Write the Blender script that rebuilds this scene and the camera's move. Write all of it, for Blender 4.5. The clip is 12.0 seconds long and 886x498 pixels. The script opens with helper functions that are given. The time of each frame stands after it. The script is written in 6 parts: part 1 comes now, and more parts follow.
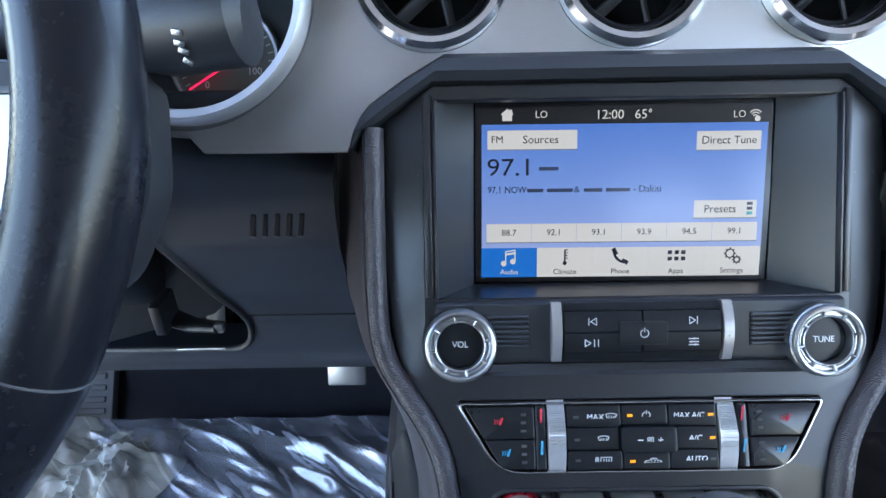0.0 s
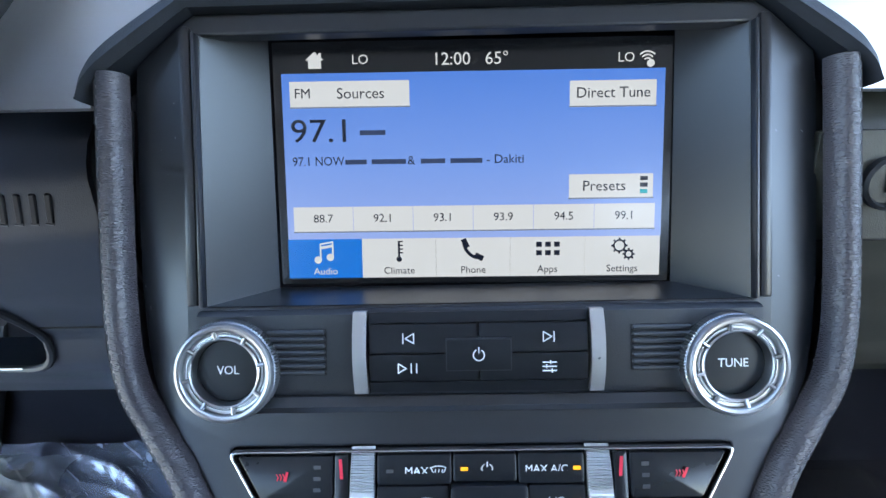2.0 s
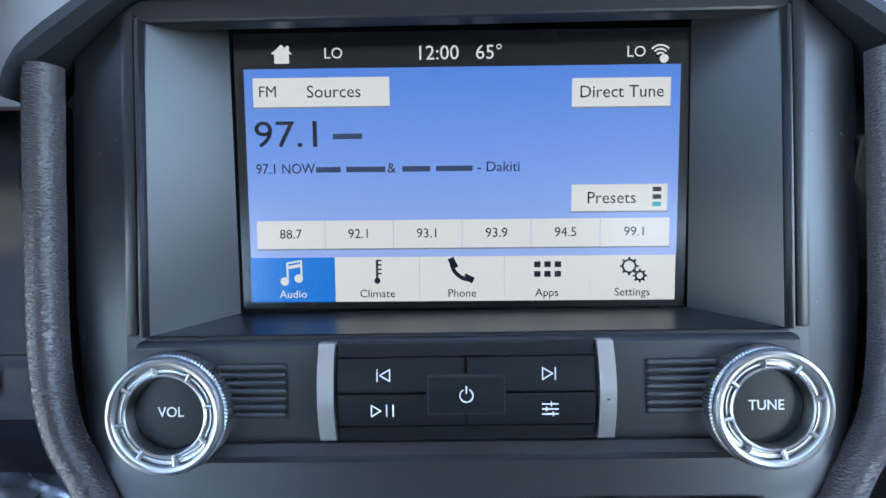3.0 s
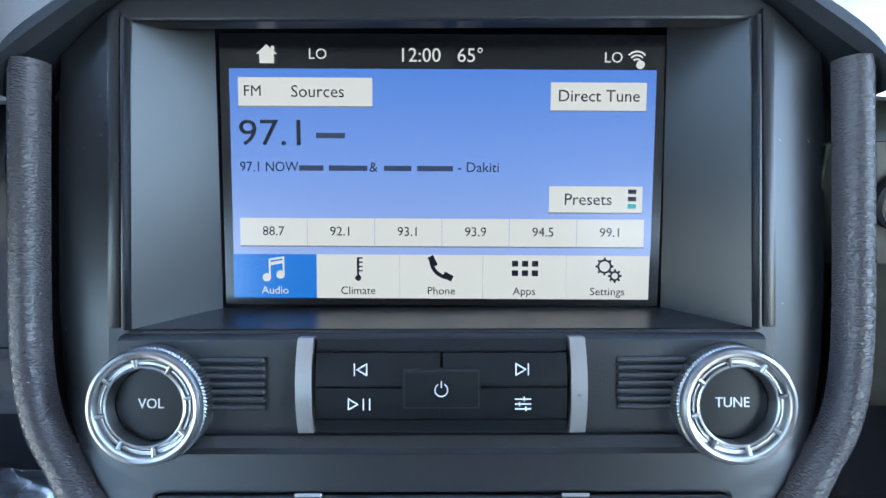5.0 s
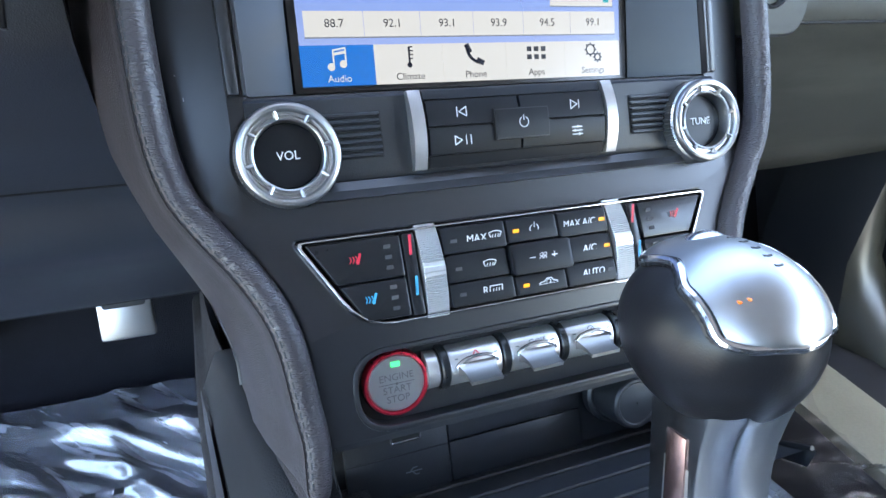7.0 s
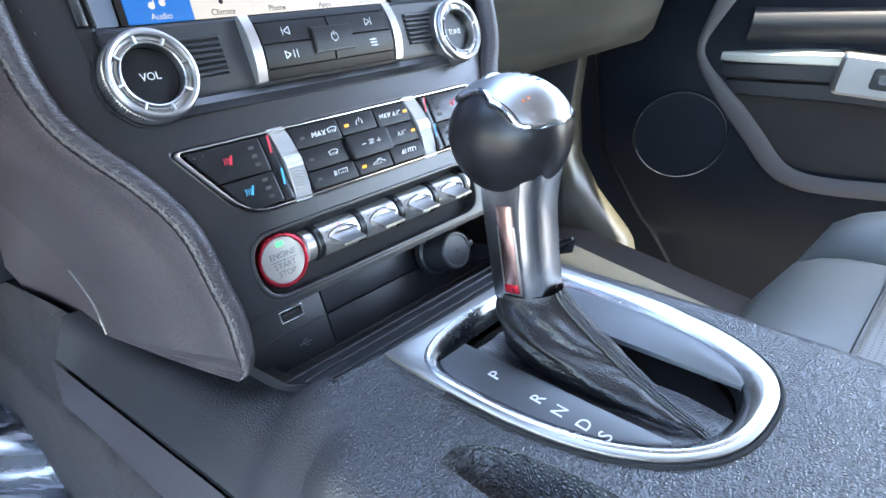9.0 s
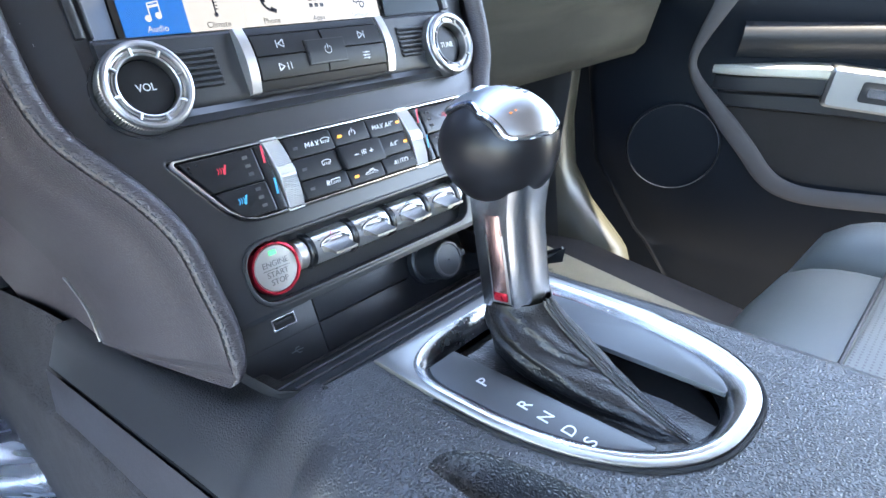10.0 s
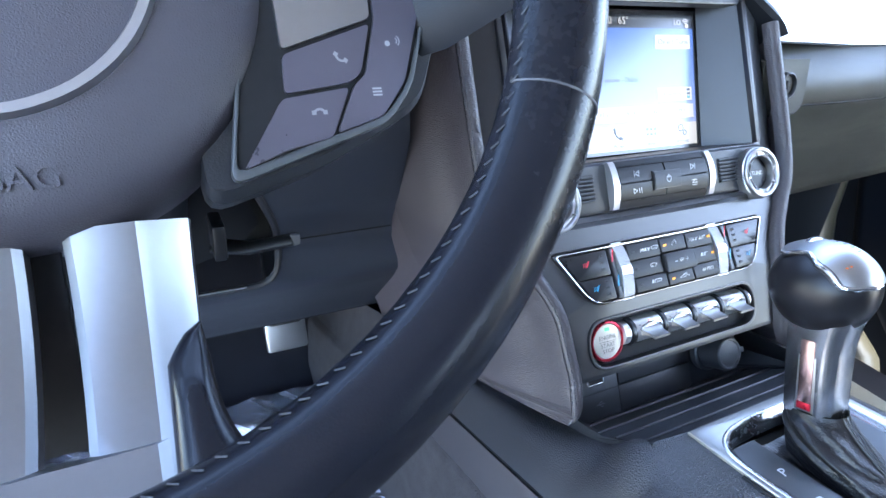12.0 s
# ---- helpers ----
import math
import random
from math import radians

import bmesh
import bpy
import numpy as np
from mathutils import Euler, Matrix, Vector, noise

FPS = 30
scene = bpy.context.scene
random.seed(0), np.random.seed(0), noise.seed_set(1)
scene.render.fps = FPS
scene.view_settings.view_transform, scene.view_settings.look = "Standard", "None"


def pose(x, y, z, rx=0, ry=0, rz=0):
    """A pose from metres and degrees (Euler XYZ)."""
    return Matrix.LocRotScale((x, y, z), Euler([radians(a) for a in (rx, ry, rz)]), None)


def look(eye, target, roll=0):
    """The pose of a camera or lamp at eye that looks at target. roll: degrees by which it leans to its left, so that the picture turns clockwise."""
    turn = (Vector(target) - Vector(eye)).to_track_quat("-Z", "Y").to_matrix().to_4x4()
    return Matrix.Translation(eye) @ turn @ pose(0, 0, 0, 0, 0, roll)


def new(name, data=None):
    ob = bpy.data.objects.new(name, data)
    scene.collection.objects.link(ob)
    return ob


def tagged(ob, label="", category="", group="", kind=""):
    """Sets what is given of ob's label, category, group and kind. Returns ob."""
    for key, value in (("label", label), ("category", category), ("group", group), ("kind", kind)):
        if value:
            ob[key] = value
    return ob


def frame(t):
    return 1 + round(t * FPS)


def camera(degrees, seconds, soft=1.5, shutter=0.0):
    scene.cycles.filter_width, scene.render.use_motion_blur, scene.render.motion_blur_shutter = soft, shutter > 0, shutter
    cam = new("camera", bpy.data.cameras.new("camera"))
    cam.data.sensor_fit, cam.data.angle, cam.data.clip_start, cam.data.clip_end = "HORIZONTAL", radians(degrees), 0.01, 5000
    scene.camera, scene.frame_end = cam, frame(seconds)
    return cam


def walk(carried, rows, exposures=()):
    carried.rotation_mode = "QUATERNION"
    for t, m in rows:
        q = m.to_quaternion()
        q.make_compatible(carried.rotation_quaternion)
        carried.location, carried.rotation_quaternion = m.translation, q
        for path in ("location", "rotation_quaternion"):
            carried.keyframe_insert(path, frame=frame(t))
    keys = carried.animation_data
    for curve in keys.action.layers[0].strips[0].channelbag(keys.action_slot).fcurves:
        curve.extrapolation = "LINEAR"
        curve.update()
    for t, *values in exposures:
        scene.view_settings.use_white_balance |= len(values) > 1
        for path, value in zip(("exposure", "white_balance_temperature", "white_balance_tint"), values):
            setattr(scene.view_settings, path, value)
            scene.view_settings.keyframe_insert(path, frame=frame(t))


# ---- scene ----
cam = camera(74.0, 12.0)
PATH = [
    (0, (-0.109, -0.014, 0.951), (-0.123, 1.721, -0.043), -1.2),
    (0.5, (-0.061, 0.011, 0.924), (-0.092, 1.746, -0.069), -1.7),
    (1, (-0.033, 0.03, 0.91), (-0.068, 1.765, -0.084), -1.8),
    (1.5, (-0.016, 0.043, 0.901), (-0.054, 1.783, -0.084), -1.9),
    (2, (-0.009, 0.062, 0.896), (-0.047, 1.812, -0.072), -1.7),
    (2.5, (-0.01, 0.084, 0.885), (-0.044, 1.849, -0.055), -1.6),
    (3, (-0.004, 0.093, 0.88), (-0.035, 1.871, -0.035), -1.4),
    (5, (0.001, 0.088, 0.881), (-0.002, 1.869, -0.029), -0.2),
    (5.5, (-0.007, 0.08, 0.879), (0.061, 1.853, -0.043), 0.5),
    (6, (-0.043, 0.055, 0.875), (0.162, 1.803, -0.075), 1.4),
    (6.5, (-0.084, 0.032, 0.849), (0.313, 1.728, -0.134), 2.3),
    (7, (-0.126, 0.024, 0.829), (0.525, 1.612, -0.197), 3.5),
    (7.5, (-0.171, 0.017, 0.819), (0.779, 1.421, -0.242), 4.1),
    (7.7, (-0.178, 0.01, 0.817), (0.851, 1.341, -0.264), 4.4),
    (9.3, (-0.213, -0.031, 0.816), (1.102, 1.082, -0.2), 4.3),
    (9.5, (-0.212, -0.032, 0.817), (1.107, 1.083, -0.192), 4.3),
    (10, (-0.212, -0.033, 0.818), (1.105, 1.097, -0.178), 4.5),
    (10.5, (-0.216, -0.035, 0.814), (1.066, 1.154, -0.157), 4.4),
    (11, (-0.245, -0.038, 0.835), (0.955, 1.236, -0.133), 4.5),
    (11.5, (-0.296, -0.037, 0.858), (0.761, 1.372, -0.09), 4.3),
    (12, (-0.338, -0.035, 0.887), (0.518, 1.518, -0.036), 4.3),
]
EXPO = 3.75  # stops; the clip's camera opens up a little as it turns to the darker side
walk(cam, [(t, look(eye, target, roll)) for t, eye, target, roll in PATH], [(t, EXPO + e, k, g) for t, e, k, g in ((0, 0.05, 6550, 8), (0.5, 0.32, 6400, 7), (1.5, 0.3, 6400, 6), (3, 0.23, 6400, 5), (5, 0.28, 6450, 2), (6, 0.36, 6550, 4), (7.5, 0.50, 6880, 8), (9.5, 0.72, 7080, 9), (11, 0.74, 6820, 10), (12, 0.53, 6500, 11))])

# ---- light ----
SUN_EL, SUN_AZ = 60.0, 150.0  # degrees; azimuth clockwise from straight ahead
world = bpy.data.worlds.new("sky")
scene.world = world
world.use_nodes = True
wn, wl = world.node_tree.nodes, world.node_tree.links
sky = wn.new("ShaderNodeTexSky")
sky.sky_type, sky.sun_disc = "NISHITA", False
sky.sun_elevation, sky.sun_rotation = radians(SUN_EL), radians(SUN_AZ)
wn["Background"].inputs["Strength"].default_value = 0.15
wl.new(sky.outputs["Color"], wn["Background"].inputs["Color"])
sun = new("sun", bpy.data.lights.new("sun", "SUN"))
sun.data.energy, sun.data.angle, sun.data.color = 3.0, radians(0.5), (1.0, 0.94, 0.85)
_az, _el = radians(SUN_AZ), radians(SUN_EL)
sun.matrix_world = look((math.sin(_az) * math.cos(_el) * 30, math.cos(_az) * math.cos(_el) * 30, math.sin(_el) * 30), (0, 0, 0.6))

# ---- materials ----
GLOW = 0.90 * 2 ** -EXPO  # how the screen and small lamps compare with daylight


def mat(name, col, rough=0.5, metal=0.0, spec=0.5, bump=0.0, scale=600.0, kind="noise", vary=0.12, vscale=9.0, rvary=0.08, coat=0.0, emit=None, strength=0.0, fade=None, axis="X"):
    m = bpy.data.materials.new(name)
    m.use_nodes = True
    n, l = m.node_tree.nodes, m.node_tree.links
    b = n["Principled BSDF"]
    b.inputs["Roughness"].default_value, b.inputs["Metallic"].default_value = rough, metal
    b.inputs["Specular IOR Level"].default_value, b.inputs["Coat Weight"].default_value = spec, coat
    b.inputs["Coat Roughness"].default_value = 0.14
    co = n.new("ShaderNodeTexCoord")
    if vary > 0:
        # blotches of a hand's width over a finer grain
        big, fine, mix, ramp = n.new("ShaderNodeTexNoise"), n.new("ShaderNodeTexNoise"), n.new("ShaderNodeMath"), n.new("ShaderNodeMix")
        big.inputs["Scale"].default_value, fine.inputs["Scale"].default_value = vscale, vscale * 40
        big.inputs["Detail"].default_value = 6
        l.new(co.outputs["Object"], big.inputs["Vector"])
        l.new(co.outputs["Object"], fine.inputs["Vector"])
        mix.operation = "MULTIPLY_ADD"
        mix.inputs[1].default_value = 0.3
        l.new(fine.outputs["Fac"], mix.inputs[0])
        l.new(big.outputs["Fac"], mix.inputs[2])
        ramp.data_type = "RGBA"
        ramp.inputs["A"].default_value = (*[c * (1 - vary) for c in col], 1)
        ramp.inputs["B"].default_value = (*[min(1, c * (1 + vary)) for c in col], 1)
        l.new(mix.outputs[0], ramp.inputs["Factor"])
        l.new(ramp.outputs["Result"], b.inputs["Base Color"])
        rr = n.new("ShaderNodeMapRange")
        rr.inputs["From Min"].default_value, rr.inputs["From Max"].default_value = 0.3, 0.9
        rr.inputs["To Min"].default_value, rr.inputs["To Max"].default_value = max(0.02, rough - rvary), min(1, rough + rvary)
        l.new(mix.outputs[0], rr.inputs["Value"])
        l.new(rr.outputs["Result"], b.inputs["Roughness"])
    else:
        b.inputs["Base Color"].default_value = (*col, 1)
    if bump > 0:
        bp = n.new("ShaderNodeBump")
        bp.inputs["Strength"].default_value, bp.inputs["Distance"].default_value = 1.0, bump
        if kind in ("leather", "gathered"):
            t = n.new("ShaderNodeTexVoronoi")
            t.feature = "DISTANCE_TO_EDGE"
            warp, add = n.new("ShaderNodeTexNoise"), n.new("ShaderNodeVectorMath")
            warp.inputs["Scale"].default_value = scale * 0.7
            l.new(co.outputs["Object"], warp.inputs["Vector"])
            add.operation = "MULTIPLY_ADD"
            add.inputs[1].default_value = (0.4 / scale,) * 3
            l.new(warp.outputs["Color"], add.inputs[0])
            l.new(co.outputs["Object"], add.inputs[2])
            if kind == "gathered":
                # leather drawn together along a seam: short wrinkles across it
                draw = n.new("ShaderNodeMapping")
                draw.inputs["Scale"].default_value = (0.45, 0.6, 1.25)
                l.new(add.outputs[0], draw.inputs["Vector"])
                l.new(draw.outputs["Vector"], t.inputs["Vector"])
            else:
                l.new(add.outputs[0], t.inputs["Vector"])
            groove = n.new("ShaderNodeMapRange")
            groove.interpolation_type = "SMOOTHSTEP"
            groove.inputs["From Max"].default_value = 0.42
            l.new(t.outputs["Distance"], groove.inputs["Value"])
            out = groove.outputs["Result"]
        elif kind == "brushed":
            mp = n.new("ShaderNodeMapping")
            mp.inputs["Scale"].default_value = (0.03, 1, 1)
            l.new(co.outputs["Object"], mp.inputs["Vector"])
            t = n.new("ShaderNodeTexNoise")
            l.new(mp.outputs["Vector"], t.inputs["Vector"])
            out = t.outputs["Fac"]
        else:
            t = n.new("ShaderNodeTexNoise")
            t.inputs["Detail"].default_value = 3
            l.new(co.outputs["Object"], t.inputs["Vector"])
            out = t.outputs["Fac"]
        t.inputs["Scale"].default_value = scale
        if fade:
            # the moulded grain dies out between two places
            sx, mr = n.new("ShaderNodeSeparateXYZ"), n.new("ShaderNodeMapRange")
            l.new(co.outputs["Object"], sx.inputs[0])
            mr.inputs["From Min"].default_value, mr.inputs["From Max"].default_value = fade
            l.new(sx.outputs[axis], mr.inputs["Value"])
            l.new(mr.outputs["Result"], bp.inputs["Strength"])
        l.new(out, bp.inputs["Height"])
        l.new(bp.outputs["Normal"], b.inputs["Normal"])
    if emit:
        b.inputs["Emission Color"].default_value, b.inputs["Emission Strength"].default_value = (*emit, 1), strength
    return m


PLATE = mat("satin charcoal panel", (0.0135, 0.0145, 0.0175), 0.33, 0.0, 0.62, 0.00003, 2200, rvary=0.03)
PLASTIC = mat("dark grained plastic", (0.017, 0.0185, 0.022), 0.42, 0.0, 0.45, 0.00010, 1300)
SOFT = mat("soft dark dash skin", (0.014, 0.016, 0.020), 0.44, 0.0, 0.4, 0.00005, 900, "leather")
LEATHER = mat("black grained leather", (0.027, 0.028, 0.031), 0.33, 0.0, 0.8, 0.00036, 620, "leather")
SIDESKIN = mat("half-grained console skin", (0.026, 0.026, 0.030), 0.34, 0.0, 0.8, 0.00036, 620, "leather", fade=(-0.134, -0.110))
ROLLSKIN = mat("pebbled bolster leather", (0.043, 0.037, 0.041), 0.37, 0.0, 0.62, 0.00021, 740, "gathered", fade=(0.378, 0.338), axis="Y")
PADSKIN = mat("padded vinyl skin", (0.054, 0.045, 0.050), 0.36, 0.0, 0.65, 0.00006, 850, "leather")
ETCH = mat("grey etched print", (0.11, 0.11, 0.12), 0.5)
BOOT = mat("supple black leather", (0.007, 0.007, 0.008), 0.34, 0.0, 0.6, 0.00016, 560, "leather", vary=0.06, rvary=0.05)
DOORSKIN = mat("dull navy-black door plastic", (0.0042, 0.0070, 0.0120), 0.46, 0.0, 0.16, 0.00004, 900, "leather")
WHEELSKIN = mat("smooth wheel leather", (0.007, 0.008, 0.012), 0.25, 0.0, 0.30, 0.000010, 900, "leather", vary=0.06, rvary=0.03)
KNOBSKIN = mat("creased knob leather", (0.010, 0.010, 0.012), 0.32, 0.0, 0.35, 0.000015, 900, "leather", vary=0.1)
NECK = mat("satin polished neck metal", (0.38, 0.39, 0.41), 0.24, 1.0, vary=0.08, rvary=0.05)
HUBSKIN = mat("grained airbag vinyl", (0.060, 0.056, 0.068), 0.42, 0.0, 0.5, 0.00006, 1000, "leather")
SIDEPLAIN = mat("smooth lower console plastic", (0.030, 0.028, 0.033), 0.40, 0.0, 0.5, 0.00004, 1200)
BAR = mat("bright satin metal", (0.50, 0.50, 0.50), 0.30, 0.8, vary=0.06)
KNOBCAP = mat("smudged knob metal", (0.40, 0.405, 0.41), 0.36, 1.0, vary=0.14, rvary=0.10)
LEG = mat("satin spoke metal", (0.27, 0.27, 0.28), 0.38, 0.9, bump=0.00002, scale=2000, vary=0.14)
KNEE = mat("dull dark dash plastic", (0.020, 0.024, 0.034), 0.45, 0.0, 0.5, 0.00004, 900, "leather")
BEZEL = mat("satin console metal", (0.315, 0.31, 0.30), 0.36, 1.0, bump=0.00002, scale=1800, vary=0.1)
ALU = mat("matt aluminium", (0.46, 0.465, 0.47), 0.33, 1.0, bump=0.00002, scale=2500, vary=0.07)
GLOSS = mat("gloss black plastic", (0.010, 0.011, 0.013), 0.27, 0.0, 0.4, 0, vary=0.05, rvary=0.02)
BUTTON = mat("matt black button", (0.006, 0.007, 0.009), 0.38, 0.0, 0.3, 0.00002, 3000)
# near-black for gaps, seams and print, and painted as the shade in recesses
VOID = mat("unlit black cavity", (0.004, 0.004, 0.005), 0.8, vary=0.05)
POLISH = mat("polished satin metal", (0.60, 0.61, 0.63), 0.24, 1.0, vary=0.05, rvary=0.05)
CHROME = mat("polished chrome", (0.72, 0.73, 0.75), 0.15, 1.0, vary=0.05, rvary=0.04)
SATIN = mat("satin silver metal", (0.37, 0.375, 0.38), 0.40, 1.0, bump=0.00003, scale=1500, vary=0.08)
BRUSHED = mat("brushed silver dash trim", (0.52, 0.52, 0.53), 0.46, 1.0, bump=0.00005, scale=900, kind="brushed", vary=0.06)
STITCH = mat("dark leather stitching", (0.048, 0.050, 0.056), 0.5, bump=0.0001, scale=3000)
PEDAL = mat("brushed pedal metal", (0.42, 0.425, 0.43), 0.36, 1.0, bump=0.00004, scale=900, kind="brushed")
ROSE_SHEEN = mat("metal with painted rose reflection", (0.60, 0.40, 0.37), 0.24, 1.0, vary=0.05)
RED = mat("red anodised ring", (0.42, 0.015, 0.035), 0.28, 0.7, vary=0.08)
PRINT = mat("white printed legend", (0.62, 0.64, 0.66), 0.5, vary=0.03, emit=(0.8, 0.85, 0.9), strength=0.10 * GLOW)
PRINTRED = mat("red printed legend", (0.65, 0.03, 0.06), 0.5, vary=0.03)
PRINTBLUE = mat("blue printed legend", (0.05, 0.36, 0.60), 0.5, vary=0.03)
ENGRAVE = mat("engraved grey legend", (0.16, 0.17, 0.18), 0.5, 0.5, vary=0.03)
THREAD = mat("grey stitching thread", (0.095, 0.097, 0.105), 0.7, bump=0.0001, scale=3000)
AMBER = mat("amber indicator", (0.4, 0.16, 0.0), 0.4, vary=0, emit=(1.0, 0.38, 0.015), strength=1.3 * GLOW)
ORANGE = mat("orange lamp", (0.4, 0.1, 0.0), 0.4, vary=0, emit=(1.0, 0.20, 0.02), strength=0.85 * GLOW)
BARREL = mat("satin barrel metal", (0.58, 0.58, 0.58), 0.33, 0.85, vary=0.08)
THUMB = mat("satin knurled metal", (0.56, 0.565, 0.57), 0.36, 0.85, vary=0.06)
GREEN = mat("green indicator", (0.0, 0.4, 0.1), 0.4, vary=0, emit=(0.1, 1.0, 0.3), strength=1.2 * GLOW)
NEEDLE = mat("red gauge needle", (0.5, 0.0, 0.03), 0.4, vary=0, emit=(1.0, 0.02, 0.12), strength=1.2 * GLOW)
CARPET = mat("dark loop carpet", (0.011, 0.011, 0.014), 0.95, 0.0, 0.1, 0.0009, 900, vary=0.4, vscale=30)
FELT = mat("grey felted tunnel carpet", (0.036, 0.034, 0.037), 0.95, 0.0, 0.1, 0.0016, 500, vary=0.5, vscale=60)
GREYPLATE = mat("grey gate plate", (0.075, 0.08, 0.085), 0.38, 0.2, bump=0.00003, scale=2000)
SEAT = mat("smooth seat leather", (0.108, 0.116, 0.111), 0.38, 0.0, 0.6, 0.00010, 700, "leather")
HEADLINE = mat("light headliner cloth", (0.42, 0.42, 0.44), 0.9, bump=0.0003, scale=900)
TRIMGREY = mat("dark cabin trim", (0.05, 0.05, 0.055), 0.7, bump=0.0002, scale=700)


def film_mat(name="clear plastic wrap", milky=(0.76, 0.76, 0.86), least=0.22, most=0.72, ior=2.5):
    """Thin creased clear wrap: nearly all see-through, with sharp glints, some painted as milky streaks."""
    m = bpy.data.materials.new(name)
    m.use_nodes = True
    n, l = m.node_tree.nodes, m.node_tree.links
    n.remove(n["Principled BSDF"])
    clear, gloss, milk = n.new("ShaderNodeBsdfTransparent"), n.new("ShaderNodeBsdfGlossy"), n.new("ShaderNodeBsdfDiffuse")
    clear.inputs["Color"].default_value = (0.90, 0.91, 0.93, 1)
    gloss.inputs["Roughness"].default_value = 0.07
    milk.inputs["Color"].default_value = (*milky, 1)
    fr, mix, mix2 = n.new("ShaderNodeFresnel"), n.new("ShaderNodeMixShader"), n.new("ShaderNodeMixShader")
    fr.inputs["IOR"].default_value = ior
    co, nz, bp = n.new("ShaderNodeTexCoord"), n.new("ShaderNodeTexNoise"), n.new("ShaderNodeBump")
    nz.inputs["Scale"].default_value, nz.inputs["Detail"].default_value = 45, 4
    bp.inputs["Distance"].default_value = 0.0020
    l.new(co.outputs["Object"], nz.inputs["Vector"])
    l.new(nz.outputs["Fac"], bp.inputs["Height"])
    for s in (gloss, fr):
        l.new(bp.outputs["Normal"], s.inputs["Normal"])
    # milky streaks: whitened creases, with brightness of glints painted into the colour
    crease_glint, glint_whiten = n.new("ShaderNodeTexNoise"), n.new("ShaderNodeMapRange")
    mp = n.new("ShaderNodeMapping")
    mp.vector_type = "TEXTURE"
    mp.inputs["Rotation"].default_value, mp.inputs["Scale"].default_value = (0, 0, 0.85), (1 / 70, 1 / 10, 1 / 10)
    crease_glint.inputs["Scale"].default_value, crease_glint.inputs["Detail"].default_value = 1.0, 4
    crease_glint.inputs["Distortion"].default_value = 0.8
    glint_whiten.inputs["From Min"].default_value, glint_whiten.inputs["From Max"].default_value = 0.54, 0.74
    glint_whiten.inputs["To Min"].default_value, glint_whiten.inputs["To Max"].default_value = least, most
    l.new(co.outputs["Object"], mp.inputs["Vector"])
    l.new(mp.outputs["Vector"], crease_glint.inputs["Vector"])
    l.new(crease_glint.outputs["Fac"], glint_whiten.inputs["Value"])
    l.new(glint_whiten.outputs["Result"], mix2.inputs[0])
    l.new(clear.outputs[0], mix2.inputs[1])
    l.new(milk.outputs[0], mix2.inputs[2])
    l.new(fr.outputs[0], mix.inputs[0])
    l.new(mix2.outputs[0], mix.inputs[1])
    l.new(gloss.outputs[0], mix.inputs[2])
    l.new(mix.outputs[0], n["Material Output"].inputs["Surface"])
    return m


def perforate(m, dark, pitch, hole, ahead):
    """Rows of small dark holes over a leather, as far forward as ahead."""
    n, l = m.node_tree.nodes, m.node_tree.links
    b = n["Principled BSDF"]
    was = b.inputs["Base Color"].links[0].from_socket
    co, v, st, mix = n.new("ShaderNodeTexCoord"), n.new("ShaderNodeTexVoronoi"), n.new("ShaderNodeMath"), n.new("ShaderNodeMix")
    v.voronoi_dimensions = "2D"
    v.inputs["Scale"].default_value, v.inputs["Randomness"].default_value = 1 / pitch, 0.0
    l.new(co.outputs["Object"], v.inputs["Vector"])
    st.operation = "LESS_THAN"
    st.inputs[1].default_value = hole
    l.new(v.outputs["Distance"], st.inputs[0])
    mix.data_type = "RGBA"
    sep, lim, both = n.new("ShaderNodeSeparateXYZ"), n.new("ShaderNodeMath"), n.new("ShaderNodeMath")
    l.new(co.outputs["Object"], sep.inputs[0])
    lim.operation, both.operation = "LESS_THAN", "MULTIPLY"
    lim.inputs[1].default_value = ahead
    l.new(sep.outputs["Y"], lim.inputs[0])
    l.new(st.outputs[0], both.inputs[0])
    l.new(lim.outputs[0], both.inputs[1])
    l.new(both.outputs[0], mix.inputs["Factor"])
    l.new(was, mix.inputs["A"])
    mix.inputs["B"].default_value = (*dark, 1)
    l.new(mix.outputs["Result"], b.inputs["Base Color"])
    return m


SEATPERF = perforate(mat("perforated seat leather panel", (0.122, 0.130, 0.122), 0.42, 0.0, 0.6, 0.00008, 700, "leather"), (0.028, 0.029, 0.028), 0.0050, 0.21, -0.035)
WRAP = film_mat()


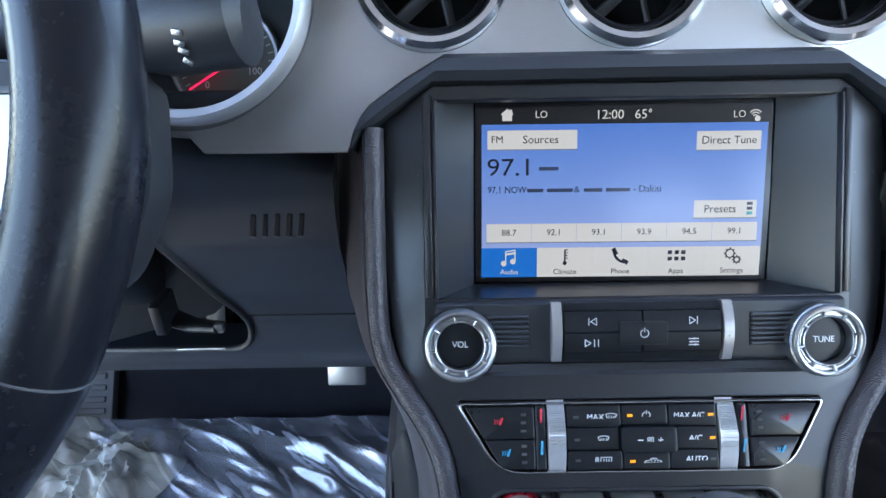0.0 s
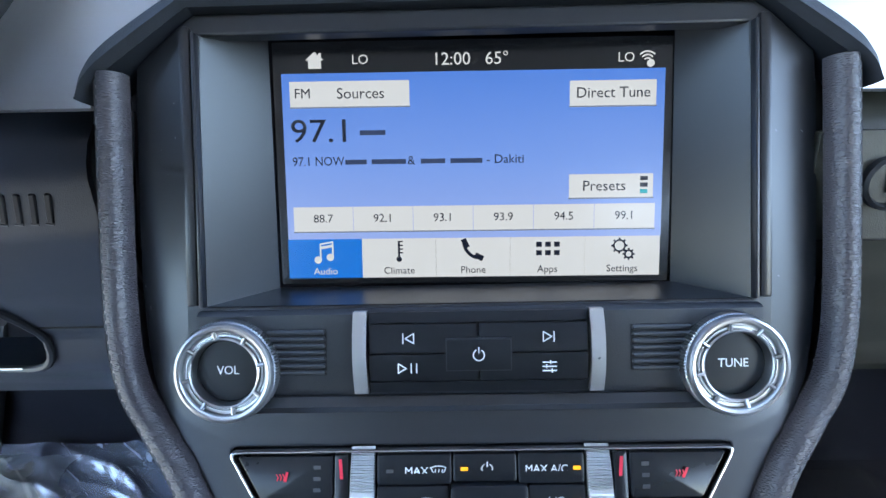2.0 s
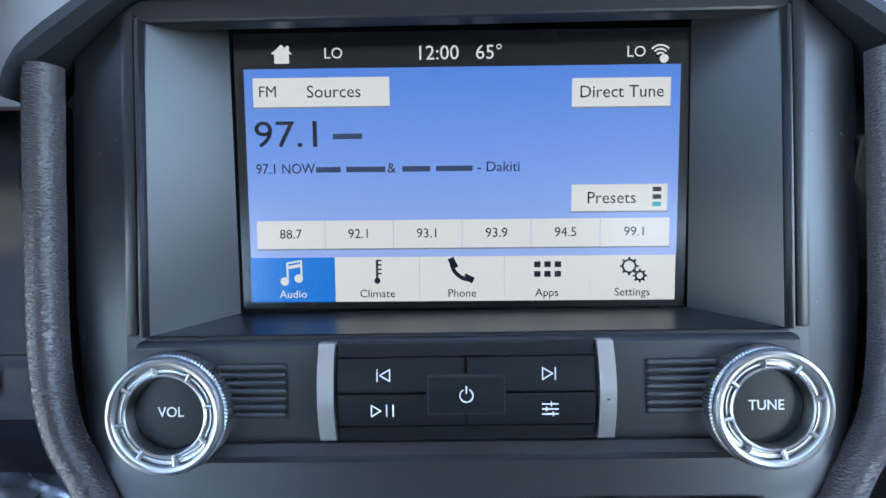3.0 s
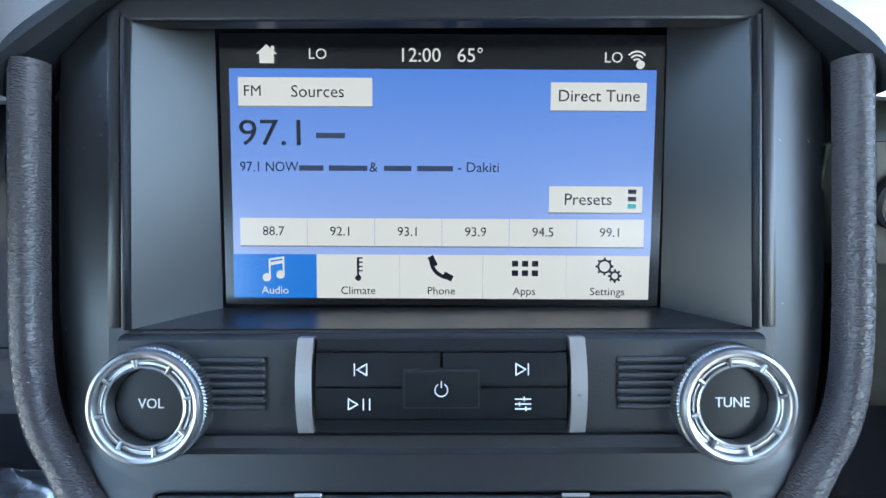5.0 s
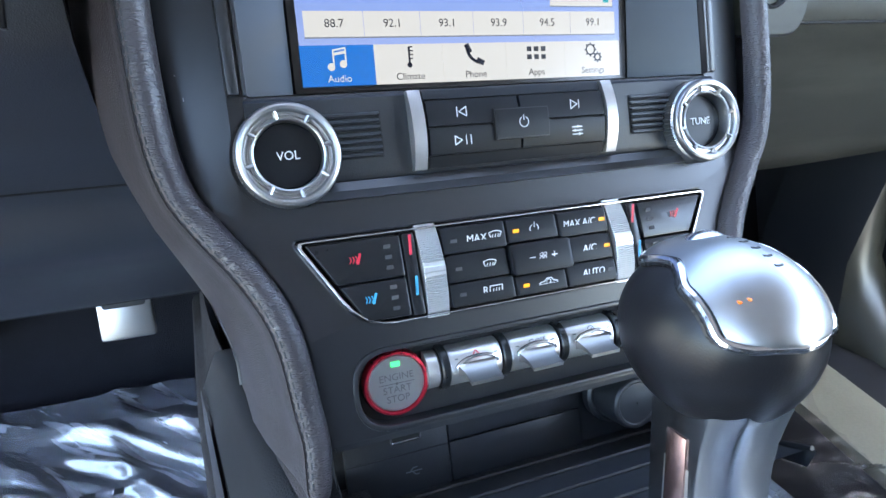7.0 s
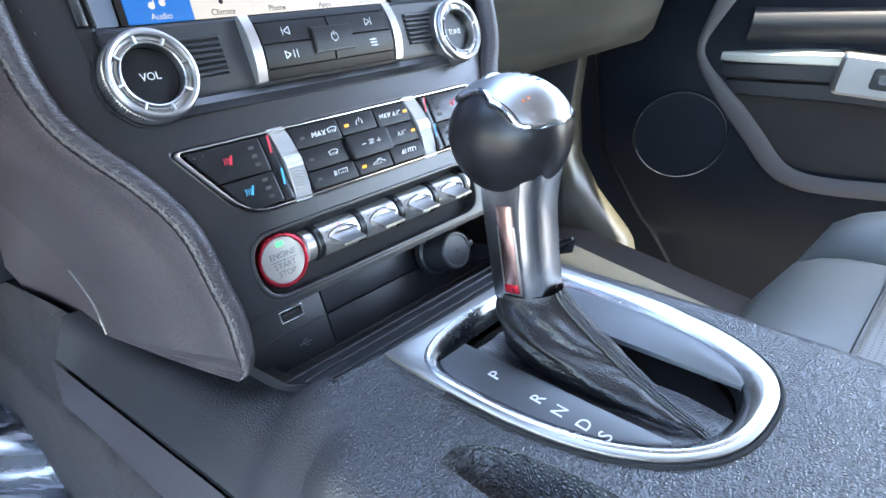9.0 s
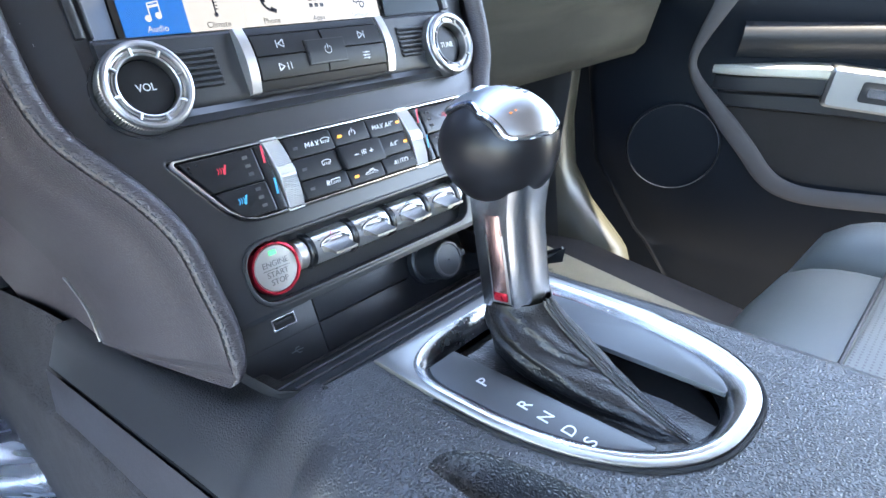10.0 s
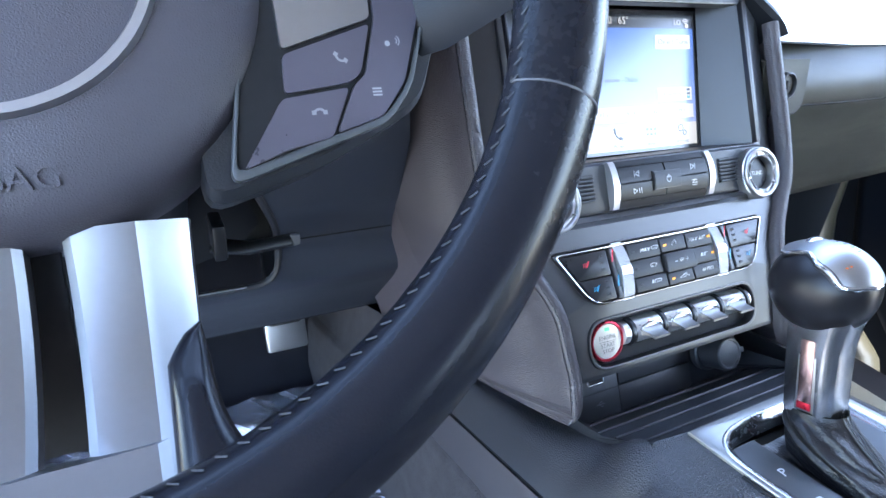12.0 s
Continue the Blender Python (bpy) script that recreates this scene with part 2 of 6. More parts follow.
def streaked(m, pale):
    """Long soft pale streaks over a skin: wipe marks, with its sheen painted into the colour."""
    n, l = m.node_tree.nodes, m.node_tree.links
    b = n["Principled BSDF"]
    was = b.inputs["Base Color"].links[0].from_socket
    co, mp, nz, mr, mix = n.new("ShaderNodeTexCoord"), n.new("ShaderNodeMapping"), n.new("ShaderNodeTexNoise"), n.new("ShaderNodeMapRange"), n.new("ShaderNodeMix")
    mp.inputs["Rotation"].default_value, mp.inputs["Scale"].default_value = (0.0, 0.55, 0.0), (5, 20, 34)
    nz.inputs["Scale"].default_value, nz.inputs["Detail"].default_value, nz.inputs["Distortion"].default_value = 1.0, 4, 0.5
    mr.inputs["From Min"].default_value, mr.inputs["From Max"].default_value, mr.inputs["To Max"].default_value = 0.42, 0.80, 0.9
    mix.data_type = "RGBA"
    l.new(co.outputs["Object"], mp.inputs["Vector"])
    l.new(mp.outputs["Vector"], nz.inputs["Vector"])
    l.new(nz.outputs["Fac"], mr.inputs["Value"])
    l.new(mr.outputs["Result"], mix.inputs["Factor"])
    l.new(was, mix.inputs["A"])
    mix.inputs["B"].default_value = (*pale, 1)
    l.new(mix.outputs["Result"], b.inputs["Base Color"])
    return m


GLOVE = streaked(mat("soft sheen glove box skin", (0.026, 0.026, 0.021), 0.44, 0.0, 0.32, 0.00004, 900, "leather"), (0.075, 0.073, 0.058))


def lit(name, col, strength=1.0):
    """A lit patch behind the screen's glass."""
    m = mat(name, tuple(c * 0.04 for c in col), 0.20, 0.0, 0.6, vary=0, coat=0.25, emit=col, strength=0.79 * GLOW * strength)
    return m


# ---- builders ----
SM = pose(0, 0, 0.95, -27)  # the centre stack leans back: x across, y into the dash, z up its face
I4 = Matrix.Identity(4)


def thing(name, label, category, group="", m=I4, kind=""):
    ob = new(name)
    ob.matrix_world = m
    ob.empty_display_size = 0.02
    return tagged(ob, label, category, group, kind)


def part(name, bm, material, parent=None, label="", m=None, smooth=35, sheet=False):
    bmesh.ops.recalc_face_normals(bm, faces=bm.faces[:])
    if sheet and sum(f.normal.z for f in bm.faces) < 0:
        bmesh.ops.reverse_faces(bm, faces=bm.faces[:])
    for e in bm.edges:
        if len(e.link_faces) == 2:
            e.smooth = e.calc_face_angle(0) < radians(smooth)
    for f in bm.faces:
        f.smooth = True
    me = bpy.data.meshes.new(name)
    bm.to_mesh(me)
    bm.free()
    me.materials.append(material)
    ob = new(name, me)
    if m is not None:
        ob.matrix_basis = m
    if parent is not None:
        ob.parent = parent
    return tagged(ob, label)


def solo(name, bm, material, label, category, kind="", m=None, group="", smooth=35):
    return tagged(part(name, bm, material, None, label, m, smooth), label, category, group, kind)


def box(x0, x1, y0, y1, z0, z1, b=0.0008, seg=2):
    bm = bmesh.new()
    bmesh.ops.create_cube(bm, size=1)
    for v in bm.verts:
        v.co = Vector(((x0 + x1) / 2 + v.co.x * (x1 - x0), (y0 + y1) / 2 + v.co.y * (y1 - y0), (z0 + z1) / 2 + v.co.z * (z1 - z0)))
    if b:
        bmesh.ops.bevel(bm, geom=bm.edges[:], offset=b, segments=seg, profile=0.5, affect="EDGES")
    return bm


def fillet(pts, r, n=5):
    """Round the corners of a polygon."""
    out, k = [], len(pts)
    for i in range(k):
        p, a, c = Vector(pts[i]), Vector(pts[i - 1]), Vector(pts[(i + 1) % k])
        rr = r[i] if isinstance(r, (list, tuple)) else r
        da, dc = (a - p), (c - p)
        cut = min(rr, da.length * 0.48, dc.length * 0.48)
        s, e = p + da.normalized() * cut, p + dc.normalized() * cut
        for j in range(n + 1):
            t = j / n
            out.append(tuple((1 - t) ** 2 * s + 2 * t * (1 - t) * p + t * t * e))
    return out


def rect(x0, x1, z0, z1):
    return [(x0, z0), (x1, z0), (x1, z1), (x0, z1)]


def circle(cx, cz, r, n=32):
    return [(cx + r * math.cos(2 * math.pi * i / n), cz + r * math.sin(2 * math.pi * i / n)) for i in range(n)]


def plate(outer, holes, y0, y1, b=0.0):
    """A plate in the x-z plane with holes, its face at y0 (towards the viewer) and its back at y1."""
    bm = bmesh.new()
    for loop in (outer, *holes):
        vs = [bm.verts.new((x, y0, z)) for x, z in loop]
        for i in range(len(vs)):
            bm.edges.new((vs[i - 1], vs[i]))
    bmesh.ops.triangle_fill(bm, use_beauty=True, use_dissolve=False, edges=bm.edges[:])
    rim = [e for e in bm.edges if len(e.link_faces) == 1]
    ex = bmesh.ops.extrude_face_region(bm, geom=bm.faces[:], use_keep_orig=True)
    for v in ex["geom"]:
        if isinstance(v, bmesh.types.BMVert):
            v.co.y = y1
    if b:
        bmesh.ops.bevel(bm, geom=rim, offset=b, segments=2, profile=0.5, affect="EDGES")
    return bm


def loft(rings, close=True, cap=True):
    bm = bmesh.new()
    rows = [[bm.verts.new(p) for p in r] for r in rings]
    n = len(rows[0])
    for a, c in zip(rows, rows[1:]):
        for i in range(n if close else n - 1):
            j = (i + 1) % n
            bm.faces.new((a[i], a[j], c[j], c[i]))
    if cap and close:
        bm.faces.new(rows[0][::-1])
        bm.faces.new(rows[-1])
    return bm


def lathe(profile, n=48, m=I4, knurl=None, cap=False):
    """Revolve (radius, height) about z; knurl=(first ring, last ring, depth) cuts fine ribs."""
    rings = []
    for k, (r, h) in enumerate(profile):
        ring = []
        for i in range(n):
            rr = r - (knurl[2] if knurl and knurl[0] <= k <= knurl[1] and i % 2 else 0)
            a = 2 * math.pi * i / n
            ring.append(m @ Vector((rr * math.cos(a), rr * math.sin(a), h)))
        rings.append(ring)
    return loft(rings, True, cap)


def sweep(path, sec, closed=False, up=(0, 0, 1)):
    """Sweep a closed section of (side, up) offsets along a path."""
    P = [Vector(p) for p in path]
    rings, n = [], len(P)
    for i, p in enumerate(P):
        a, c = P[i - 1] if (i or closed) else p, P[(i + 1) % n] if (i < n - 1 or closed) else p
        t = (c - a).normalized()
        if up is None:  # carry the last frame along
            s = (s - t * s.dot(t)).normalized() if i else t.orthogonal().normalized()
        else:
            s = t.cross(Vector(up))
            s = s.normalized() if s.length > 1e-6 else Vector((1, 0, 0))
        u = s.cross(t)
        w = sec(i / (n - 1)) if callable(sec) else sec
        rings.append([p + s * x + u * y for x, y in w])
    if closed:
        rings.append(rings[0])
        bm = loft(rings, True, False)
        bmesh.ops.remove_doubles(bm, verts=bm.verts[:], dist=1e-7)
        return bm
    return loft(rings)


def ring(r, n=10):
    return [(r * math.cos(2 * math.pi * i / n), r * math.sin(2 * math.pi * i / n)) for i in range(n)]


def join(*bms):
    out = bmesh.new()
    for b in bms:
        me = bpy.data.meshes.new("tmp")
        b.to_mesh(me)
        b.free()
        out.from_mesh(me)
        bpy.data.meshes.remove(me)
    return out


def moved(bm, m):
    bm.transform(m)
    return bm


def bend(bm):
    """The lower face of the stack runs out towards the cabin."""
    for v in bm.verts:
        v.co.y -= 0.010 * min(1, max(0, (-0.095 - v.co.z) / 0.055))
    return bm


FACE = pose(0, 0, 0, 90)  # turns a drawing in x-y to face the viewer of the stack


def words(body, size, material, parent, m, name="lettering", align="CENTER", depth=0.00012, wide=1.0):
    cu = bpy.data.curves.new("tmp_text", "FONT")
    cu.body, cu.size, cu.align_x, cu.align_y, cu.extrude = body, size, align, "CENTER", depth
    cu.resolution_u = 3
    tmp = bpy.data.objects.new("tmp_text", cu)
    scene.collection.objects.link(tmp)
    me = bpy.data.meshes.new_from_object(tmp.evaluated_get(bpy.context.evaluated_depsgraph_get()))
    bpy.data.objects.remove(tmp)
    bpy.data.curves.remove(cu)
    me.materials.clear()
    me.materials.append(material)
    ob = new(name, me)
    ob.matrix_basis = m @ Matrix.Diagonal((wide, 1, 1, 1))
    ob.parent = parent
    return ob


def flat(poly, h, m=I4):
    """A thin raised shape drawn in x-y, its top at height h."""
    bm = plate(poly, [], 0.0, h)
    bm.transform(m @ Matrix(((1, 0, 0, 0), (0, 0, 1, 0), (0, 1, 0, 0), (0, 0, 0, 1))))
    return bm


def line(pts, w, h=0.00012, m=I4):
    """A thin printed stroke through points in x-y."""
    bm = bmesh.new()
    for a, c in zip(pts, pts[1:]):
        a, c = Vector(a), Vector(c)
        d = (c - a)
        if d.length < 1e-9:
            continue
        s = Vector((-d.y, d.x)).normalized() * w / 2
        e = d.normalized() * w * 0.3
        q = [a - e + s, a - e - s, c + e - s, c + e + s]
        bm.faces.new([bm.verts.new((p.x, p.y, h)) for p in q])
    bm.transform(m)
    return bm


def arc(cx, cy, r, a0, a1, n=14):
    return [(cx + r * math.cos(radians(a0 + (a1 - a0) * i / n)), cy + r * math.sin(radians(a0 + (a1 - a0) * i / n))) for i in range(n + 1)]

# ---- centre stack: face, bolsters, hood ----
HALF = [(0.144, 0.052), (0.1445, 0.0), (0.144, -0.055), (0.140, -0.082), (0.131, -0.099), (0.119, -0.117), (0.110, -0.135), (0.1055, -0.152), (0.103, -0.175), (0.101, -0.198)]
center_stack = thing("center_stack", "dark satin centre stack with a curved outline between leather bolsters", "dashboard console", m=SM)


def smooth_path(pts, n=6):
    """Catmull-Rom through points."""
    P = [Vector(p) for p in pts]
    P = [2 * P[0] - P[1]] + P + [2 * P[-1] - P[-2]]
    out = []
    for i in range(1, len(P) - 2):
        for j in range(n):
            t = j / n
            a, b, c, d = P[i - 1], P[i], P[i + 1], P[i + 2]
            out.append(0.5 * (2 * b + (c - a) * t + (2 * a - 5 * b + 4 * c - d) * t * t + (3 * b - a - 3 * c + d) * t ** 3))
    out.append(P[-2])
    return out


half = smooth_path(HALF, 4)
outline = [(p.x, p.y) for p in half] + [(-p.x, p.y) for p in reversed(half)] + [(-0.116, 0.0715), (0.116, 0.0715)]
CLIM = fillet([(-0.1055, -0.1105), (-0.082, -0.1495), (0.082, -0.1495), (0.1055, -0.1105)], [0.004, 0.014, 0.014, 0.004])
POCKET = fillet(rect(-0.0875, 0.079, -0.1935, -0.161), 0.0155, 8)
RECESS = [(-0.1145, -0.051), (0.1145, -0.051), (0.1135, 0.0625), (-0.1135, 0.0625)]
face = plate(outline, [CLIM, POCKET, RECESS], 0.326, 0.334, 0.0012)
for s in (-1, 1):
    for off in (0.1225, 0.133):
        bmesh.ops.bisect_plane(face, geom=face.verts[:] + face.edges[:] + face.faces[:], plane_co=(s * off, 0, 0), plane_no=(1, 0, 0))
for h in (-0.072, -0.105):
    bmesh.ops.bisect_plane(face, geom=face.verts[:] + face.edges[:] + face.faces[:], plane_co=(0, 0, h), plane_no=(0, 0, 1))
for v in face.verts:
    # the sides turn away a little beyond the recess
    v.co.y += 0.27 * max(0, abs(v.co.x) - 0.1225) * min(1, max(0, (v.co.z + 0.105) / 0.03))
part("faceplate", bend(face), PLATE, center_stack, smooth=9)
# raised rim round the screen recess and the light chamfer at its sides
for s in (-1, 1):
    part("recess_flange", join(box(s * 0.1195 - 0.0025, s * 0.1195 + 0.0025, 0.3235, 0.3275, -0.0505, 0.066, 0.0012), box(s * 0.1152 - 0.0008, s * 0.1152 + 0.0008, 0.3222, 0.3275, -0.051, 0.063, 0.0004)), PLATE, center_stack)
    # side cheek of the recess runs in to the glass
    part("recess_cheek", loft([[(s * 0.1142, 0.3262, -0.051), (s * 0.1142, 0.3262, 0.0625)], [(s * 0.0925, 0.3585, -0.0465), (s * 0.0915, 0.3475, 0.068)]], False, False), PLATE, center_stack)
part("recess_sill", loft([[(-0.1145, 0.326, -0.051), (0.1145, 0.326, -0.051)], [(-0.0925, 0.3587, -0.0465), (0.0925, 0.3587, -0.0465)]], False, False), PLATE, center_stack)
part("recess_top", loft([[(-0.1135, 0.326, 0.0625), (0.1135, 0.326, 0.0625)], [(-0.0915, 0.3475, 0.068), (0.0915, 0.3475, 0.068)]], False, False), GLOSS, center_stack)

# hood that arches over the screen
inner = [(-0.1612, 0.0350), (-0.1570, 0.0425), (-0.1465, 0.0505), (-0.1165, 0.0722)]
outer = [(-0.1632, 0.0370), (-0.1600, 0.0490), (-0.1490, 0.0625), (-0.109, 0.0885)]
inner, outer = [[tuple(p) for p in smooth_path(q, 6)] for q in (inner, outer)]
inner, outer = [q + [(-x, z) for x, z in reversed(q)] for q in (inner, outer)]
hood_rings = []
for (xi, zi), (xo, zo) in zip(inner, outer):
    hood_rings.append([(xi, 0.330, zi), (xi, 0.320, zi), (xi * 0.7 + xo * 0.3, 0.3165, zi * 0.7 + zo * 0.3), (xo * 0.75 + xi * 0.25, 0.3185, zo * 0.75 + zi * 0.25), (xo, 0.325, zo), (xo * 1.01, 0.350, zo + 0.004), (xi, 0.350, zi)])
part("hood", loft(hood_rings), SOFT, center_stack, "dark soft-touch arched hood")

# padded bolsters on both sides: a stitched roll in front, then the skin runs back into the dash
ROLL = [(0.000, 0.3275), (0.0005, 0.3225), (0.0030, 0.3188), (0.0065, 0.3176), (0.0100, 0.3181), (0.0118, 0.3192), (0.0128, 0.3210), (0.0137, 0.3206), (0.0152, 0.3238), (0.0165, 0.330), (0.0170, 0.340)]
low = HALF[:-1] + [(0.1012, -0.191), (0.1020, -0.205), (0.1045, -0.2160), (0.1095, -0.2220), (0.1150, -0.2232)]
bol = smooth_path([(0.1442, 0.047)] + low[1:], 7)
for s in (-1, 1):
    rolls, pads, seam = [], [], []
    for i, p in enumerate(bol):
        a, c = bol[max(0, i - 1)], bol[min(len(bol) - 1, i + 1)]
        t = (c - a).normalized()
        n = Vector((-t.y, t.x))
        dy = -0.010 * min(1, max(0, (-0.095 - p.y) / 0.055))
        end = i / (len(bol) - 1)
        thin = max(0.0, 1 - max(0, (end - 0.72) / 0.28) ** 2.2)
        rolls.append([(s * (p.x + n.x * o * 0.85 * thin), 0.330 + (y - 0.330) * (0.35 + 0.65 * thin) + dy, p.y + n.y * o * 0.85 * thin) for o, y in ROLL])
        # the padded skin behind the roll runs back to the dash and draws in below
        k = min(1, max(0, (-0.02 - p.y) / 0.19))
        bx, bz = p.x + n.x * 0.0142 * thin, p.y + n.y * 0.0142 * thin
        tx, tz = 0.184 - 0.049 * k * k * (3 - 2 * k), (p.y if p.y > -0.10 else -0.10 - (-0.10 - p.y) * 0.80)
        row = []
        for f in (0.0, 0.06, 0.14, 0.3, 0.5, 0.75, 1.0):
            puff = 0.006 * math.sin(math.pi * min(1, f * 1.1)) * (0.3 + 0.7 * k)
            row.append((s * (bx + (tx - bx) * f + puff * max(0, n.x)), 0.336 + dy * (1 - f) + (0.396 + 0.044 * k - 0.336) * f, bz + (tz - bz) * f + puff * min(0, n.y)))
        pads.append(row)
        q = Vector((s * (p.x + n.x * 0.0109 * thin), 0.3206 + dy, p.y + n.y * 0.0109 * thin))
        if thin > 0.9:
            seam.append((q, Vector((s * n.x, 0, n.y)), Vector((s * t.x, 0, t.y))))
    bolster = part("bolster", loft([r[:-1] + p[1:] for r, p in zip(rolls, pads)], False, False), ROLLSKIN, center_stack, "stitched grey-black bolster, pebbled in front", smooth=80)
    # panel behind the pad, with a pale edge between the two
    back = [r[-1] for r in pads]
    part("kick_trim", loft([[(x - s * 0.003, y + 0.001, z) for x, y, z in back], [(x + s * 0.006, y + 0.05, z + 0.004) for x, y, z in back], [(x + s * 0.014, y + 0.12, z + 0.006) for x, y, z in back]], False, False), PADSKIN, center_stack, smooth=60)
    part("pad_edge", sweep([(x + s * 0.0006, y, z) for x, y, z in back if -0.197 < z < -0.150], ring(0.0008, 6), up=(0, 1, 0)), ALU, center_stack, "thin pale pad edge")
    # two rows of stitches along the seam
    st, gap, run = bmesh.new(), 0.0042, 0.0
    for (q, n, t), (q2, n2, t2) in zip(seam, seam[1:]):
        L = (q2 - q).length
        run += L
        while run > gap:
            run -= gap
            for o, up in ((-0.0017, 0.0022), (-0.0002, 0.0004)):
                c = q2 - (q2 - q).normalized() * run + n * o - Vector((0, up, 0))
                d = (q2 - q).normalized() * 0.00145
                w = n * 0.00042
                f = [st.verts.new(v) for v in (c - d - w, c + d - w, c + d + w, c - d + w)]
                st.faces.new(f)
    tagged(part("stitching", st, STITCH, bolster), kind="stuff")

# flecks of dust on the face
rng = random.Random(5)
fleck = bmesh.new()
for _ in range(26):
    s = rng.choice((-1, 1))
    x, z, L, a = s * rng.uniform(0.117, 0.141), rng.uniform(-0.09, 0.045), rng.uniform(0.0001, 0.0007), rng.uniform(0, 3.1)
    dx, dz = math.cos(a) * L, math.sin(a) * L
    w = 0.00013
    q = [fleck.verts.new((x + u, 0.3256, z + v)) for u, v in ((-dx - w, -dz), (dx - w, dz), (dx + w, dz + w), (-dx + w, -dz + w))]
    fleck.faces.new(q)
tagged(part("dust", fleck, mat("pale dust", (0.22, 0.22, 0.22), 0.9, vary=0), center_stack), kind="stuff")

# ---- touchscreen ----
SCR = SM @ pose(0, 0.3583, -0.0425, 5, 0.45, 0)
touchscreen = thing("touchscreen", "lit touchscreen with a blue radio page and white tabs", "screen", m=SCR @ FACE)


def screen_blue():
    m = lit("blue radio page", (0.25, 0.42, 0.92), 1.0)
    n, l = m.node_tree.nodes, m.node_tree.links
    co, sep, ramp = n.new("ShaderNodeTexCoord"), n.new("ShaderNodeSeparateXYZ"), n.new("ShaderNodeValToRGB")
    l.new(co.outputs["Object"], sep.inputs[0])
    mr = n.new("ShaderNodeMapRange")
    mr.inputs["From Min"].default_value, mr.inputs["From Max"].default_value = 0.018, 0.095
    l.new(sep.outputs["Y"], mr.inputs["Value"])
    l.new(mr.outputs["Result"], ramp.inputs["Fac"])
    ramp.color_ramp.elements[0].color = (0.36, 0.47, 0.90, 1)
    ramp.color_ramp.elements[1].color = (0.085, 0.235, 0.78, 1)
    e = ramp.color_ramp.elements.new(0.45)
    e.color = (0.21, 0.36, 0.87, 1)
    l.new(ramp.outputs["Color"], n["Principled BSDF"].inputs["Emission Color"])
    return m


UIBLUE, UIWHITE, UITAB, UIBLACK = screen_blue(), lit("white key", (0.76, 0.76, 0.77)), lit("blue tab", (0.012, 0.19, 0.74)), lit("black bar", (0.004, 0.005, 0.007))
UIINK, UITEAL, UISHADE = lit("dark ink", (0.010, 0.014, 0.03)), lit("teal mark", (0.02, 0.42, 0.50)), lit("key shade", (0.22, 0.26, 0.36))
UISOFT = lit("soft ink", (0.035, 0.055, 0.13))
part("glass", flat(fillet(rect(-0.0912, 0.0912, -0.0030, 0.1085), 0.001), 0.0001), UIBLACK, touchscreen, "gloss black screen edge", pose(0, 0, -0.0002))
part("page", flat(rect(-0.0874, 0.0874, 0.0183, 0.0945), 0.0002), UIBLUE, touchscreen)
Z1, Z2 = 0.00040, 0.00060


def key(x0, x1, y0, y1, name="screen_key", mt=None):
    k = part(name, flat(rect(x0, x1, y0, y1), Z1), mt or UIWHITE, touchscreen)
    part("key_shadow", line([(x0, y0 - 0.0003), (x1, y0 - 0.0003)], 0.0007, 0.0003), UISHADE, k)
    return k


def ui(body, size, x, y, mt=None, align="CENTER", par=None, wide=1.0):
    return words(body, size, mt or UIINK, par or touchscreen, pose(x, y, Z2), "screen_text", align, 0.00002, wide)


k = key(-0.0838, -0.0288, 0.0795, 0.0909)
ui("FM", 0.0062, -0.0779, 0.0853, par=k)
ui("Sources", 0.0069, -0.0512, 0.0851, par=k)
k = key(0.0443, 0.0835, 0.0782, 0.0894)
ui("Direct Tune", 0.0068, 0.0640, 0.0838, par=k)
k = key(0.0445, 0.0832, 0.0364, 0.0472)
ui("Presets", 0.0068, 0.0606, 0.0416, par=k)
for i, mt in enumerate((UIINK, UIINK, UITEAL)):
    part("preset_bar", flat(rect(0.0772, 0.0806, 0.0441 - i * 0.0030, 0.0460 - i * 0.0030), Z2), mt, k)
ui("97.1", 0.0150, -0.0697, 0.0680, wide=1.14)
part("name_bar", flat(rect(-0.0520, -0.0402, 0.0664, 0.0686), Z2), UISOFT, touchscreen)
ui("97.1 NOW", 0.0058, -0.0838, 0.0545, align="LEFT", wide=0.90)
for x0, x1 in ((-0.0592, -0.0492), (-0.0469, -0.0310), (-0.0241, -0.0128), (-0.0104, 0.0044)):
    part("name_bar", flat(rect(x0, x1, 0.0531, 0.0553), Z2), UISOFT, touchscreen)
ui("&", 0.0058, -0.0285, 0.0545)
ui("- Dakiti", 0.0058, 0.0062, 0.0546, align="LEFT")
for i, s in enumerate(("88.7", "92.1", "93.1", "93.9", "94.5", "99.1")):
    x = -0.0704 + i * 0.02815
    k = key(x - 0.01395, x + 0.01395, 0.0220, 0.0335, "preset_key")
    ui(s, 0.0054, x, 0.0279, par=k)
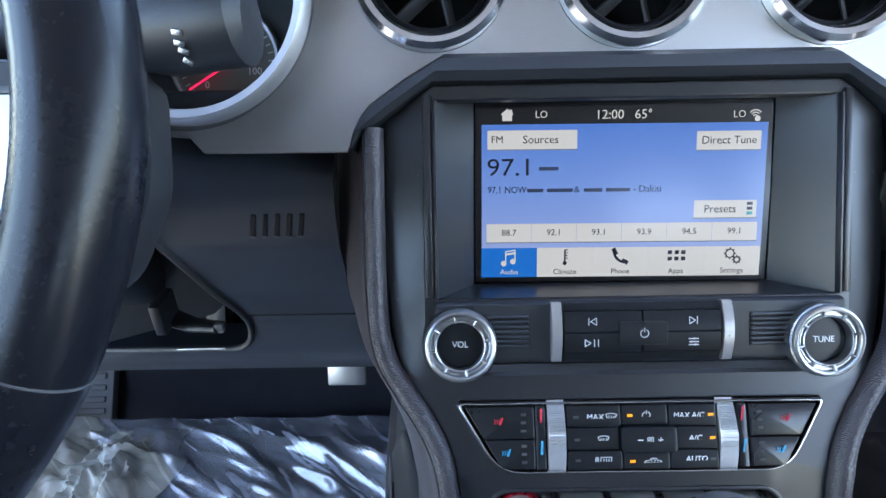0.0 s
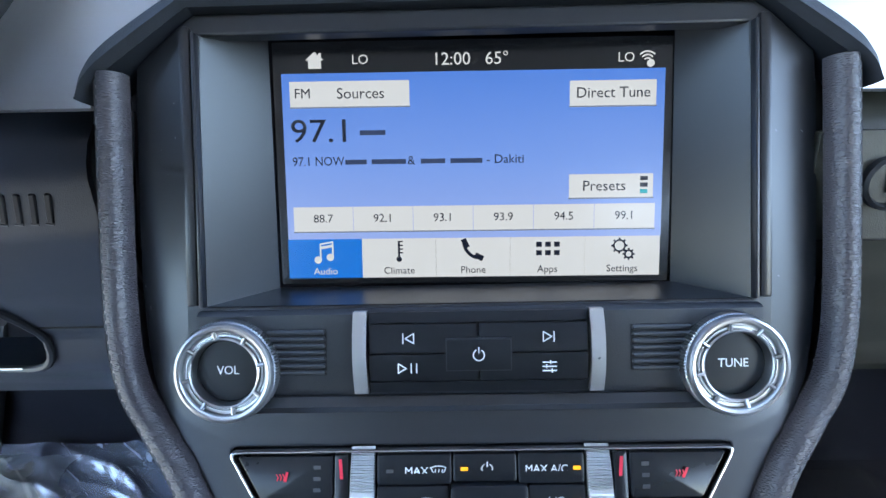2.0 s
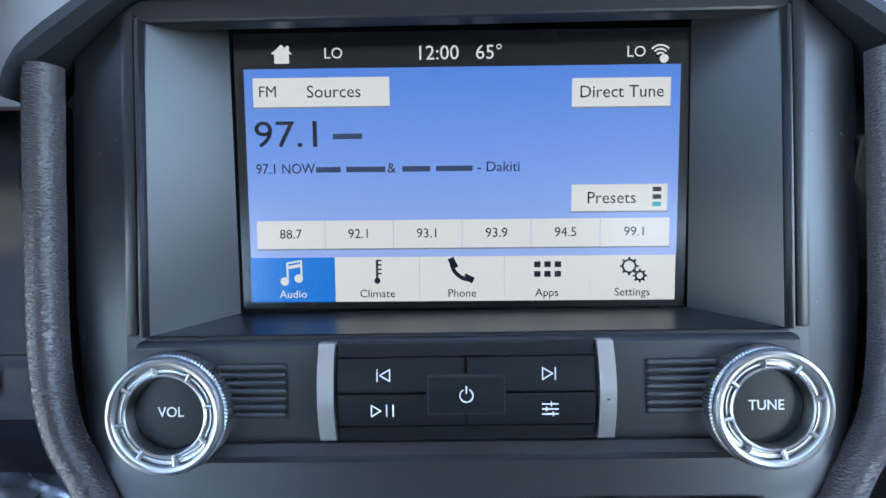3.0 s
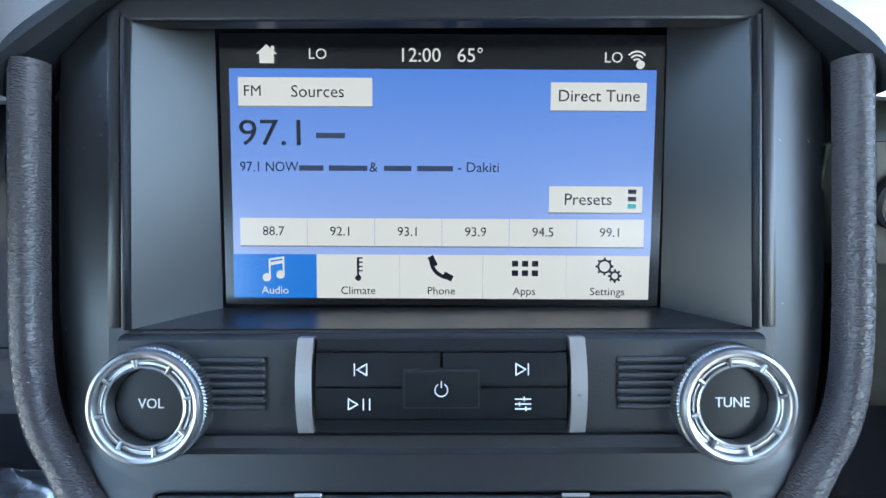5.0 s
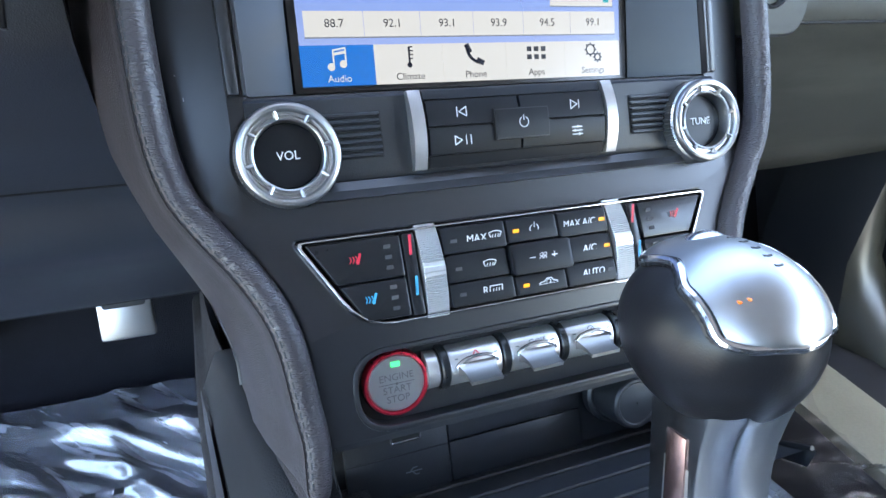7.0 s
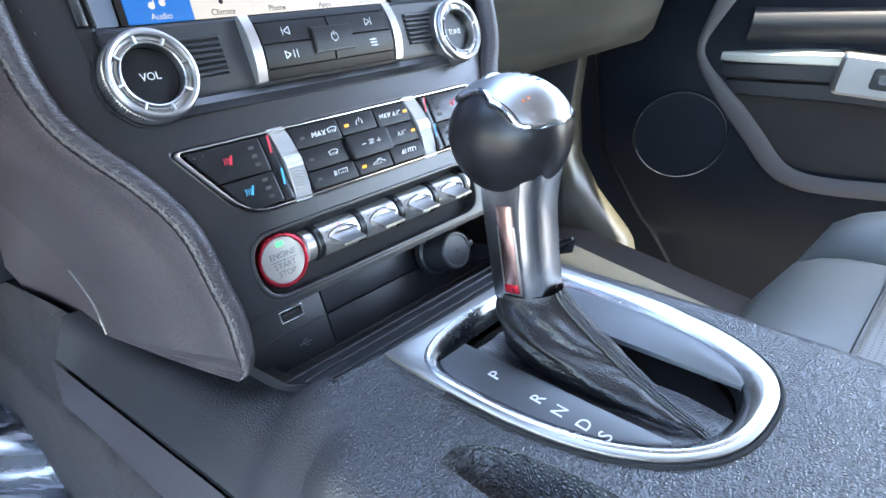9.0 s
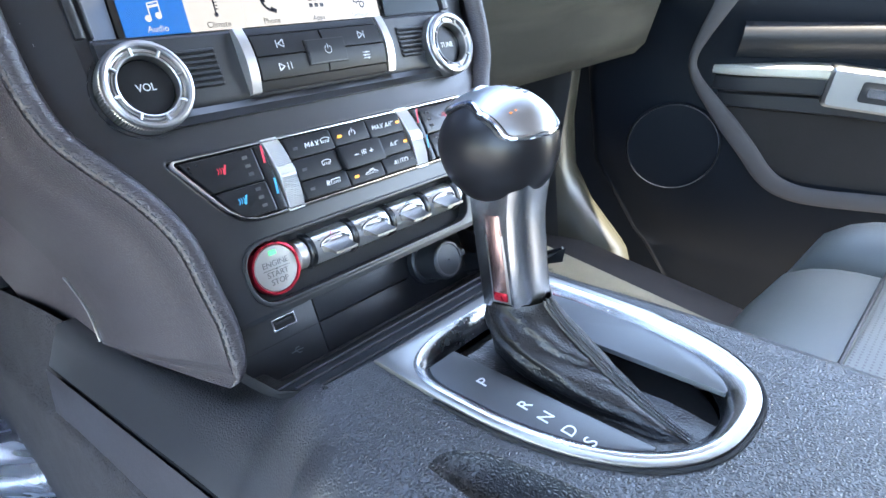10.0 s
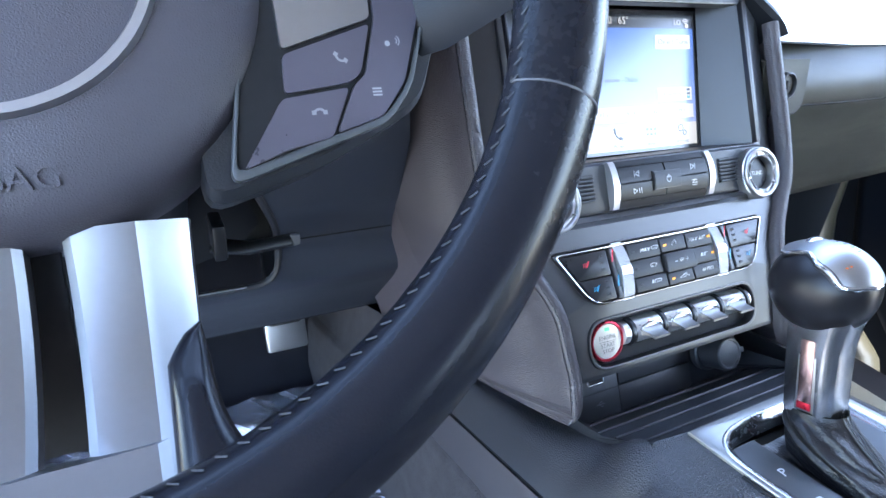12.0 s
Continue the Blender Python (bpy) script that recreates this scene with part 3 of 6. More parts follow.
for i, s in enumerate(("Audio", "Climate", "Phone", "Apps", "Settings")):
    x = -0.0701 + i * 0.03495
    tab = part("tab", flat(rect(x - 0.01745, x + 0.01742, -0.0002, 0.0183), Z1), UITAB if i == 0 else UIWHITE, touchscreen)
    ui(s, 0.0047, x, 0.0030, UIWHITE if i == 0 else UIINK, par=tab)
    g = []
    if i == 0:
        g = [line([(-0.0022, 0.0085), (-0.0022, 0.0160), (0.0036, 0.0170), (0.0036, 0.0098)], 0.0008, Z2), line([(-0.0022, 0.0142), (0.0036, 0.0152)], 0.0013, Z2), flat(circle(-0.0035, 0.0085, 0.0018, 12), Z2), flat(circle(0.0023, 0.0097, 0.0018, 12), Z2)]
    elif i == 1:
        g = [line([(0, 0.0090), (0, 0.0168)], 0.0010, Z2), flat(circle(0, 0.0085, 0.0013, 12), Z2)] + [line([(0, 0.0115 + q * 0.0018), (0.0017, 0.0115 + q * 0.0018)], 0.0006, Z2) for q in range(4)]
    elif i == 2:
        g = [line(arc(0.0035, 0.0165, 0.0078, 180, 262), 0.0016, Z2), line([(-0.0043, 0.0170), (-0.0030, 0.0143)], 0.0026, Z2), line([(0.0016, 0.0098), (0.0040, 0.0086)], 0.0026, Z2)]
    elif i == 3:
        g = [flat(rect(-0.0053 + a * 0.0042, -0.0027 + a * 0.0042, 0.0096 + b * 0.0040, 0.0120 + b * 0.0040), Z2) for a in range(3) for b in range(2)]
    else:
        for cx, cy, r in ((-0.0014, 0.0138, 0.0026), (0.0030, 0.0098, 0.0017)):
            g.append(line(arc(cx, cy, r, 0, 360, 20), 0.0008, Z2))
            g += [line([(cx + r * math.cos(a), cy + r * math.sin(a)), (cx + (r + 0.0009) * math.cos(a), cy + (r + 0.0009) * math.sin(a))], 0.0009, Z2) for a in [q * math.pi / 4 for q in range(8)]]
    part("tab_icon", moved(join(*g), pose(x, 0, 0)), UIWHITE if i == 0 else UIINK, tab)
ui("LO", 0.0060, -0.0510, 0.1001, UIWHITE)
ui("12:00", 0.0079, -0.0094, 0.0997, UIWHITE)
ui("65\u00b0", 0.0079, 0.0112, 0.0997, UIWHITE)
ui("LO", 0.0060, 0.0695, 0.0992, UIWHITE)
part("home_icon", join(flat([(-0.0042, 0.0005), (0, 0.0042), (0.0042, 0.0005)], Z2, pose(-0.0718, 0.0998, 0)), flat(rect(-0.0029, 0.0029, -0.0032, 0.0006), Z2, pose(-0.0718, 0.0998, 0)), flat(rect(0.0018, 0.0030, 0.001, 0.0036), Z2, pose(-0.0718, 0.0998, 0))), UIWHITE, touchscreen)
part("signal_icon", moved(join(*[line(arc(0, -0.002, r, 45, 135, 8), 0.0007, Z2) for r in (0.0016, 0.0031, 0.0046)], flat(circle(0.0016, -0.0026, 0.0017, 12), Z2)), pose(0.0790, 0.0992, 0)), UIWHITE, touchscreen)

# ---- audio strip ----
audio_panel = thing("audio_panel", "black audio control strip with silver end bars", "control panel", m=SM)
strip = [(0.3265, -0.0525), (0.3225, -0.0530), (0.3208, -0.0545), (0.3208, -0.0850), (0.3222, -0.0885), (0.3262, -0.0925)]
part("strip_body", loft([[(x, y, z) for y, z in strip] for x in (-0.1165, 0.1165)]), PLASTIC, audio_panel)
part("strip_edge", loft([[(x, y, z) for y, z in ((0.3262, -0.0878), (0.3203, -0.0886), (0.3180, -0.0922), (0.3212, -0.0955), (0.3262, -0.0962))] for x in (-0.0985, 0.0985)]), PLATE, audio_panel)
for s in (-1, 1):
    part("rib_bed", box(min(s * 0.0626, s * 0.0876), max(s * 0.0626, s * 0.0876), 0.3205, 0.3212, -0.0795, -0.0603, 0), VOID, audio_panel)
    for i in range(7):
        z = -0.0615 - i * 0.0028
        part("rib", box(min(s * 0.0630, s * 0.0872), max(s * 0.0630, s * 0.0872), 0.3192, 0.3212, z - 0.0009, z + 0.0009, 0.0005, 1), PLASTIC, audio_panel)


def barrel(x0, x1, z0, z1, y, bulge, b=0.0006, n=10):
    """A block whose face bulges like part of a drum."""
    zc, h = (z0 + z1) / 2, (z1 - z0) / 2
    sec = [(0.3225, z0)] + [(y + bulge * ((zc + h * k) - AXZ) ** 2 / AXH ** 2, zc + h * k) for k in [-1 + 2 * i / n for i in range(n + 1)]] + [(0.3225, z1)]
    bm = loft([[(x, yy, zz) for yy, zz in sec] for x in (x0, x1)])
    bmesh.ops.bevel(bm, geom=[e for e in bm.edges if e.calc_face_angle(0) > 0.6], offset=b, segments=2, profile=0.5, affect="EDGES")
    return bm


AXZ, AXH = -0.070, 0.0168
for s in (-1, 1):
    part("end_bar", barrel(s * 0.0480 - 0.0028, s * 0.0480 + 0.0028, -0.0868, -0.0532, 0.3135, 0.0042, 0.0005), BAR, audio_panel, "satin silver end bar")
part("button_bed", barrel(-0.0442, 0.0442, -0.0866, -0.0534, 0.3165, 0.0040, 0.0004), VOID, audio_panel)
part("top_rail", barrel(-0.0441, 0.0441, -0.0575, -0.0536, 0.3150, 0.0040), BUTTON, audio_panel)
part("bottom_rail", barrel(-0.0441, 0.0441, -0.0865, -0.0821, 0.3150, 0.0040), BUTTON, audio_panel)
icons = {(-1, 1): ("prev", [[(0.0024, 0.002), (-0.0010, 0), (0.0024, -0.002), (0.0024, 0.002)], [(-0.0019, 0.002), (-0.0019, -0.002)]]),
         (1, 1): ("next", [[(-0.0024, 0.002), (0.0010, 0), (-0.0024, -0.002), (-0.0024, 0.002)], [(0.0019, 0.002), (0.0019, -0.002)]]),
         (-1, -1): ("play", [[(-0.0040, 0.0019), (-0.0008, 0), (-0.0040, -0.0019), (-0.0040, 0.0019)], [(0.0012, 0.0019), (0.0012, -0.0019)], [(0.0034, 0.0019), (0.0034, -0.0019)]]),
         (1, -1): ("tone", [[(-0.0027, 0.0017), (0.0027, 0.0017)], [(-0.0027, 0), (0.0027, 0)], [(-0.0027, -0.0017), (0.0027, -0.0017)], [(0.0004, 0.0024), (0.0004, 0.001)], [(-0.0012, 0.0007), (-0.0012, -0.0007)], [(0.001, -0.001), (0.001, -0.0024)]])}
for (sx, sz), (nm, strokes) in icons.items():
    x0, x1 = (0.0006, 0.0438) if sx > 0 else (-0.0438, -0.0006)
    z0, z1 = (-0.0692, -0.0583) if sz > 0 else (-0.0813, -0.0703)
    b = part("button", barrel(x0, x1, z0, z1, 0.3142, 0.0042), BUTTON, audio_panel)
    part("icon", join(*[line(q, 0.00045, 0, SM.inverted() @ SM @ pose(sx * 0.0284, 0.3142 + 0.0042 * ((z0 + z1) / 2 - AXZ) ** 2 / AXH ** 2 - 0.00035, (z0 + z1) / 2) @ FACE) for q in strokes]), PRINT, b)
part("power_gap", barrel(-0.0136, 0.0136, -0.0774, -0.0634, 0.3136, 0.0042, 0.0014), VOID, audio_panel)
part("power_edge", barrel(-0.0132, 0.0132, -0.0770, -0.0638, 0.3127, 0.0042, 0.0014), PLATE, audio_panel, "thin light outline")
b = part("power_button", barrel(-0.0127, 0.0127, -0.0765, -0.0643, 0.3124, 0.0042, 0.0012), BUTTON, audio_panel)
part("icon", join(line(arc(0, 0, 0.0022, 120, 420), 0.00045, 0, pose(0, 0.3118, -0.0703) @ FACE), line([(0, 0.0030), (0, 0.0008)], 0.00045, 0, pose(0, 0.3118, -0.0703) @ FACE)), PRINT, b)


def rotary(x, word):
    """A knurled silver knob with a notched ring and a black cap."""
    m = SM @ pose(x, 0.326, -0.0762) @ FACE
    ob = thing("rotary_knob", "silver knurled rotary knob with a black centre cap", "knob", "audio knobs", m)
    part("skirt", lathe([(0.0222, 0.000), (0.0222, 0.002)], 48), GLOSS, ob)
    part("grip", lathe([(0.0202, 0.002), (0.0208, 0.003), (0.0208, 0.0112), (0.0198, 0.0122)], 200, knurl=(1, 2, 0.0006)), ALU, ob, "knurled silver grip", smooth=12)
    rim = part("rim", lathe([(0.0196, 0.0120), (0.0202, 0.0129), (0.0202, 0.0140), (0.0196, 0.0150), (0.0186, 0.0154), (0.0176, 0.0151), (0.0170, 0.0143), (0.0168, 0.0124), (0.0159, 0.0122), (0.0157, 0.0130), (0.0153, 0.0130), (0.0151, 0.0122), (0.0146, 0.0122), (0.0144, 0.0136), (0.0139, 0.0140), (0.0134, 0.0137), (0.0131, 0.0122), (0.0130, 0.0060)], 80), ALU, ob, "double-ringed silver rim")
    for i in range(8):
        a = 12 + i * 45
        ca, sa = math.cos(radians(a)), math.sin(radians(a))
        part("rim_bar", sweep([(0.0141 * ca, 0.0141 * sa, 0.0132), (0.0172 * ca, 0.0172 * sa, 0.0140)], ring(0.0009, 8)), ALU, rim)
    cap = part("cap", lathe([(0.0131, 0.004), (0.0131, 0.0080), (0.0125, 0.0086), (0.006, 0.0088), (0.0005, 0.0088)], 48), BUTTON, ob, "black cap")
    words(word, 0.0050, PRINT, cap, pose(0, 0, 0.0090), wide=0.95)
    return ob


rotary(-0.1025, "VOL")
rotary(0.1025, "TUNE")

# ---- climate panel ----
climate_panel = thing("climate_panel", "black climate control panel with a chrome edge and silver wheels", "control panel", m=SM)
CY = 0.3245


def on_face(x, z, lift=0.0):
    y = CY - 0.010 * min(1, max(0, (-0.095 - z) / 0.055)) - lift
    return pose(x, y, z) @ pose(0, 0, 0, 10) @ FACE


outer_l = [(-0.1052, -0.1110), (-0.0820, -0.1492), (0.0820, -0.1492), (0.1052, -0.1110)]
inner_l = [(-0.1032, -0.1119), (-0.0812, -0.1484), (0.0812, -0.1484), (0.1032, -0.1119)]
part("chrome_edge", bend(plate(fillet(outer_l, [0.004, 0.014, 0.014, 0.004]), [fillet(inner_l, [0.003, 0.013, 0.013, 0.003])], CY - 0.0022, CY + 0.006, 0.0004)), CHROME, climate_panel, "thin chrome edge")
part("bed", bend(plate(fillet(inner_l, [0.003, 0.013, 0.013, 0.003]), [], CY + 0.003, CY + 0.006)), VOID, climate_panel)


def pad(poly, lift=0.0, r=0.0012, name="button", mt=None, label=""):
    return part(name, bend(plate(fillet(poly, r, 3), [], CY - 0.0012 - lift, CY + 0.004, 0.0007)), mt or BUTTON, climate_panel, label)


for s in (-1, 1):
    up = pad([(s * 0.1005, -0.1130), (s * 0.0900, -0.1305), (s * 0.0610, -0.1305), (s * 0.0610, -0.1130)], 0.001, mt=GLOSS, name="seat_button")
    dn = pad([(s * 0.0895, -0.1312), (s * 0.0800, -0.1470), (s * 0.0610, -0.1470), (s * 0.0610, -0.1312)], 0.001, mt=GLOSS, name="seat_button")
    for host, z, mt in ((up, -0.1218, PRINTRED), (dn, -0.1388, PRINTBLUE)):
        x = s * 0.0815 if host is up else s * 0.0775
        m = on_face(x, z, 0.0026)
        part("seat_icon", join(line([(0.0022, 0.0032), (0.0008, -0.0018), (-0.0026, -0.0018)], 0.0011, 0, m), *[line([(-0.0022 + q * 0.0013, -0.0004), (-0.0016 + q * 0.0013, 0.0010), (-0.0022 + q * 0.0013, 0.0024)], 0.0005, 0, m) for q in range(3)], line([(-0.0026, -0.0030), (0.0016, -0.0030), (0.0022, -0.0018)], 0.0006, 0, m)), mt, host)
        for q in range(3):
            part("level_mark", flat(rect(-0.0015, 0.0015, -0.0009, 0.0009), 0.0001, on_face(s * 0.0672, z + 0.0046 - q * 0.0044, 0.0025)), TRIMGREY, host)
    strip_b = pad(rect(min(s * 0.0602, s * 0.0546), max(s * 0.0602, s * 0.0546), -0.1478, -0.1126), 0.0005, name="temperature_strip", mt=GLOSS)
    part("hot_mark", line([(-0.0000, -0.0072), (0.0, 0.0072)], 0.0013, 0, on_face(s * 0.0572, -0.1208, 0.0022)), PRINTRED, strip_b)
    part("cold_mark", line([(-0.0000, -0.0068), (0.0, 0.0068)], 0.0013, 0, on_face(s * 0.0572, -0.1380, 0.0022)), PRINTBLUE, strip_b)
    # thumb wheel: a ribbed drum that stands out of the panel
    rings, N = [], 84
    for x in (-0.0050, -0.0046, 0.0046, 0.0050):
        rr = []
        for i in range(N + 1):
            a = radians(-29 + 58 * i / N)
            mid = abs(i - N * 0.5)
            r = 0.0420 - (0.0008 if i % 2 and mid > 5 else 0) - (0.0005 if abs(x) > 0.0048 else 0) + (0.0004 if mid < 3 else 0)
            # the drum leans with the face
            rr.append((s * 0.0485 + x, 0.3547 - 0.984 * r * math.cos(a) + 0.179 * r * math.sin(a), -0.1367 + 0.179 * r * math.cos(a) + 0.984 * r * math.sin(a)))
        rings.append(rr)
    part("thumb_wheel", loft(rings), THUMB, climate_panel, "ribbed satin silver thumb wheel", smooth=25)

X0, XA, XB, X1 = -0.0425, -0.0118, 0.0155, 0.0425
rows = {}
for nm, x0, x1, z0, z1 in (("maxdef", X0, XA, -0.1245, -0.1128), ("def", X0, XA - 0.001, -0.1370, -0.1250), ("rear", X0, XA, -0.1476, -0.1375), ("onoff", XA + 0.0006, XB - 0.0006, -0.1236, -0.1128), ("recirc", XA + 0.0006, XB - 0.0006, -0.1476, -0.1386), ("maxac", XB, X1, -0.1245, -0.1128), ("ac", XB + 0.004, X1, -0.1370, -0.1250), ("auto", XB, X1, -0.1476, -0.1375)):
    rows[nm] = pad(rect(x0, x1, z0, z1), 0.0012)
fan = pad(rect(XA - 0.0004, XB + 0.0036, -0.1380, -0.1242), 0.0036, 0.002, "fan_rocker")


def legend(host, body, x, z, size=0.0050, lift=0.0026, mt=None, wide=0.92):
    words(body, size, mt or PRINT, host, on_face(x, z, lift), wide=wide)


def defrost_icon(host, x, z, square=False):
    m = on_face(x, z, 0.0027)
    shape = [(-0.0030, 0.0018), (0.0030, 0.0018), (0.0030, -0.0014), (-0.0030, -0.0014), (-0.0030, 0.0018)] if square else [*arc(0, -0.0040, 0.0062, 120, 60, 6), (0.0016, -0.0020), (-0.0016, -0.0020), (-0.0031, 0.0014)]
    part("icon", join(line(shape, 0.00045, 0, m), *[line([(q * 0.0014, -0.0026), (q * 0.0014 + 0.0004, -0.0014), (q * 0.0014, -0.0004), (q * 0.0014 + 0.0003, 0.0006)], 0.0004, 0, m) for q in (-1, 0, 1)]), PRINT, host)


legend(rows["maxdef"], "MAX", -0.0262, -0.1192)
defrost_icon(rows["maxdef"], -0.0172, -0.1190)
defrost_icon(rows["def"], -0.0222, -0.1312)
legend(rows["rear"], "R", -0.0262, -0.1424)
defrost_icon(rows["rear"], -0.0212, -0.1424, True)
m = on_face(0.0028, -0.1184, 0.0027)
part("icon", join(line(arc(0, 0, 0.0022, 120, 420), 0.00045, 0, m), line([(0, 0.003), (0, 0.0008)], 0.00045, 0, m)), PRINT, rows["onoff"])
legend(rows["maxac"], "MAX A/C", 0.0270, -0.1188, 0.0049, wide=0.88)
legend(rows["ac"], "A/C", 0.0300, -0.1312)
legend(rows["auto"], "AUTO", 0.0300, -0.1424, 0.0048)
m = on_face(0.0036, -0.1310, 0.0052)
part("icon", join(*[line(arc(0.0013 * math.cos(a), 0.0013 * math.sin(a), 0.0008, 0, 360, 10), 0.00032, 0, m) for a in (0.8, 2.37, 3.94, 5.5)], line([(-0.0068, 0), (-0.0042, 0)], 0.0005, 0, m), line([(0.0044, 0), (0.0072, 0)], 0.0005, 0, m), line([(0.0058, -0.0014), (0.0058, 0.0014)], 0.0005, 0, m)), PRINT, fan)
m = on_face(0.0052, -0.1432, 0.0027)
part("icon", join(line([(-0.0048, -0.0008), (-0.0042, 0.0002), (-0.0022, 0.0004), (-0.0010, 0.0018), (0.0014, 0.0018), (0.0026, 0.0004), (0.0046, 0.0), (0.0048, -0.0010), (-0.0048, -0.0008)], 0.00045, 0, m), line(arc(0, 0.0002, 0.0011, 200, -60), 0.00035, 0, m)), PRINT, rows["recirc"])
for host, x, z, mt in (("onoff", -0.0066, -0.1184, AMBER), ("maxac", 0.0394, -0.1184, AMBER), ("ac", 0.0396, -0.1310, AMBER), ("recirc", -0.0062, -0.1432, AMBER), ("maxdef", -0.0372, -0.1190, TRIMGREY), ("def", -0.0370, -0.1312, TRIMGREY), ("rear", -0.0370, -0.1424, TRIMGREY), ("auto", 0.0392, -0.1424, TRIMGREY)):
    part("indicator", flat(rect(-0.0015, 0.0015, -0.0008, 0.0008), 0.0002, on_face(x, z, 0.0026)), mt, rows[host], "lit amber indicator" if mt is AMBER else "")

# ---- start button and toggle row ----
PB = 0.326
# black backing stands for the shade inside the switch recess
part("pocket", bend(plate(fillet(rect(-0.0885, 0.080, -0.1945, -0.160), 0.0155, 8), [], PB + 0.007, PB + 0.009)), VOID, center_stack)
part("pocket_lip", bend(plate(fillet(rect(-0.0895, 0.081, -0.1955, -0.159), 0.0165, 8), [fillet(rect(-0.0873, 0.0788, -0.1933, -0.1612), 0.0153, 8)], PB - 0.0012, PB + 0.002, 0.0006)), PLATE, center_stack)
start_button = thing("start_button", "silver engine start button with a red ring", "button", m=SM @ pose(-0.0700, 0.3195, -0.1765, 4) @ FACE)
part("red_ring", lathe([(0.0146, -0.006), (0.0146, 0.0005), (0.0141, 0.0016), (0.0132, 0.0018), (0.0127, 0.0010), (0.0127, -0.002)], 56), RED, start_button, "red anodised ring")
disc = part("disc", lathe([(0.0126, -0.004), (0.0126, 0.0006), (0.0121, 0.0010), (0.0005, 0.0012)], 56), SATIN, start_button, "spun silver disc")
for s, y in (("ENGINE", 0.0030), ("START", -0.0026), ("STOP", -0.0068)):
    words(s, 0.0044, ETCH, disc, pose(0, y, 0.00125), depth=0.00008)
part("rule", line([(-0.0078, 0.0002), (0.0078, 0.0002)], 0.0004, 0.00135), ETCH, disc)
part("indicator", flat(rect(-0.0021, 0.0021, -0.0012, 0.0012), 0.0003, pose(0, 0.0088, 0.0010)), GREEN, disc, "lit green indicator")

toggle_bank = thing("toggle_bank", "satin silver barrel of toggle switches between black collars", "switch row", m=SM)
TZ = -0.1745
for x0, x1, r, mt in ((-0.0565, -0.0505, 0.0085, BARREL), (0.0715, 0.0762, 0.0080, BARREL)):
    part("end_cap", moved(lathe([(r, x0), (r, x1 - 0.001), (r - 0.001, x1)], 32, cap=True), pose(0, 0.3225, TZ, 0, 90, 0)), mt, toggle_bank)
for x in (-0.0485, -0.0190, 0.0110, 0.0410, 0.0700):
    part("collar", moved(lathe([(0.0096, x - 0.0019), (0.0102, x - 0.0012), (0.0102, x + 0.0012), (0.0096, x + 0.0019)], 32, cap=True), pose(0, 0.3225, TZ, 0, 90, 0)), GLOSS, toggle_bank)


def toggle(x):
    m = SM @ pose(x, 0.3225, TZ)
    ob = thing("toggle_switch", "satin silver paddle toggle switch in the switch row", "switch", "toggle switches", m)
    W = 0.0124
    part("barrel", moved(lathe([(0.0088, -W), (0.0092, -W + 0.0006), (0.0092, W - 0.0006), (0.0088, W)], 40, cap=True), pose(0, 0, 0, 0, 90, 0)), BARREL, ob, "satin silver barrel")
    # paddle: grows from a curved saddle, flares and ends in a square lip
    secs = []
    for d, z, w, h in ((0.0070, 0.0005, 0.0098, 0.0030), (0.0092, -0.0008, 0.0092, 0.0022), (0.0115, -0.0018, 0.0078, 0.0012), (0.0150, -0.0031, 0.0074, 0.0008), (0.0182, -0.0042, 0.0075, 0.0007), (0.0190, -0.0045, 0.0075, 0.0008)):
        secs.append([(-w, -d, z - h), (w, -d, z - h), (w, -d - 0.0004, z + h), (-w, -d - 0.0004, z + h)])
    bm = loft(secs)
    bmesh.ops.bevel(bm, geom=[e for e in bm.edges if e.calc_face_angle(0) > 0.7], offset=0.0004, segments=2, profile=0.5, affect="EDGES")
    part("paddle", bm, BEZEL, ob, "satin paddle")
    part("saddle", sweep([Vector((0.0098 * math.cos(radians(a)), -0.0094 - 0.0005 * math.sin(radians(a)), 0.0004 + 0.0042 * math.sin(radians(a)))) for a in range(0, 181, 15)], ring(0.0008, 8), up=(0, 1, 0)), CHROME, ob)
    for q in (-0.0095, 0.0095):
        part("mark", box(q - 0.0007, q + 0.0007, -0.0091, -0.0080, 0.0040, 0.0044, 0), ENGRAVE, ob)
    return ob


TX = (-0.0338, -0.0041, 0.0259, 0.0556)
toggles = [toggle(x) for x in TX]
tm = pose(0, -0.0081, 0.0047, -30) @ FACE
part("hazard_sign", line([(-0.0021, -0.0014), (0, 0.0020), (0.0021, -0.0014), (-0.0021, -0.0014)], 0.0005, 0.0004, tm), PRINTRED, toggles[0], "red warning triangle")
words("OFF", 0.0032, ENGRAVE, toggles[1], tm @ pose(0.0028, 0, 0.0004))
part("car_sign", line([(-0.0030, -0.001), (-0.0030, 0.0008), (-0.0010, 0.0012), (-0.0010, -0.001), (-0.0030, -0.001)], 0.0004, 0.0004, tm), ENGRAVE, toggles[1])
part("wheel_sign", join(line(arc(0, 0, 0.0017, 0, 360, 16), 0.0004, 0.0004, tm), line([(-0.0006, -0.0004), (0.0007, 0.0005)], 0.0005, 0.0004, tm)), ENGRAVE, toggles[2])
part("road_sign", join(line([(-0.0018, -0.0014), (-0.0006, 0.0016)], 0.0004, 0.0004, tm), line([(0.0018, -0.0014), (0.0006, 0.0016)], 0.0004, 0.0004, tm)), ENGRAVE, toggles[3])

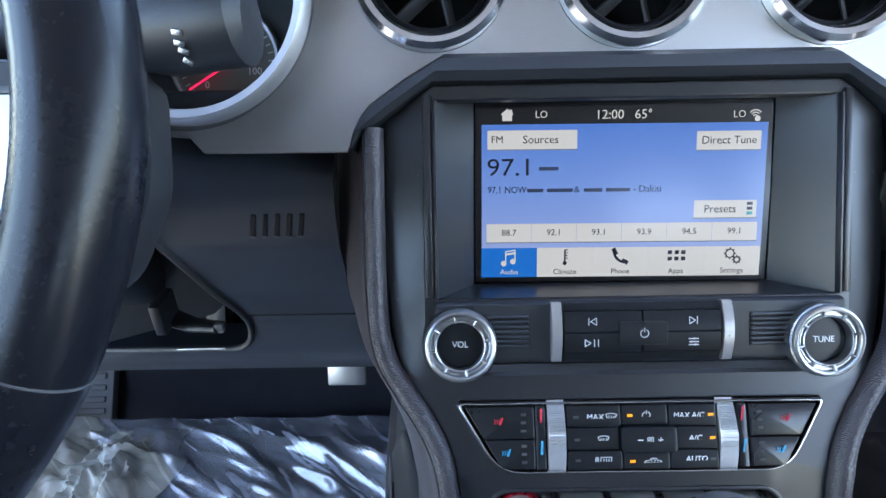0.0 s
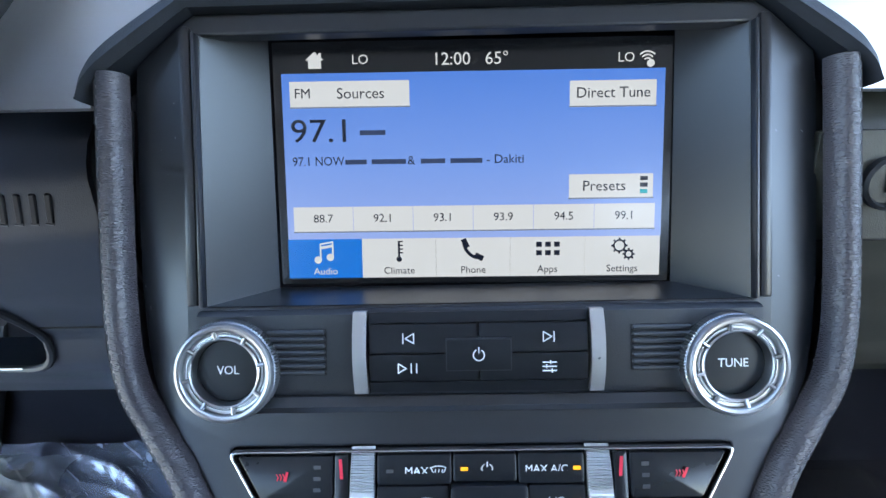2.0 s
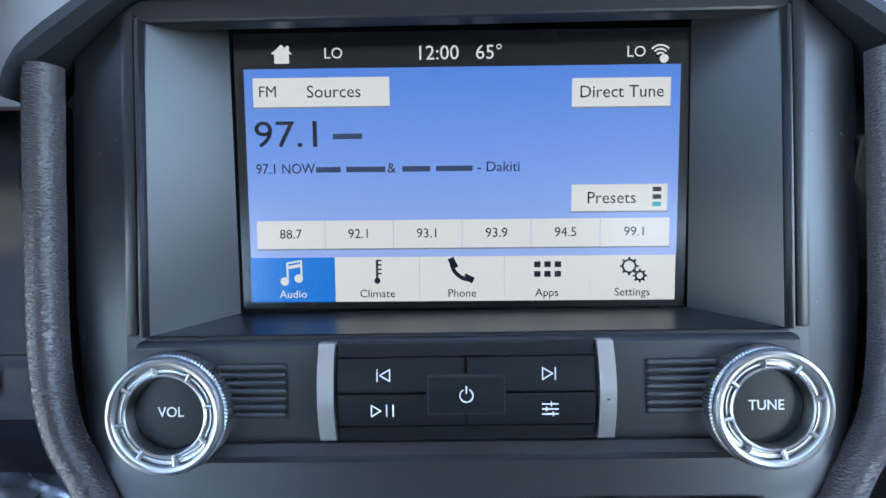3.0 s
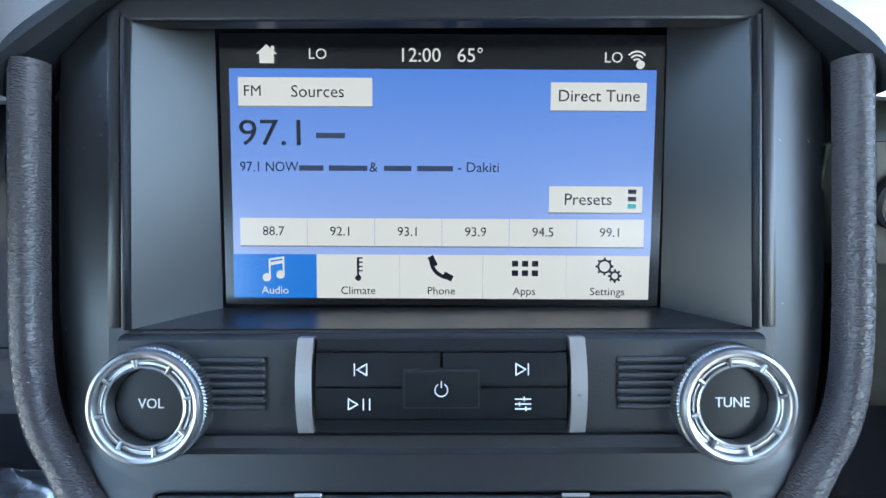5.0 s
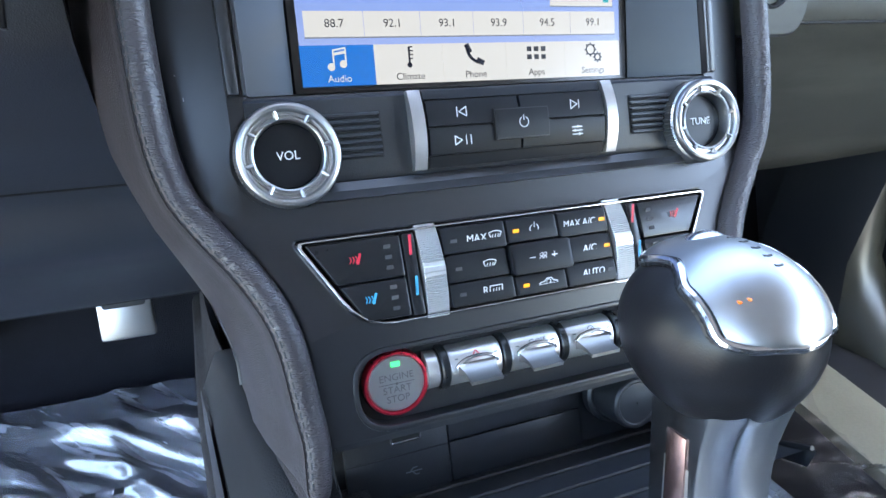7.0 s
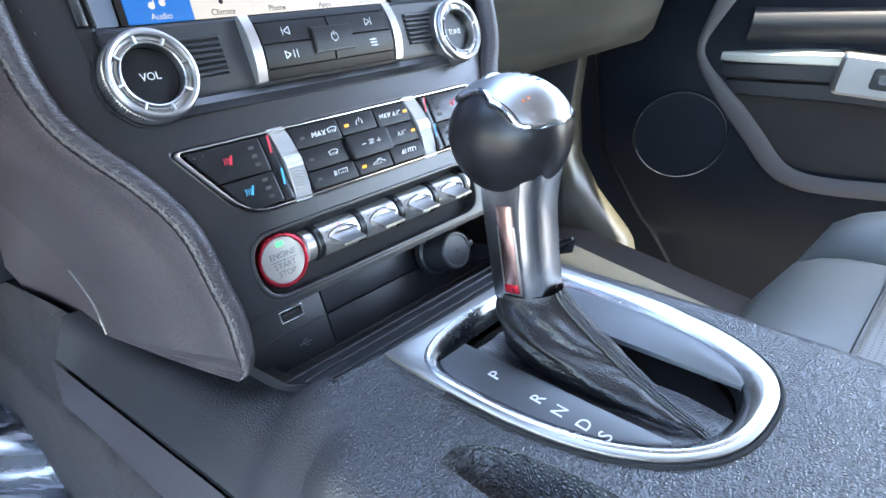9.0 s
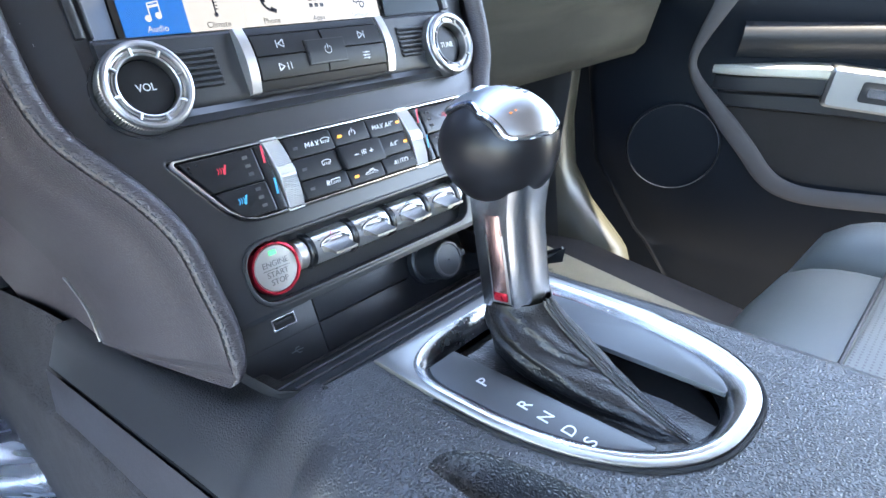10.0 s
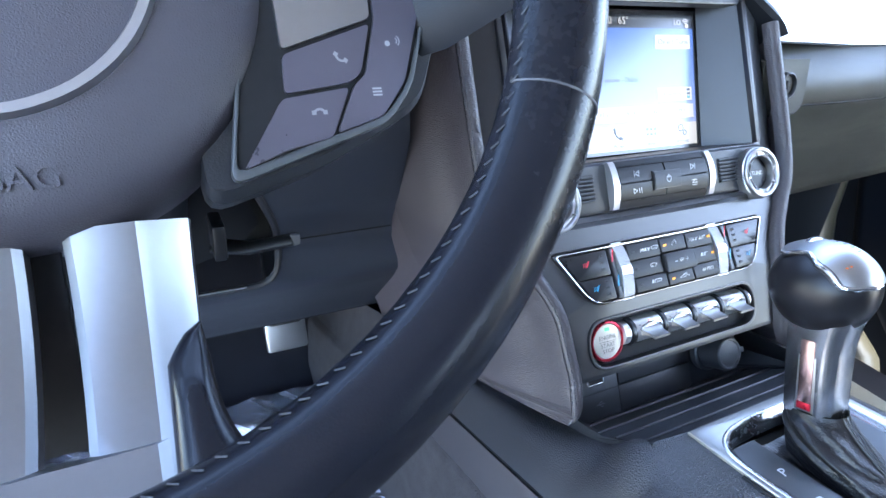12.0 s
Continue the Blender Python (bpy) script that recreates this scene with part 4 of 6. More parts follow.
# ---- lower panel with the socket and cap ----
lower_panel = thing("lower_panel", "black lower stack panel with a covered bin", "control panel", m=SM)
part("brow", loft([[(x, y, z) for y, z in ((0.316, -0.1965), (0.3165, -0.1995), (0.340, -0.2035), (0.352, -0.2035), (0.352, -0.196))] for x in (-0.0995, 0.0995)]), PLASTIC, lower_panel)
part("back", box(-0.0975, 0.0975, 0.3525, 0.362, -0.252, -0.198, 0), PLASTIC, lower_panel)
part("port_plate", box(-0.0930, -0.0407, 0.3480, 0.354, -0.2440, -0.2045, 0.0008), PLASTIC, lower_panel)
part("bin_upper", box(-0.0400, 0.0360, 0.3480, 0.354, -0.2215, -0.2045, 0.0008), PLASTIC, lower_panel)
part("bin_lower", box(-0.0400, 0.0360, 0.3484, 0.354, -0.2440, -0.2222, 0.0008), PLASTIC, lower_panel)
part("port_shadow_line", box(-0.0928, -0.0409, 0.3476, 0.3486, -0.2222, -0.2218, 0), VOID, lower_panel)
usb_port = thing("usb_port", "usb socket with a metal frame set in black panel", "socket", m=SM @ pose(-0.0625, 0.3476, -0.2120) @ FACE)
part("frame", moved(plate(fillet(rect(-0.0078, 0.0078, -0.0038, 0.0038), 0.0012), [fillet(rect(-0.0067, 0.0067, -0.0027, 0.0027), 0.0006)], -0.0008, 0.002, 0.0002), pose(0, 0, 0, -90)), CHROME, usb_port, "bright metal frame")
part("opening", flat(rect(-0.0070, 0.0070, -0.0030, 0.0030), 0.0001), VOID, usb_port)
part("tongue", flat(rect(-0.0052, 0.0052, 0.0002, 0.0014), 0.0006), PLASTIC, usb_port)
part("usb_sign", join(line([(-0.0040, 0), (0.0040, 0)], 0.0006, 0, pose(-0.0600, 0.3477, -0.2315) @ FACE), line([(-0.002, 0), (-0.0002, 0.0018), (0.0018, 0.0018)], 0.0006, 0, pose(-0.0600, 0.3477, -0.2315) @ FACE), line([(-0.001, 0), (0.0008, -0.0018), (0.0024, -0.0018)], 0.0006, 0, pose(-0.0600, 0.3477, -0.2315) @ FACE)), ENGRAVE, lower_panel)
socket_cap = thing("socket_cap", "round black rubber cap on the power socket", "cap", m=SM @ pose(0.0560, 0.3480, -0.2165) @ FACE)
part("collar", lathe([(0.0165, -0.002), (0.0165, 0.003), (0.0150, 0.0045), (0.0135, 0.0045), (0.0130, 0.004)], 40), PLASTIC, socket_cap)
part("cap", lathe([(0.0135, 0.002), (0.0138, 0.020), (0.0134, 0.0228), (0.0124, 0.0238), (0.0112, 0.0238), (0.0105, 0.0232), (0.0005, 0.0236)], 40), PLASTIC, socket_cap, "black rubber cap")
part("tab", box(0.0125, 0.0175, -0.0022, 0.0022, 0.0195, 0.0230, 0.0008), PLASTIC, socket_cap)

# ---- centre console ----
def zc(y):
    """Height of the console's top, which rises a little towards the seats."""
    return 0.631 + 0.10 * (0.127 - y)


def lay(bm):
    """Lay a drawing made in x-z (its z is the way ahead) on the console's top; its depth becomes height."""
    for v in bm.verts:
        x, d, y = v.co
        v.co = (x, y, zc(y) - d)
    return bm


def dee(w, y0, y1, p=3.2, q=2.6, n=26):
    """Half of a D-shaped outline, from its straight front at y0 round to its tip at y1."""
    out = []
    for i in range(n + 1):
        a = math.pi / 2 * i / n
        out.append((w * max(0.0, math.cos(a)) ** (2 / q), y0 + (y1 - y0) * math.sin(a) ** (2 / p)))
    return out


def dloop(inset, front=0.0):
    """The surround's outline drawn in by inset: straight-sided, its tip swung a little towards the passenger."""
    w, y0, y1 = 0.0625 - inset, 0.088, -0.018 + inset
    rear = dee(w, y0, y1, 2.7, 2.5)
    if front:
        nose = dee(w, y0, front, 3.2, 3.2, 16)
        half_loop = nose[::-1] + rear[1:]
    else:
        half_loop = [(w, 0.127)] + rear
    loop = half_loop + [(-x, y) for x, y in reversed(half_loop[(1 if front else 0):-1])]
    return [(x - 0.0065 + 0.012 * ((0.127 - y) / 0.145) ** 2, y) for x, y in loop]


BEZ_OUT = dloop(0.0)
BEZ_IN = dloop(0.0045, 0.1205)
BRAKE = fillet([(-0.1035, 0.045), (-0.1025, 0.0635), (-0.088, 0.0665), (-0.0775, 0.055), (-0.0705, 0.033), (-0.0670, 0.010), (-0.064, -0.060), (-0.064, -0.30), (-0.1035, -0.30)], 0.010, 5)

console = thing("center_console", "black leather console between the seats with a sunken brake channel", "console")
right = [(0.082, -0.46), (0.0805, -0.20), (0.0765, -0.06), (0.0735, 0.0), (0.0710, 0.035), (0.0665, 0.070), (0.0620, 0.10), (0.0600, 0.1285)]
TOP = [(-0.0695, 0.1285), (-0.104, 0.132), (-0.107, 0.10), (-0.108, -0.46)] + right
part("console_top", lay(plate(TOP, [BEZ_OUT, BRAKE], 0.0, 0.010)), LEATHER, console, "grained black leather pad")
SIDE = {-0.46: ((-0.1075, 0.6895), (-0.120, 0.685), (-0.130, 0.675), (-0.136, 0.656), (-0.140, 0.618), (-0.152, 0.51), (-0.158, 0.25)),
        0.05: ((-0.1072, 0.6385), (-0.119, 0.6355), (-0.129, 0.626), (-0.134, 0.611), (-0.1370, 0.582), (-0.150, 0.50), (-0.157, 0.25)),
        0.105: ((-0.1065, 0.6330), (-0.117, 0.629), (-0.126, 0.619), (-0.131, 0.605), (-0.1370, 0.574), (-0.151, 0.50), (-0.158, 0.25)),
        0.135: ((-0.1040, 0.629), (-0.111, 0.623), (-0.118, 0.614), (-0.127, 0.602), (-0.1378, 0.571), (-0.152, 0.50), (-0.159, 0.25)),
        0.165: ((-0.0950, 0.599), (-0.100, 0.599), (-0.106, 0.598), (-0.114, 0.596), (-0.1405, 0.567), (-0.153, 0.50), (-0.160, 0.25)),
        0.22: ((-0.0950, 0.579), (-0.104, 0.580), (-0.112, 0.580), (-0.1195, 0.580), (-0.1465, 0.560), (-0.156, 0.50), (-0.162, 0.25)),
        0.30: ((-0.1100, 0.570), (-0.120, 0.571), (-0.130, 0.572), (-0.1375, 0.572), (-0.1550, 0.549), (-0.161, 0.49), (-0.165, 0.25)),
        0.38: ((-0.1300, 0.568), (-0.138, 0.569), (-0.148, 0.570), (-0.1555, 0.569), (-0.1630, 0.537), (-0.166, 0.47), (-0.168, 0.25)),
        0.60: ((-0.1350, 0.505), (-0.150, 0.508), (-0.166, 0.506), (-0.172, 0.500), (-0.173, 0.475), (-0.176, 0.42), (-0.180, 0.25))}


def between(tab, n):
    """Even curves through the sections of a table."""
    ys = sorted(tab)
    cols = [smooth_path([(y, *tab[y][k]) for y in ys], n) for k in range(len(tab[ys[0]]))]
    return [(cols[0][i].x, [(c[i].y, c[i].z) for c in cols]) for i in range(len(cols[0]))]


rows_all = between(SIDE, 5)
near = [r for r in rows_all if r[0] < 0.345]
def down(sec, k):
    """A point on the side below the shoulder: k=0 at the shoulder, 1 at the carpet's foot."""
    P = sec[3:]
    f = k * (len(P) - 1)
    i = min(len(P) - 2, int(f))
    return (P[i][0] + (P[i + 1][0] - P[i][0]) * (f - i), P[i][1] + (P[i + 1][1] - P[i][1]) * (f - i))


part("shoulder", loft([[(sec[0][0] + 0.010, y, sec[0][1] - 0.0004), (sec[0][0] + 0.003, y, sec[0][1] + 0.0003)] + [(x, y, z) for x, z in sec[:3]] + [(down(sec, k)[0] - 0.0006 * (k > 0), y, down(sec, k)[1]) for k in (0.0, 0.10, 0.22, 0.315)] for y, sec in near], False, False), SIDESKIN, console, "grained side of the console", smooth=80)
part("side_seam", sweep([(down(sec, 0.335)[0] + 0.0012, y, down(sec, 0.335)[1]) for y, sec in near], ring(0.0010, 8)), VOID, console)
part("lower_side", loft([[(down(sec, k)[0] - 0.0022, y, down(sec, k)[1]) for k in (0.326, 0.36, 0.46, 0.56)] for y, sec in near], False, False), SIDEPLAIN, console, "lower dark plastic side panel", smooth=60)
part("tunnel_carpet", loft([[(down(sec, k)[0] + o, y, down(sec, k)[1]) for k, o in ((0.0, 0.004), (0.2, 0.004), (0.51, 0.002), (0.525, -0.004), (0.56, -0.006), (0.8, -0.006), (1.0, -0.006))] for y, sec in rows_all], False, False), FELT, console, "dark carpet on the tunnel side", smooth=60)
RS = [(x, y) for x, y in right] + [(0.095, 0.16), (0.11, 0.25), (0.13, 0.40), (0.15, 0.60)]
rr = []
for x, y in RS:
    zz = zc(y) if y < 0.13 else 0.627 - (y - 0.13) * 0.25
    rr.append([(x, y, zz), (x + 0.008, y, zz - 0.003), (x + 0.015, y, zz - 0.010), (x + 0.020, y, zz - 0.024), (x + 0.030, y, 0.50), (x + 0.036, y, 0.25)])
part("right_flank", loft(rr, False, False), LEATHER, console)
# brake channel: sloping leather walls and a floor
lo = [((x + 0.084) * 0.60 - 0.084, y * 0.66 - 0.006) for x, y in BRAKE]
part("brake_channel", loft([[(x, y, zc(y)) for x, y in BRAKE], [(x * 0.985 - 0.0012, y * 0.996, zc(y) - 0.0012) for x, y in BRAKE], [(x * 0.955 - 0.0037, y * 0.965, zc(y) - 0.004) for x, y in BRAKE], [(0.5 * (x + u), 0.5 * (y + v), zc(y) - 0.013) for (x, y), (u, v) in zip(BRAKE, lo)], [(x, y, zc(y) - 0.024) for x, y in lo], [(x * 0.5 - 0.041, y * 0.9 - 0.005, zc(y) - 0.026) for x, y in lo]], True, False), LEATHER, console, "dark leather lining of the brake channel")
brake_hump = smooth_path([(-0.083, 0.020, 0.606), (-0.083, 0.005, 0.615), (-0.083, -0.015, 0.623), (-0.083, -0.06, 0.628), (-0.083, -0.2, 0.632)], 5)
part("brake_gaiter", sweep(brake_hump, lambda t: [(0.0155 * math.cos(a), 0.012 * math.sin(a) * (1 + 0.08 * math.sin(40 * t))) for a in [2 * math.pi * i / 14 for i in range(14)]]), BOOT, console)
# sloping tray in front of the bezel
tray = thing("storage_tray", "ribbed black rubber tray below the stack", "tray")
T0, T1 = Vector((0, 0.1305, 0.6275)), Vector((0, 0.2085, 0.5700))
part("tray_floor", loft([[(s * 0.0955, T0.y, T0.z) for s in (-1, 1)], [(s * 0.0945, T1.y, T1.z) for s in (-1, 1)]], False, False), PLASTIC, tray)
for k in (0.12, 0.36, 0.58, 0.80):
    q = T0.lerp(T1, k)
    part("rib", sweep([(-0.092, q.y, q.z + 0.0006), (0.092, q.y, q.z + 0.0006)], ring(0.0011, 8)), PLATE, tray)
for s in (-1, 1):
    part("tray_wall", loft([[(s * 0.0965, 0.126, 0.632), (s * 0.0955, 0.126, 0.622)], [(s * 0.0985, 0.165, 0.606), (s * 0.0955, 0.165, 0.598)], [(s * 0.0975, 0.214, 0.590), (s * 0.0945, 0.214, 0.560)]], False, False), PLASTIC, tray)
    part("tray_lip", sweep([(s * 0.0960, 0.128, 0.6315), (s * 0.0965, 0.165, 0.6030), (s * 0.0945, 0.2085, 0.5745)], ring(0.0012, 8)), BUTTON, tray)

# ---- shifter ----
shift_bezel = part("shifter_surround", lay(plate(BEZ_OUT, [BEZ_IN], -0.0022, 0.006, 0.0010)), BEZEL, console, "satin silver shifter surround")
lip = [dloop(0.0045 + d, 0.1205 - 0.7 * d) for d in (-0.0016, 0.0002, 0.0014, 0.0038, 0.0068, 0.0076)]
part("inner_lip", lay(loft([[(x, h, y) for x, y in lp] for lp, h in zip(lip, (-0.0018, -0.0027, -0.0024, -0.0002, 0.0022, 0.012))], True, False)), POLISH, shift_bezel, "polished inner rim", smooth=70)
part("surround_gap", sweep([(x, y, zc(y) + 0.0002) for x, y in dloop(-0.0012)[1:-1]], ring(0.0011, 8)), VOID, shift_bezel)
shift_gate = thing("shift_gate", "grey gear plate with printed gear letters", "gear plate")
well = dloop(0.0112, 0.1150)


def gate_half(s, x0, x1):
    """One half of the gate: the well's outline on that side of a straight slot edge that runs from x0 ahead to x1 behind."""
    edge = lambda y: x0 + (x1 - x0) * (0.107 - y) / 0.107
    side = [(x, y) for x, y in well if s * (x - edge(y)) > 0.001 and y < 0.107]
    side.sort(key=lambda p: -p[1])
    return [(edge(0.107), 0.107)] + side + [(edge(side[-1][1]), side[-1][1])]


gp = part("letter_plate", lay(plate(gate_half(-1, -0.0345, -0.0285), [], 0.0014, 0.004, 0.0006)), GREYPLATE, shift_gate)
part("blank_plate", lay(plate(gate_half(1, 0.0135, 0.0225), [], 0.0014, 0.004, 0.0006)), GREYPLATE, shift_gate)
# black sheet put in as the darkness below the gate
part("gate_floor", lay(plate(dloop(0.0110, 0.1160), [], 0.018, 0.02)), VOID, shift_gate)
for s, y in (("P", 0.0810), ("R", 0.0582), ("N", 0.0473), ("D", 0.0358), ("S", 0.0264)):
    words(s, 0.0080, PRINT, gp, pose(-0.0437, y, zc(y) - 0.0013, -5.7), wide=1.15)

LM = pose(0.0020, 0.0985, 0.6485, -16.5)
gear_lever = thing("gear_lever", "gear lever with a silver neck and black leather knob", "gear lever", m=LM)


neck = [(-0.004, 0.0118, 0.0135, 0.0), (0.000, 0.0132, 0.0148, 0.0), (0.002, 0.0136, 0.0150, 0.0), (0.026, 0.0138, 0.0154, 0.0), (0.040, 0.0139, 0.0158, -0.0002), (0.048, 0.0140, 0.0163, -0.0006), (0.054, 0.0141, 0.0170, -0.0013), (0.059, 0.0142, 0.0177, -0.0020), (0.064, 0.0143, 0.0186, -0.0026), (0.069, 0.0144, 0.0194, -0.0030), (0.074, 0.0130, 0.0180, -0.0030)]


def neck_section(z, a, b, cy):
    """Flat faced behind and at the sides, with narrow chamfers between, and round in front."""
    pts = [(1.0, 0.42), (0.80, 0.82), (0.40, 1.0), (-0.40, 1.0), (-0.80, 0.82), (-1.0, 0.42), (-1.0, -0.62), (-0.94, -0.72), (-0.66, -0.97), (-0.58, -1.0), (0.58, -1.0), (0.66, -0.97), (0.94, -0.72), (1.0, -0.62)]
    return [(x * a, cy + y * b, z) for x, y in pts]


part("neck", loft([neck_section(*q) for q in neck]), NECK, gear_lever, "polished silver neck", smooth=24)
for s in (-1, 1):
    part("groove", moved(join(box(-0.0056, 0.0056, -0.0006, 0.0006, 0.0050, 0.0520, 0.0005)), pose(s * 0.0133, -0.0020, 0, 0, 0, 90)), SATIN, gear_lever)
    # the left strip's rose colour paints a warm reflection in the silver groove
    part("groove_strip", moved(box(-0.0040, 0.0040, -0.0006, 0.0006, 0.0075, 0.0500, 0.0004), pose(s * 0.0140, -0.0020, 0, 0, 0, 90)), ROSE_SHEEN if s < 0 else SATIN, gear_lever, "groove strip with a painted rose reflection" if s < 0 else "")
    part("groove_end", moved(box(-0.0041, 0.0041, -0.0008, 0.0008, 0.0065, 0.0110, 0.0004), pose(s * 0.0140, -0.0020, 0, 0, 0, 90)), RED, gear_lever)
KC = Vector((0, 0.0005, 0.0815))
knob = bmesh.new()
bmesh.ops.create_uvsphere(knob, u_segments=48, v_segments=32, radius=1)
for v in knob.verts:
    x, y, z = v.co
    # broader behind, flattened on top, drawn in below
    v.co = KC + Vector((x * 0.0272, y * (0.0288 if y > 0 else 0.0292), z * (0.0242 if z > 0 else 0.0300)))
    if z < 0:
        v.co.x *= 1 - 0.10 * z * z
part("knob", knob, KNOBSKIN, gear_lever, "black leather knob")


def knob_point(lon, lat, lift):
    """lon: from ahead over the top to behind; lat: sideways, degrees."""
    a, b = radians(lon), radians(lat)
    d = Vector((math.sin(b), math.cos(b) * math.cos(a), math.cos(b) * math.sin(a)))
    r = Vector((0.0272, 0.0288 if d.y > 0 else 0.0292, 0.0242))
    return KC + Vector((d.x * (r.x + lift), d.y * (r.y + lift), d.z * (r.z + lift)))


LON0, LON1, NLON, NLAT = 46, 170, 56, 16
LONS = [LON0 + (LON1 - LON0) * i / NLON for i in range(NLON + 1)]


def halfwidth(i, grow=0.0):
    """The cap is a strip ahead that broadens to a plate behind, with rounded ends."""
    t = 2 * i / NLON - 1
    k = min(1, max(0, (LONS[i] - 84) / 30))
    w = 30 + 12 * k * k * (3 - 2 * k)
    return w * max(0.0, 1 - abs(t) ** 14) ** 0.5 + grow


def caplift(i):
    return 0.0004 + 0.0020 * max(0, (0.30 - i / NLON) / 0.30) ** 1.3


cap_rings = [[knob_point(lon, halfwidth(i) * (2 * j / NLAT - 1), caplift(i) + 0.0008 * math.cos(math.pi * (2 * j / NLAT - 1) / 2)) for j in range(NLAT + 1)] for i, lon in enumerate(LONS)]
part("knob_cap", loft(cap_rings, False, False), KNOBCAP, gear_lever, "polished silver knob cap", smooth=60)


def rimline(grow, lift):
    up = [knob_point(lon, halfwidth(i, grow), lift + 0.6 * (caplift(i) - 0.0004)) for i, lon in enumerate(LONS)]
    return up + [knob_point(LONS[i], -halfwidth(i, grow), lift + 0.6 * (caplift(i) - 0.0004)) for i in range(NLON, -1, -1)]


part("cap_trim", sweep(rimline(3.6, 0.0000), ring(0.0015, 10), closed=True, up=None), CHROME, gear_lever, "bright trim round the cap")
part("cap_seat", sweep(rimline(0.6, -0.0002), ring(0.0008, 6), closed=True, up=None), VOID, gear_lever)
part("knob_seam", sweep(rimline(7.5, -0.0001), ring(0.0007, 6), closed=True, up=None), BOOT, gear_lever)
for lon in (90, 98, 106, 114, 122):
    part("knob_mark", sweep([knob_point(lon + k, 3 + q, 0.0011) for q, k in ((0, 0), (3, 0.6), (6, 0))], ring(0.00045, 6), up=None), TRIMGREY, gear_lever, "dark worn engraved mark")
for q in (-8, -3):
    part("knob_lamp", moved(box(-0.0004, 0.0004, -0.0006, 0.0006, -0.0003, 0.0003, 0.0001), Matrix.Translation(knob_point(137, q - 20, 0.0008))), ORANGE, gear_lever, "small orange lamp")
part("release_button", loft([[knob_point(76 + 8 * f * math.cos(a), 13 * f * math.sin(a), 0.0012 + 0.0016 * (1 - f ** 2.5)) for a in [2 * math.pi * i / 24 for i in range(24)]] for f in (1.0, 0.9, 0.7, 0.4, 0.1)], True, True), POLISH, gear_lever, "domed silver release button", smooth=70)

# gaiter: drapes from the neck down to the slot and trails behind
GN, GK = 160, 72
rings = []
for k in range(GK + 1):
    t = k / GK
    row = []
    for i in range(GN):
        a = 2 * math.pi * i / GN
        ca, sa = math.cos(a), math.sin(a)
        rx = 0.0146 + 0.0050 * math.sin(math.pi * min(1, t * 0.9)) - 0.0020 * t
        ry = 0.0165 + 0.0375 * t ** 1.05
        cx, cy = 0.002 - 0.009 * t, 0.0980 - 0.0510 * t ** 1.1
        q = Vector((ca * 1.6, sa * 1.6, 5.0 * t))
        n1, n2 = noise.noise(q * 0.9), noise.noise(q * 2.6 + Vector((3, 1, 0)))
        # long folds that slant from the neck round to the tail, with soft flanks and a few sharp puckers
        u = (a - math.pi) / math.pi
        fold = 0.0
        for u0, u1, t0, t1, h, wd in ((-0.18, 0.42, 0.05, 0.95, 0.0052, 0.13), (-0.42, 0.10, 0.15, 0.80, 0.0040, 0.12), (0.05, 0.40, 0.0, 0.45, 0.0026, 0.09), (0.30, 0.47, 0.45, 1.05, 0.0030, 0.08)):
            f = (t - t0) / (t1 - t0)
            mid = u0 + (u1 - u0) * f + 0.05 * n1
            fold += h * max(0, math.sin(math.pi * min(1, max(0, f)))) ** 0.6 * math.exp(-((u - mid) / wd) ** 2)
        fold += 0.0006 * n2 - 0.0016
        fold += 0.0006 * math.sin(70 * t + 6 * n1) * math.exp(-((u - 0.42) / 0.10) ** 2) * math.exp(-((t - 0.55) / 0.22) ** 2)
        fold *= min(1, t * 6)
        x = cx + ca * (rx + fold) * (1 - 0.35 * t * max(0, -sa) ** 3)
        y = cy + sa * (ry + 0.6 * fold)
        z0, z1 = 0.6530 - 0.30 * (y - 0.0985) * (1 - t), zc(y) - 0.012
        z = z0 + (z1 - z0) * t ** (0.92 - 0.14 * max(0, -sa)) + 0.5 * fold * (1 - t * 0.5)
        row.append(Vector((x, y, z)))
    rings.append(row)
gaiter_rings = [[tuple(p) for p in r] for r in rings]
shift_gaiter = thing("shift_gaiter", "wrinkled black leather gear lever gaiter", "gaiter")
part("leather_skin", loft(gaiter_rings, True, False), BOOT, shift_gaiter, smooth=70)
# a loose leather floor that the gaiter grows from
sheet = []
for j in range(41):
    y = 0.106 - 0.114 * j / 40
    sheet.append([(x, y, zc(y) - 0.0105 + 0.0016 * noise.noise(Vector((x * 90, y * 40, 2.0))) + 0.0008 * noise.noise(Vector((x * 260, y * 120, 5.0)))) for x in [-0.031 + 0.041 * q / 20 for q in range(21)]])
part("base_skin", loft(sheet, False, False), BOOT, shift_gaiter, smooth=70)
for o in (-5, 0, 5):
    track = [Vector(r[GN * 3 // 4 + o]) for r in gaiter_rings]
    part("seam", sweep([p + Vector((0, -0.0002, 0.0004)) for p in track], ring(0.0007, 6)), BOOT, shift_gaiter)
    part("stitching", join(*[sweep([track[k].lerp(track[k + 1], f) + Vector((0.0010, -0.0004, 0.0012)) for f in (0.1, 0.7)], ring(0.00032, 5)) for k in range(2, GK)]), THREAD, shift_gaiter)

# ---- dash, in the lean of the stack ----
dash_trim = thing("dash_trim", "brushed silver dash panel with round air vents", "dash panel", m=SM)
VENTS = (-0.1155, 0.0, 0.1155)
VR, VZ = 0.0445, 0.1370
GX, GZ, GR = -0.263, 0.130, 0.0715


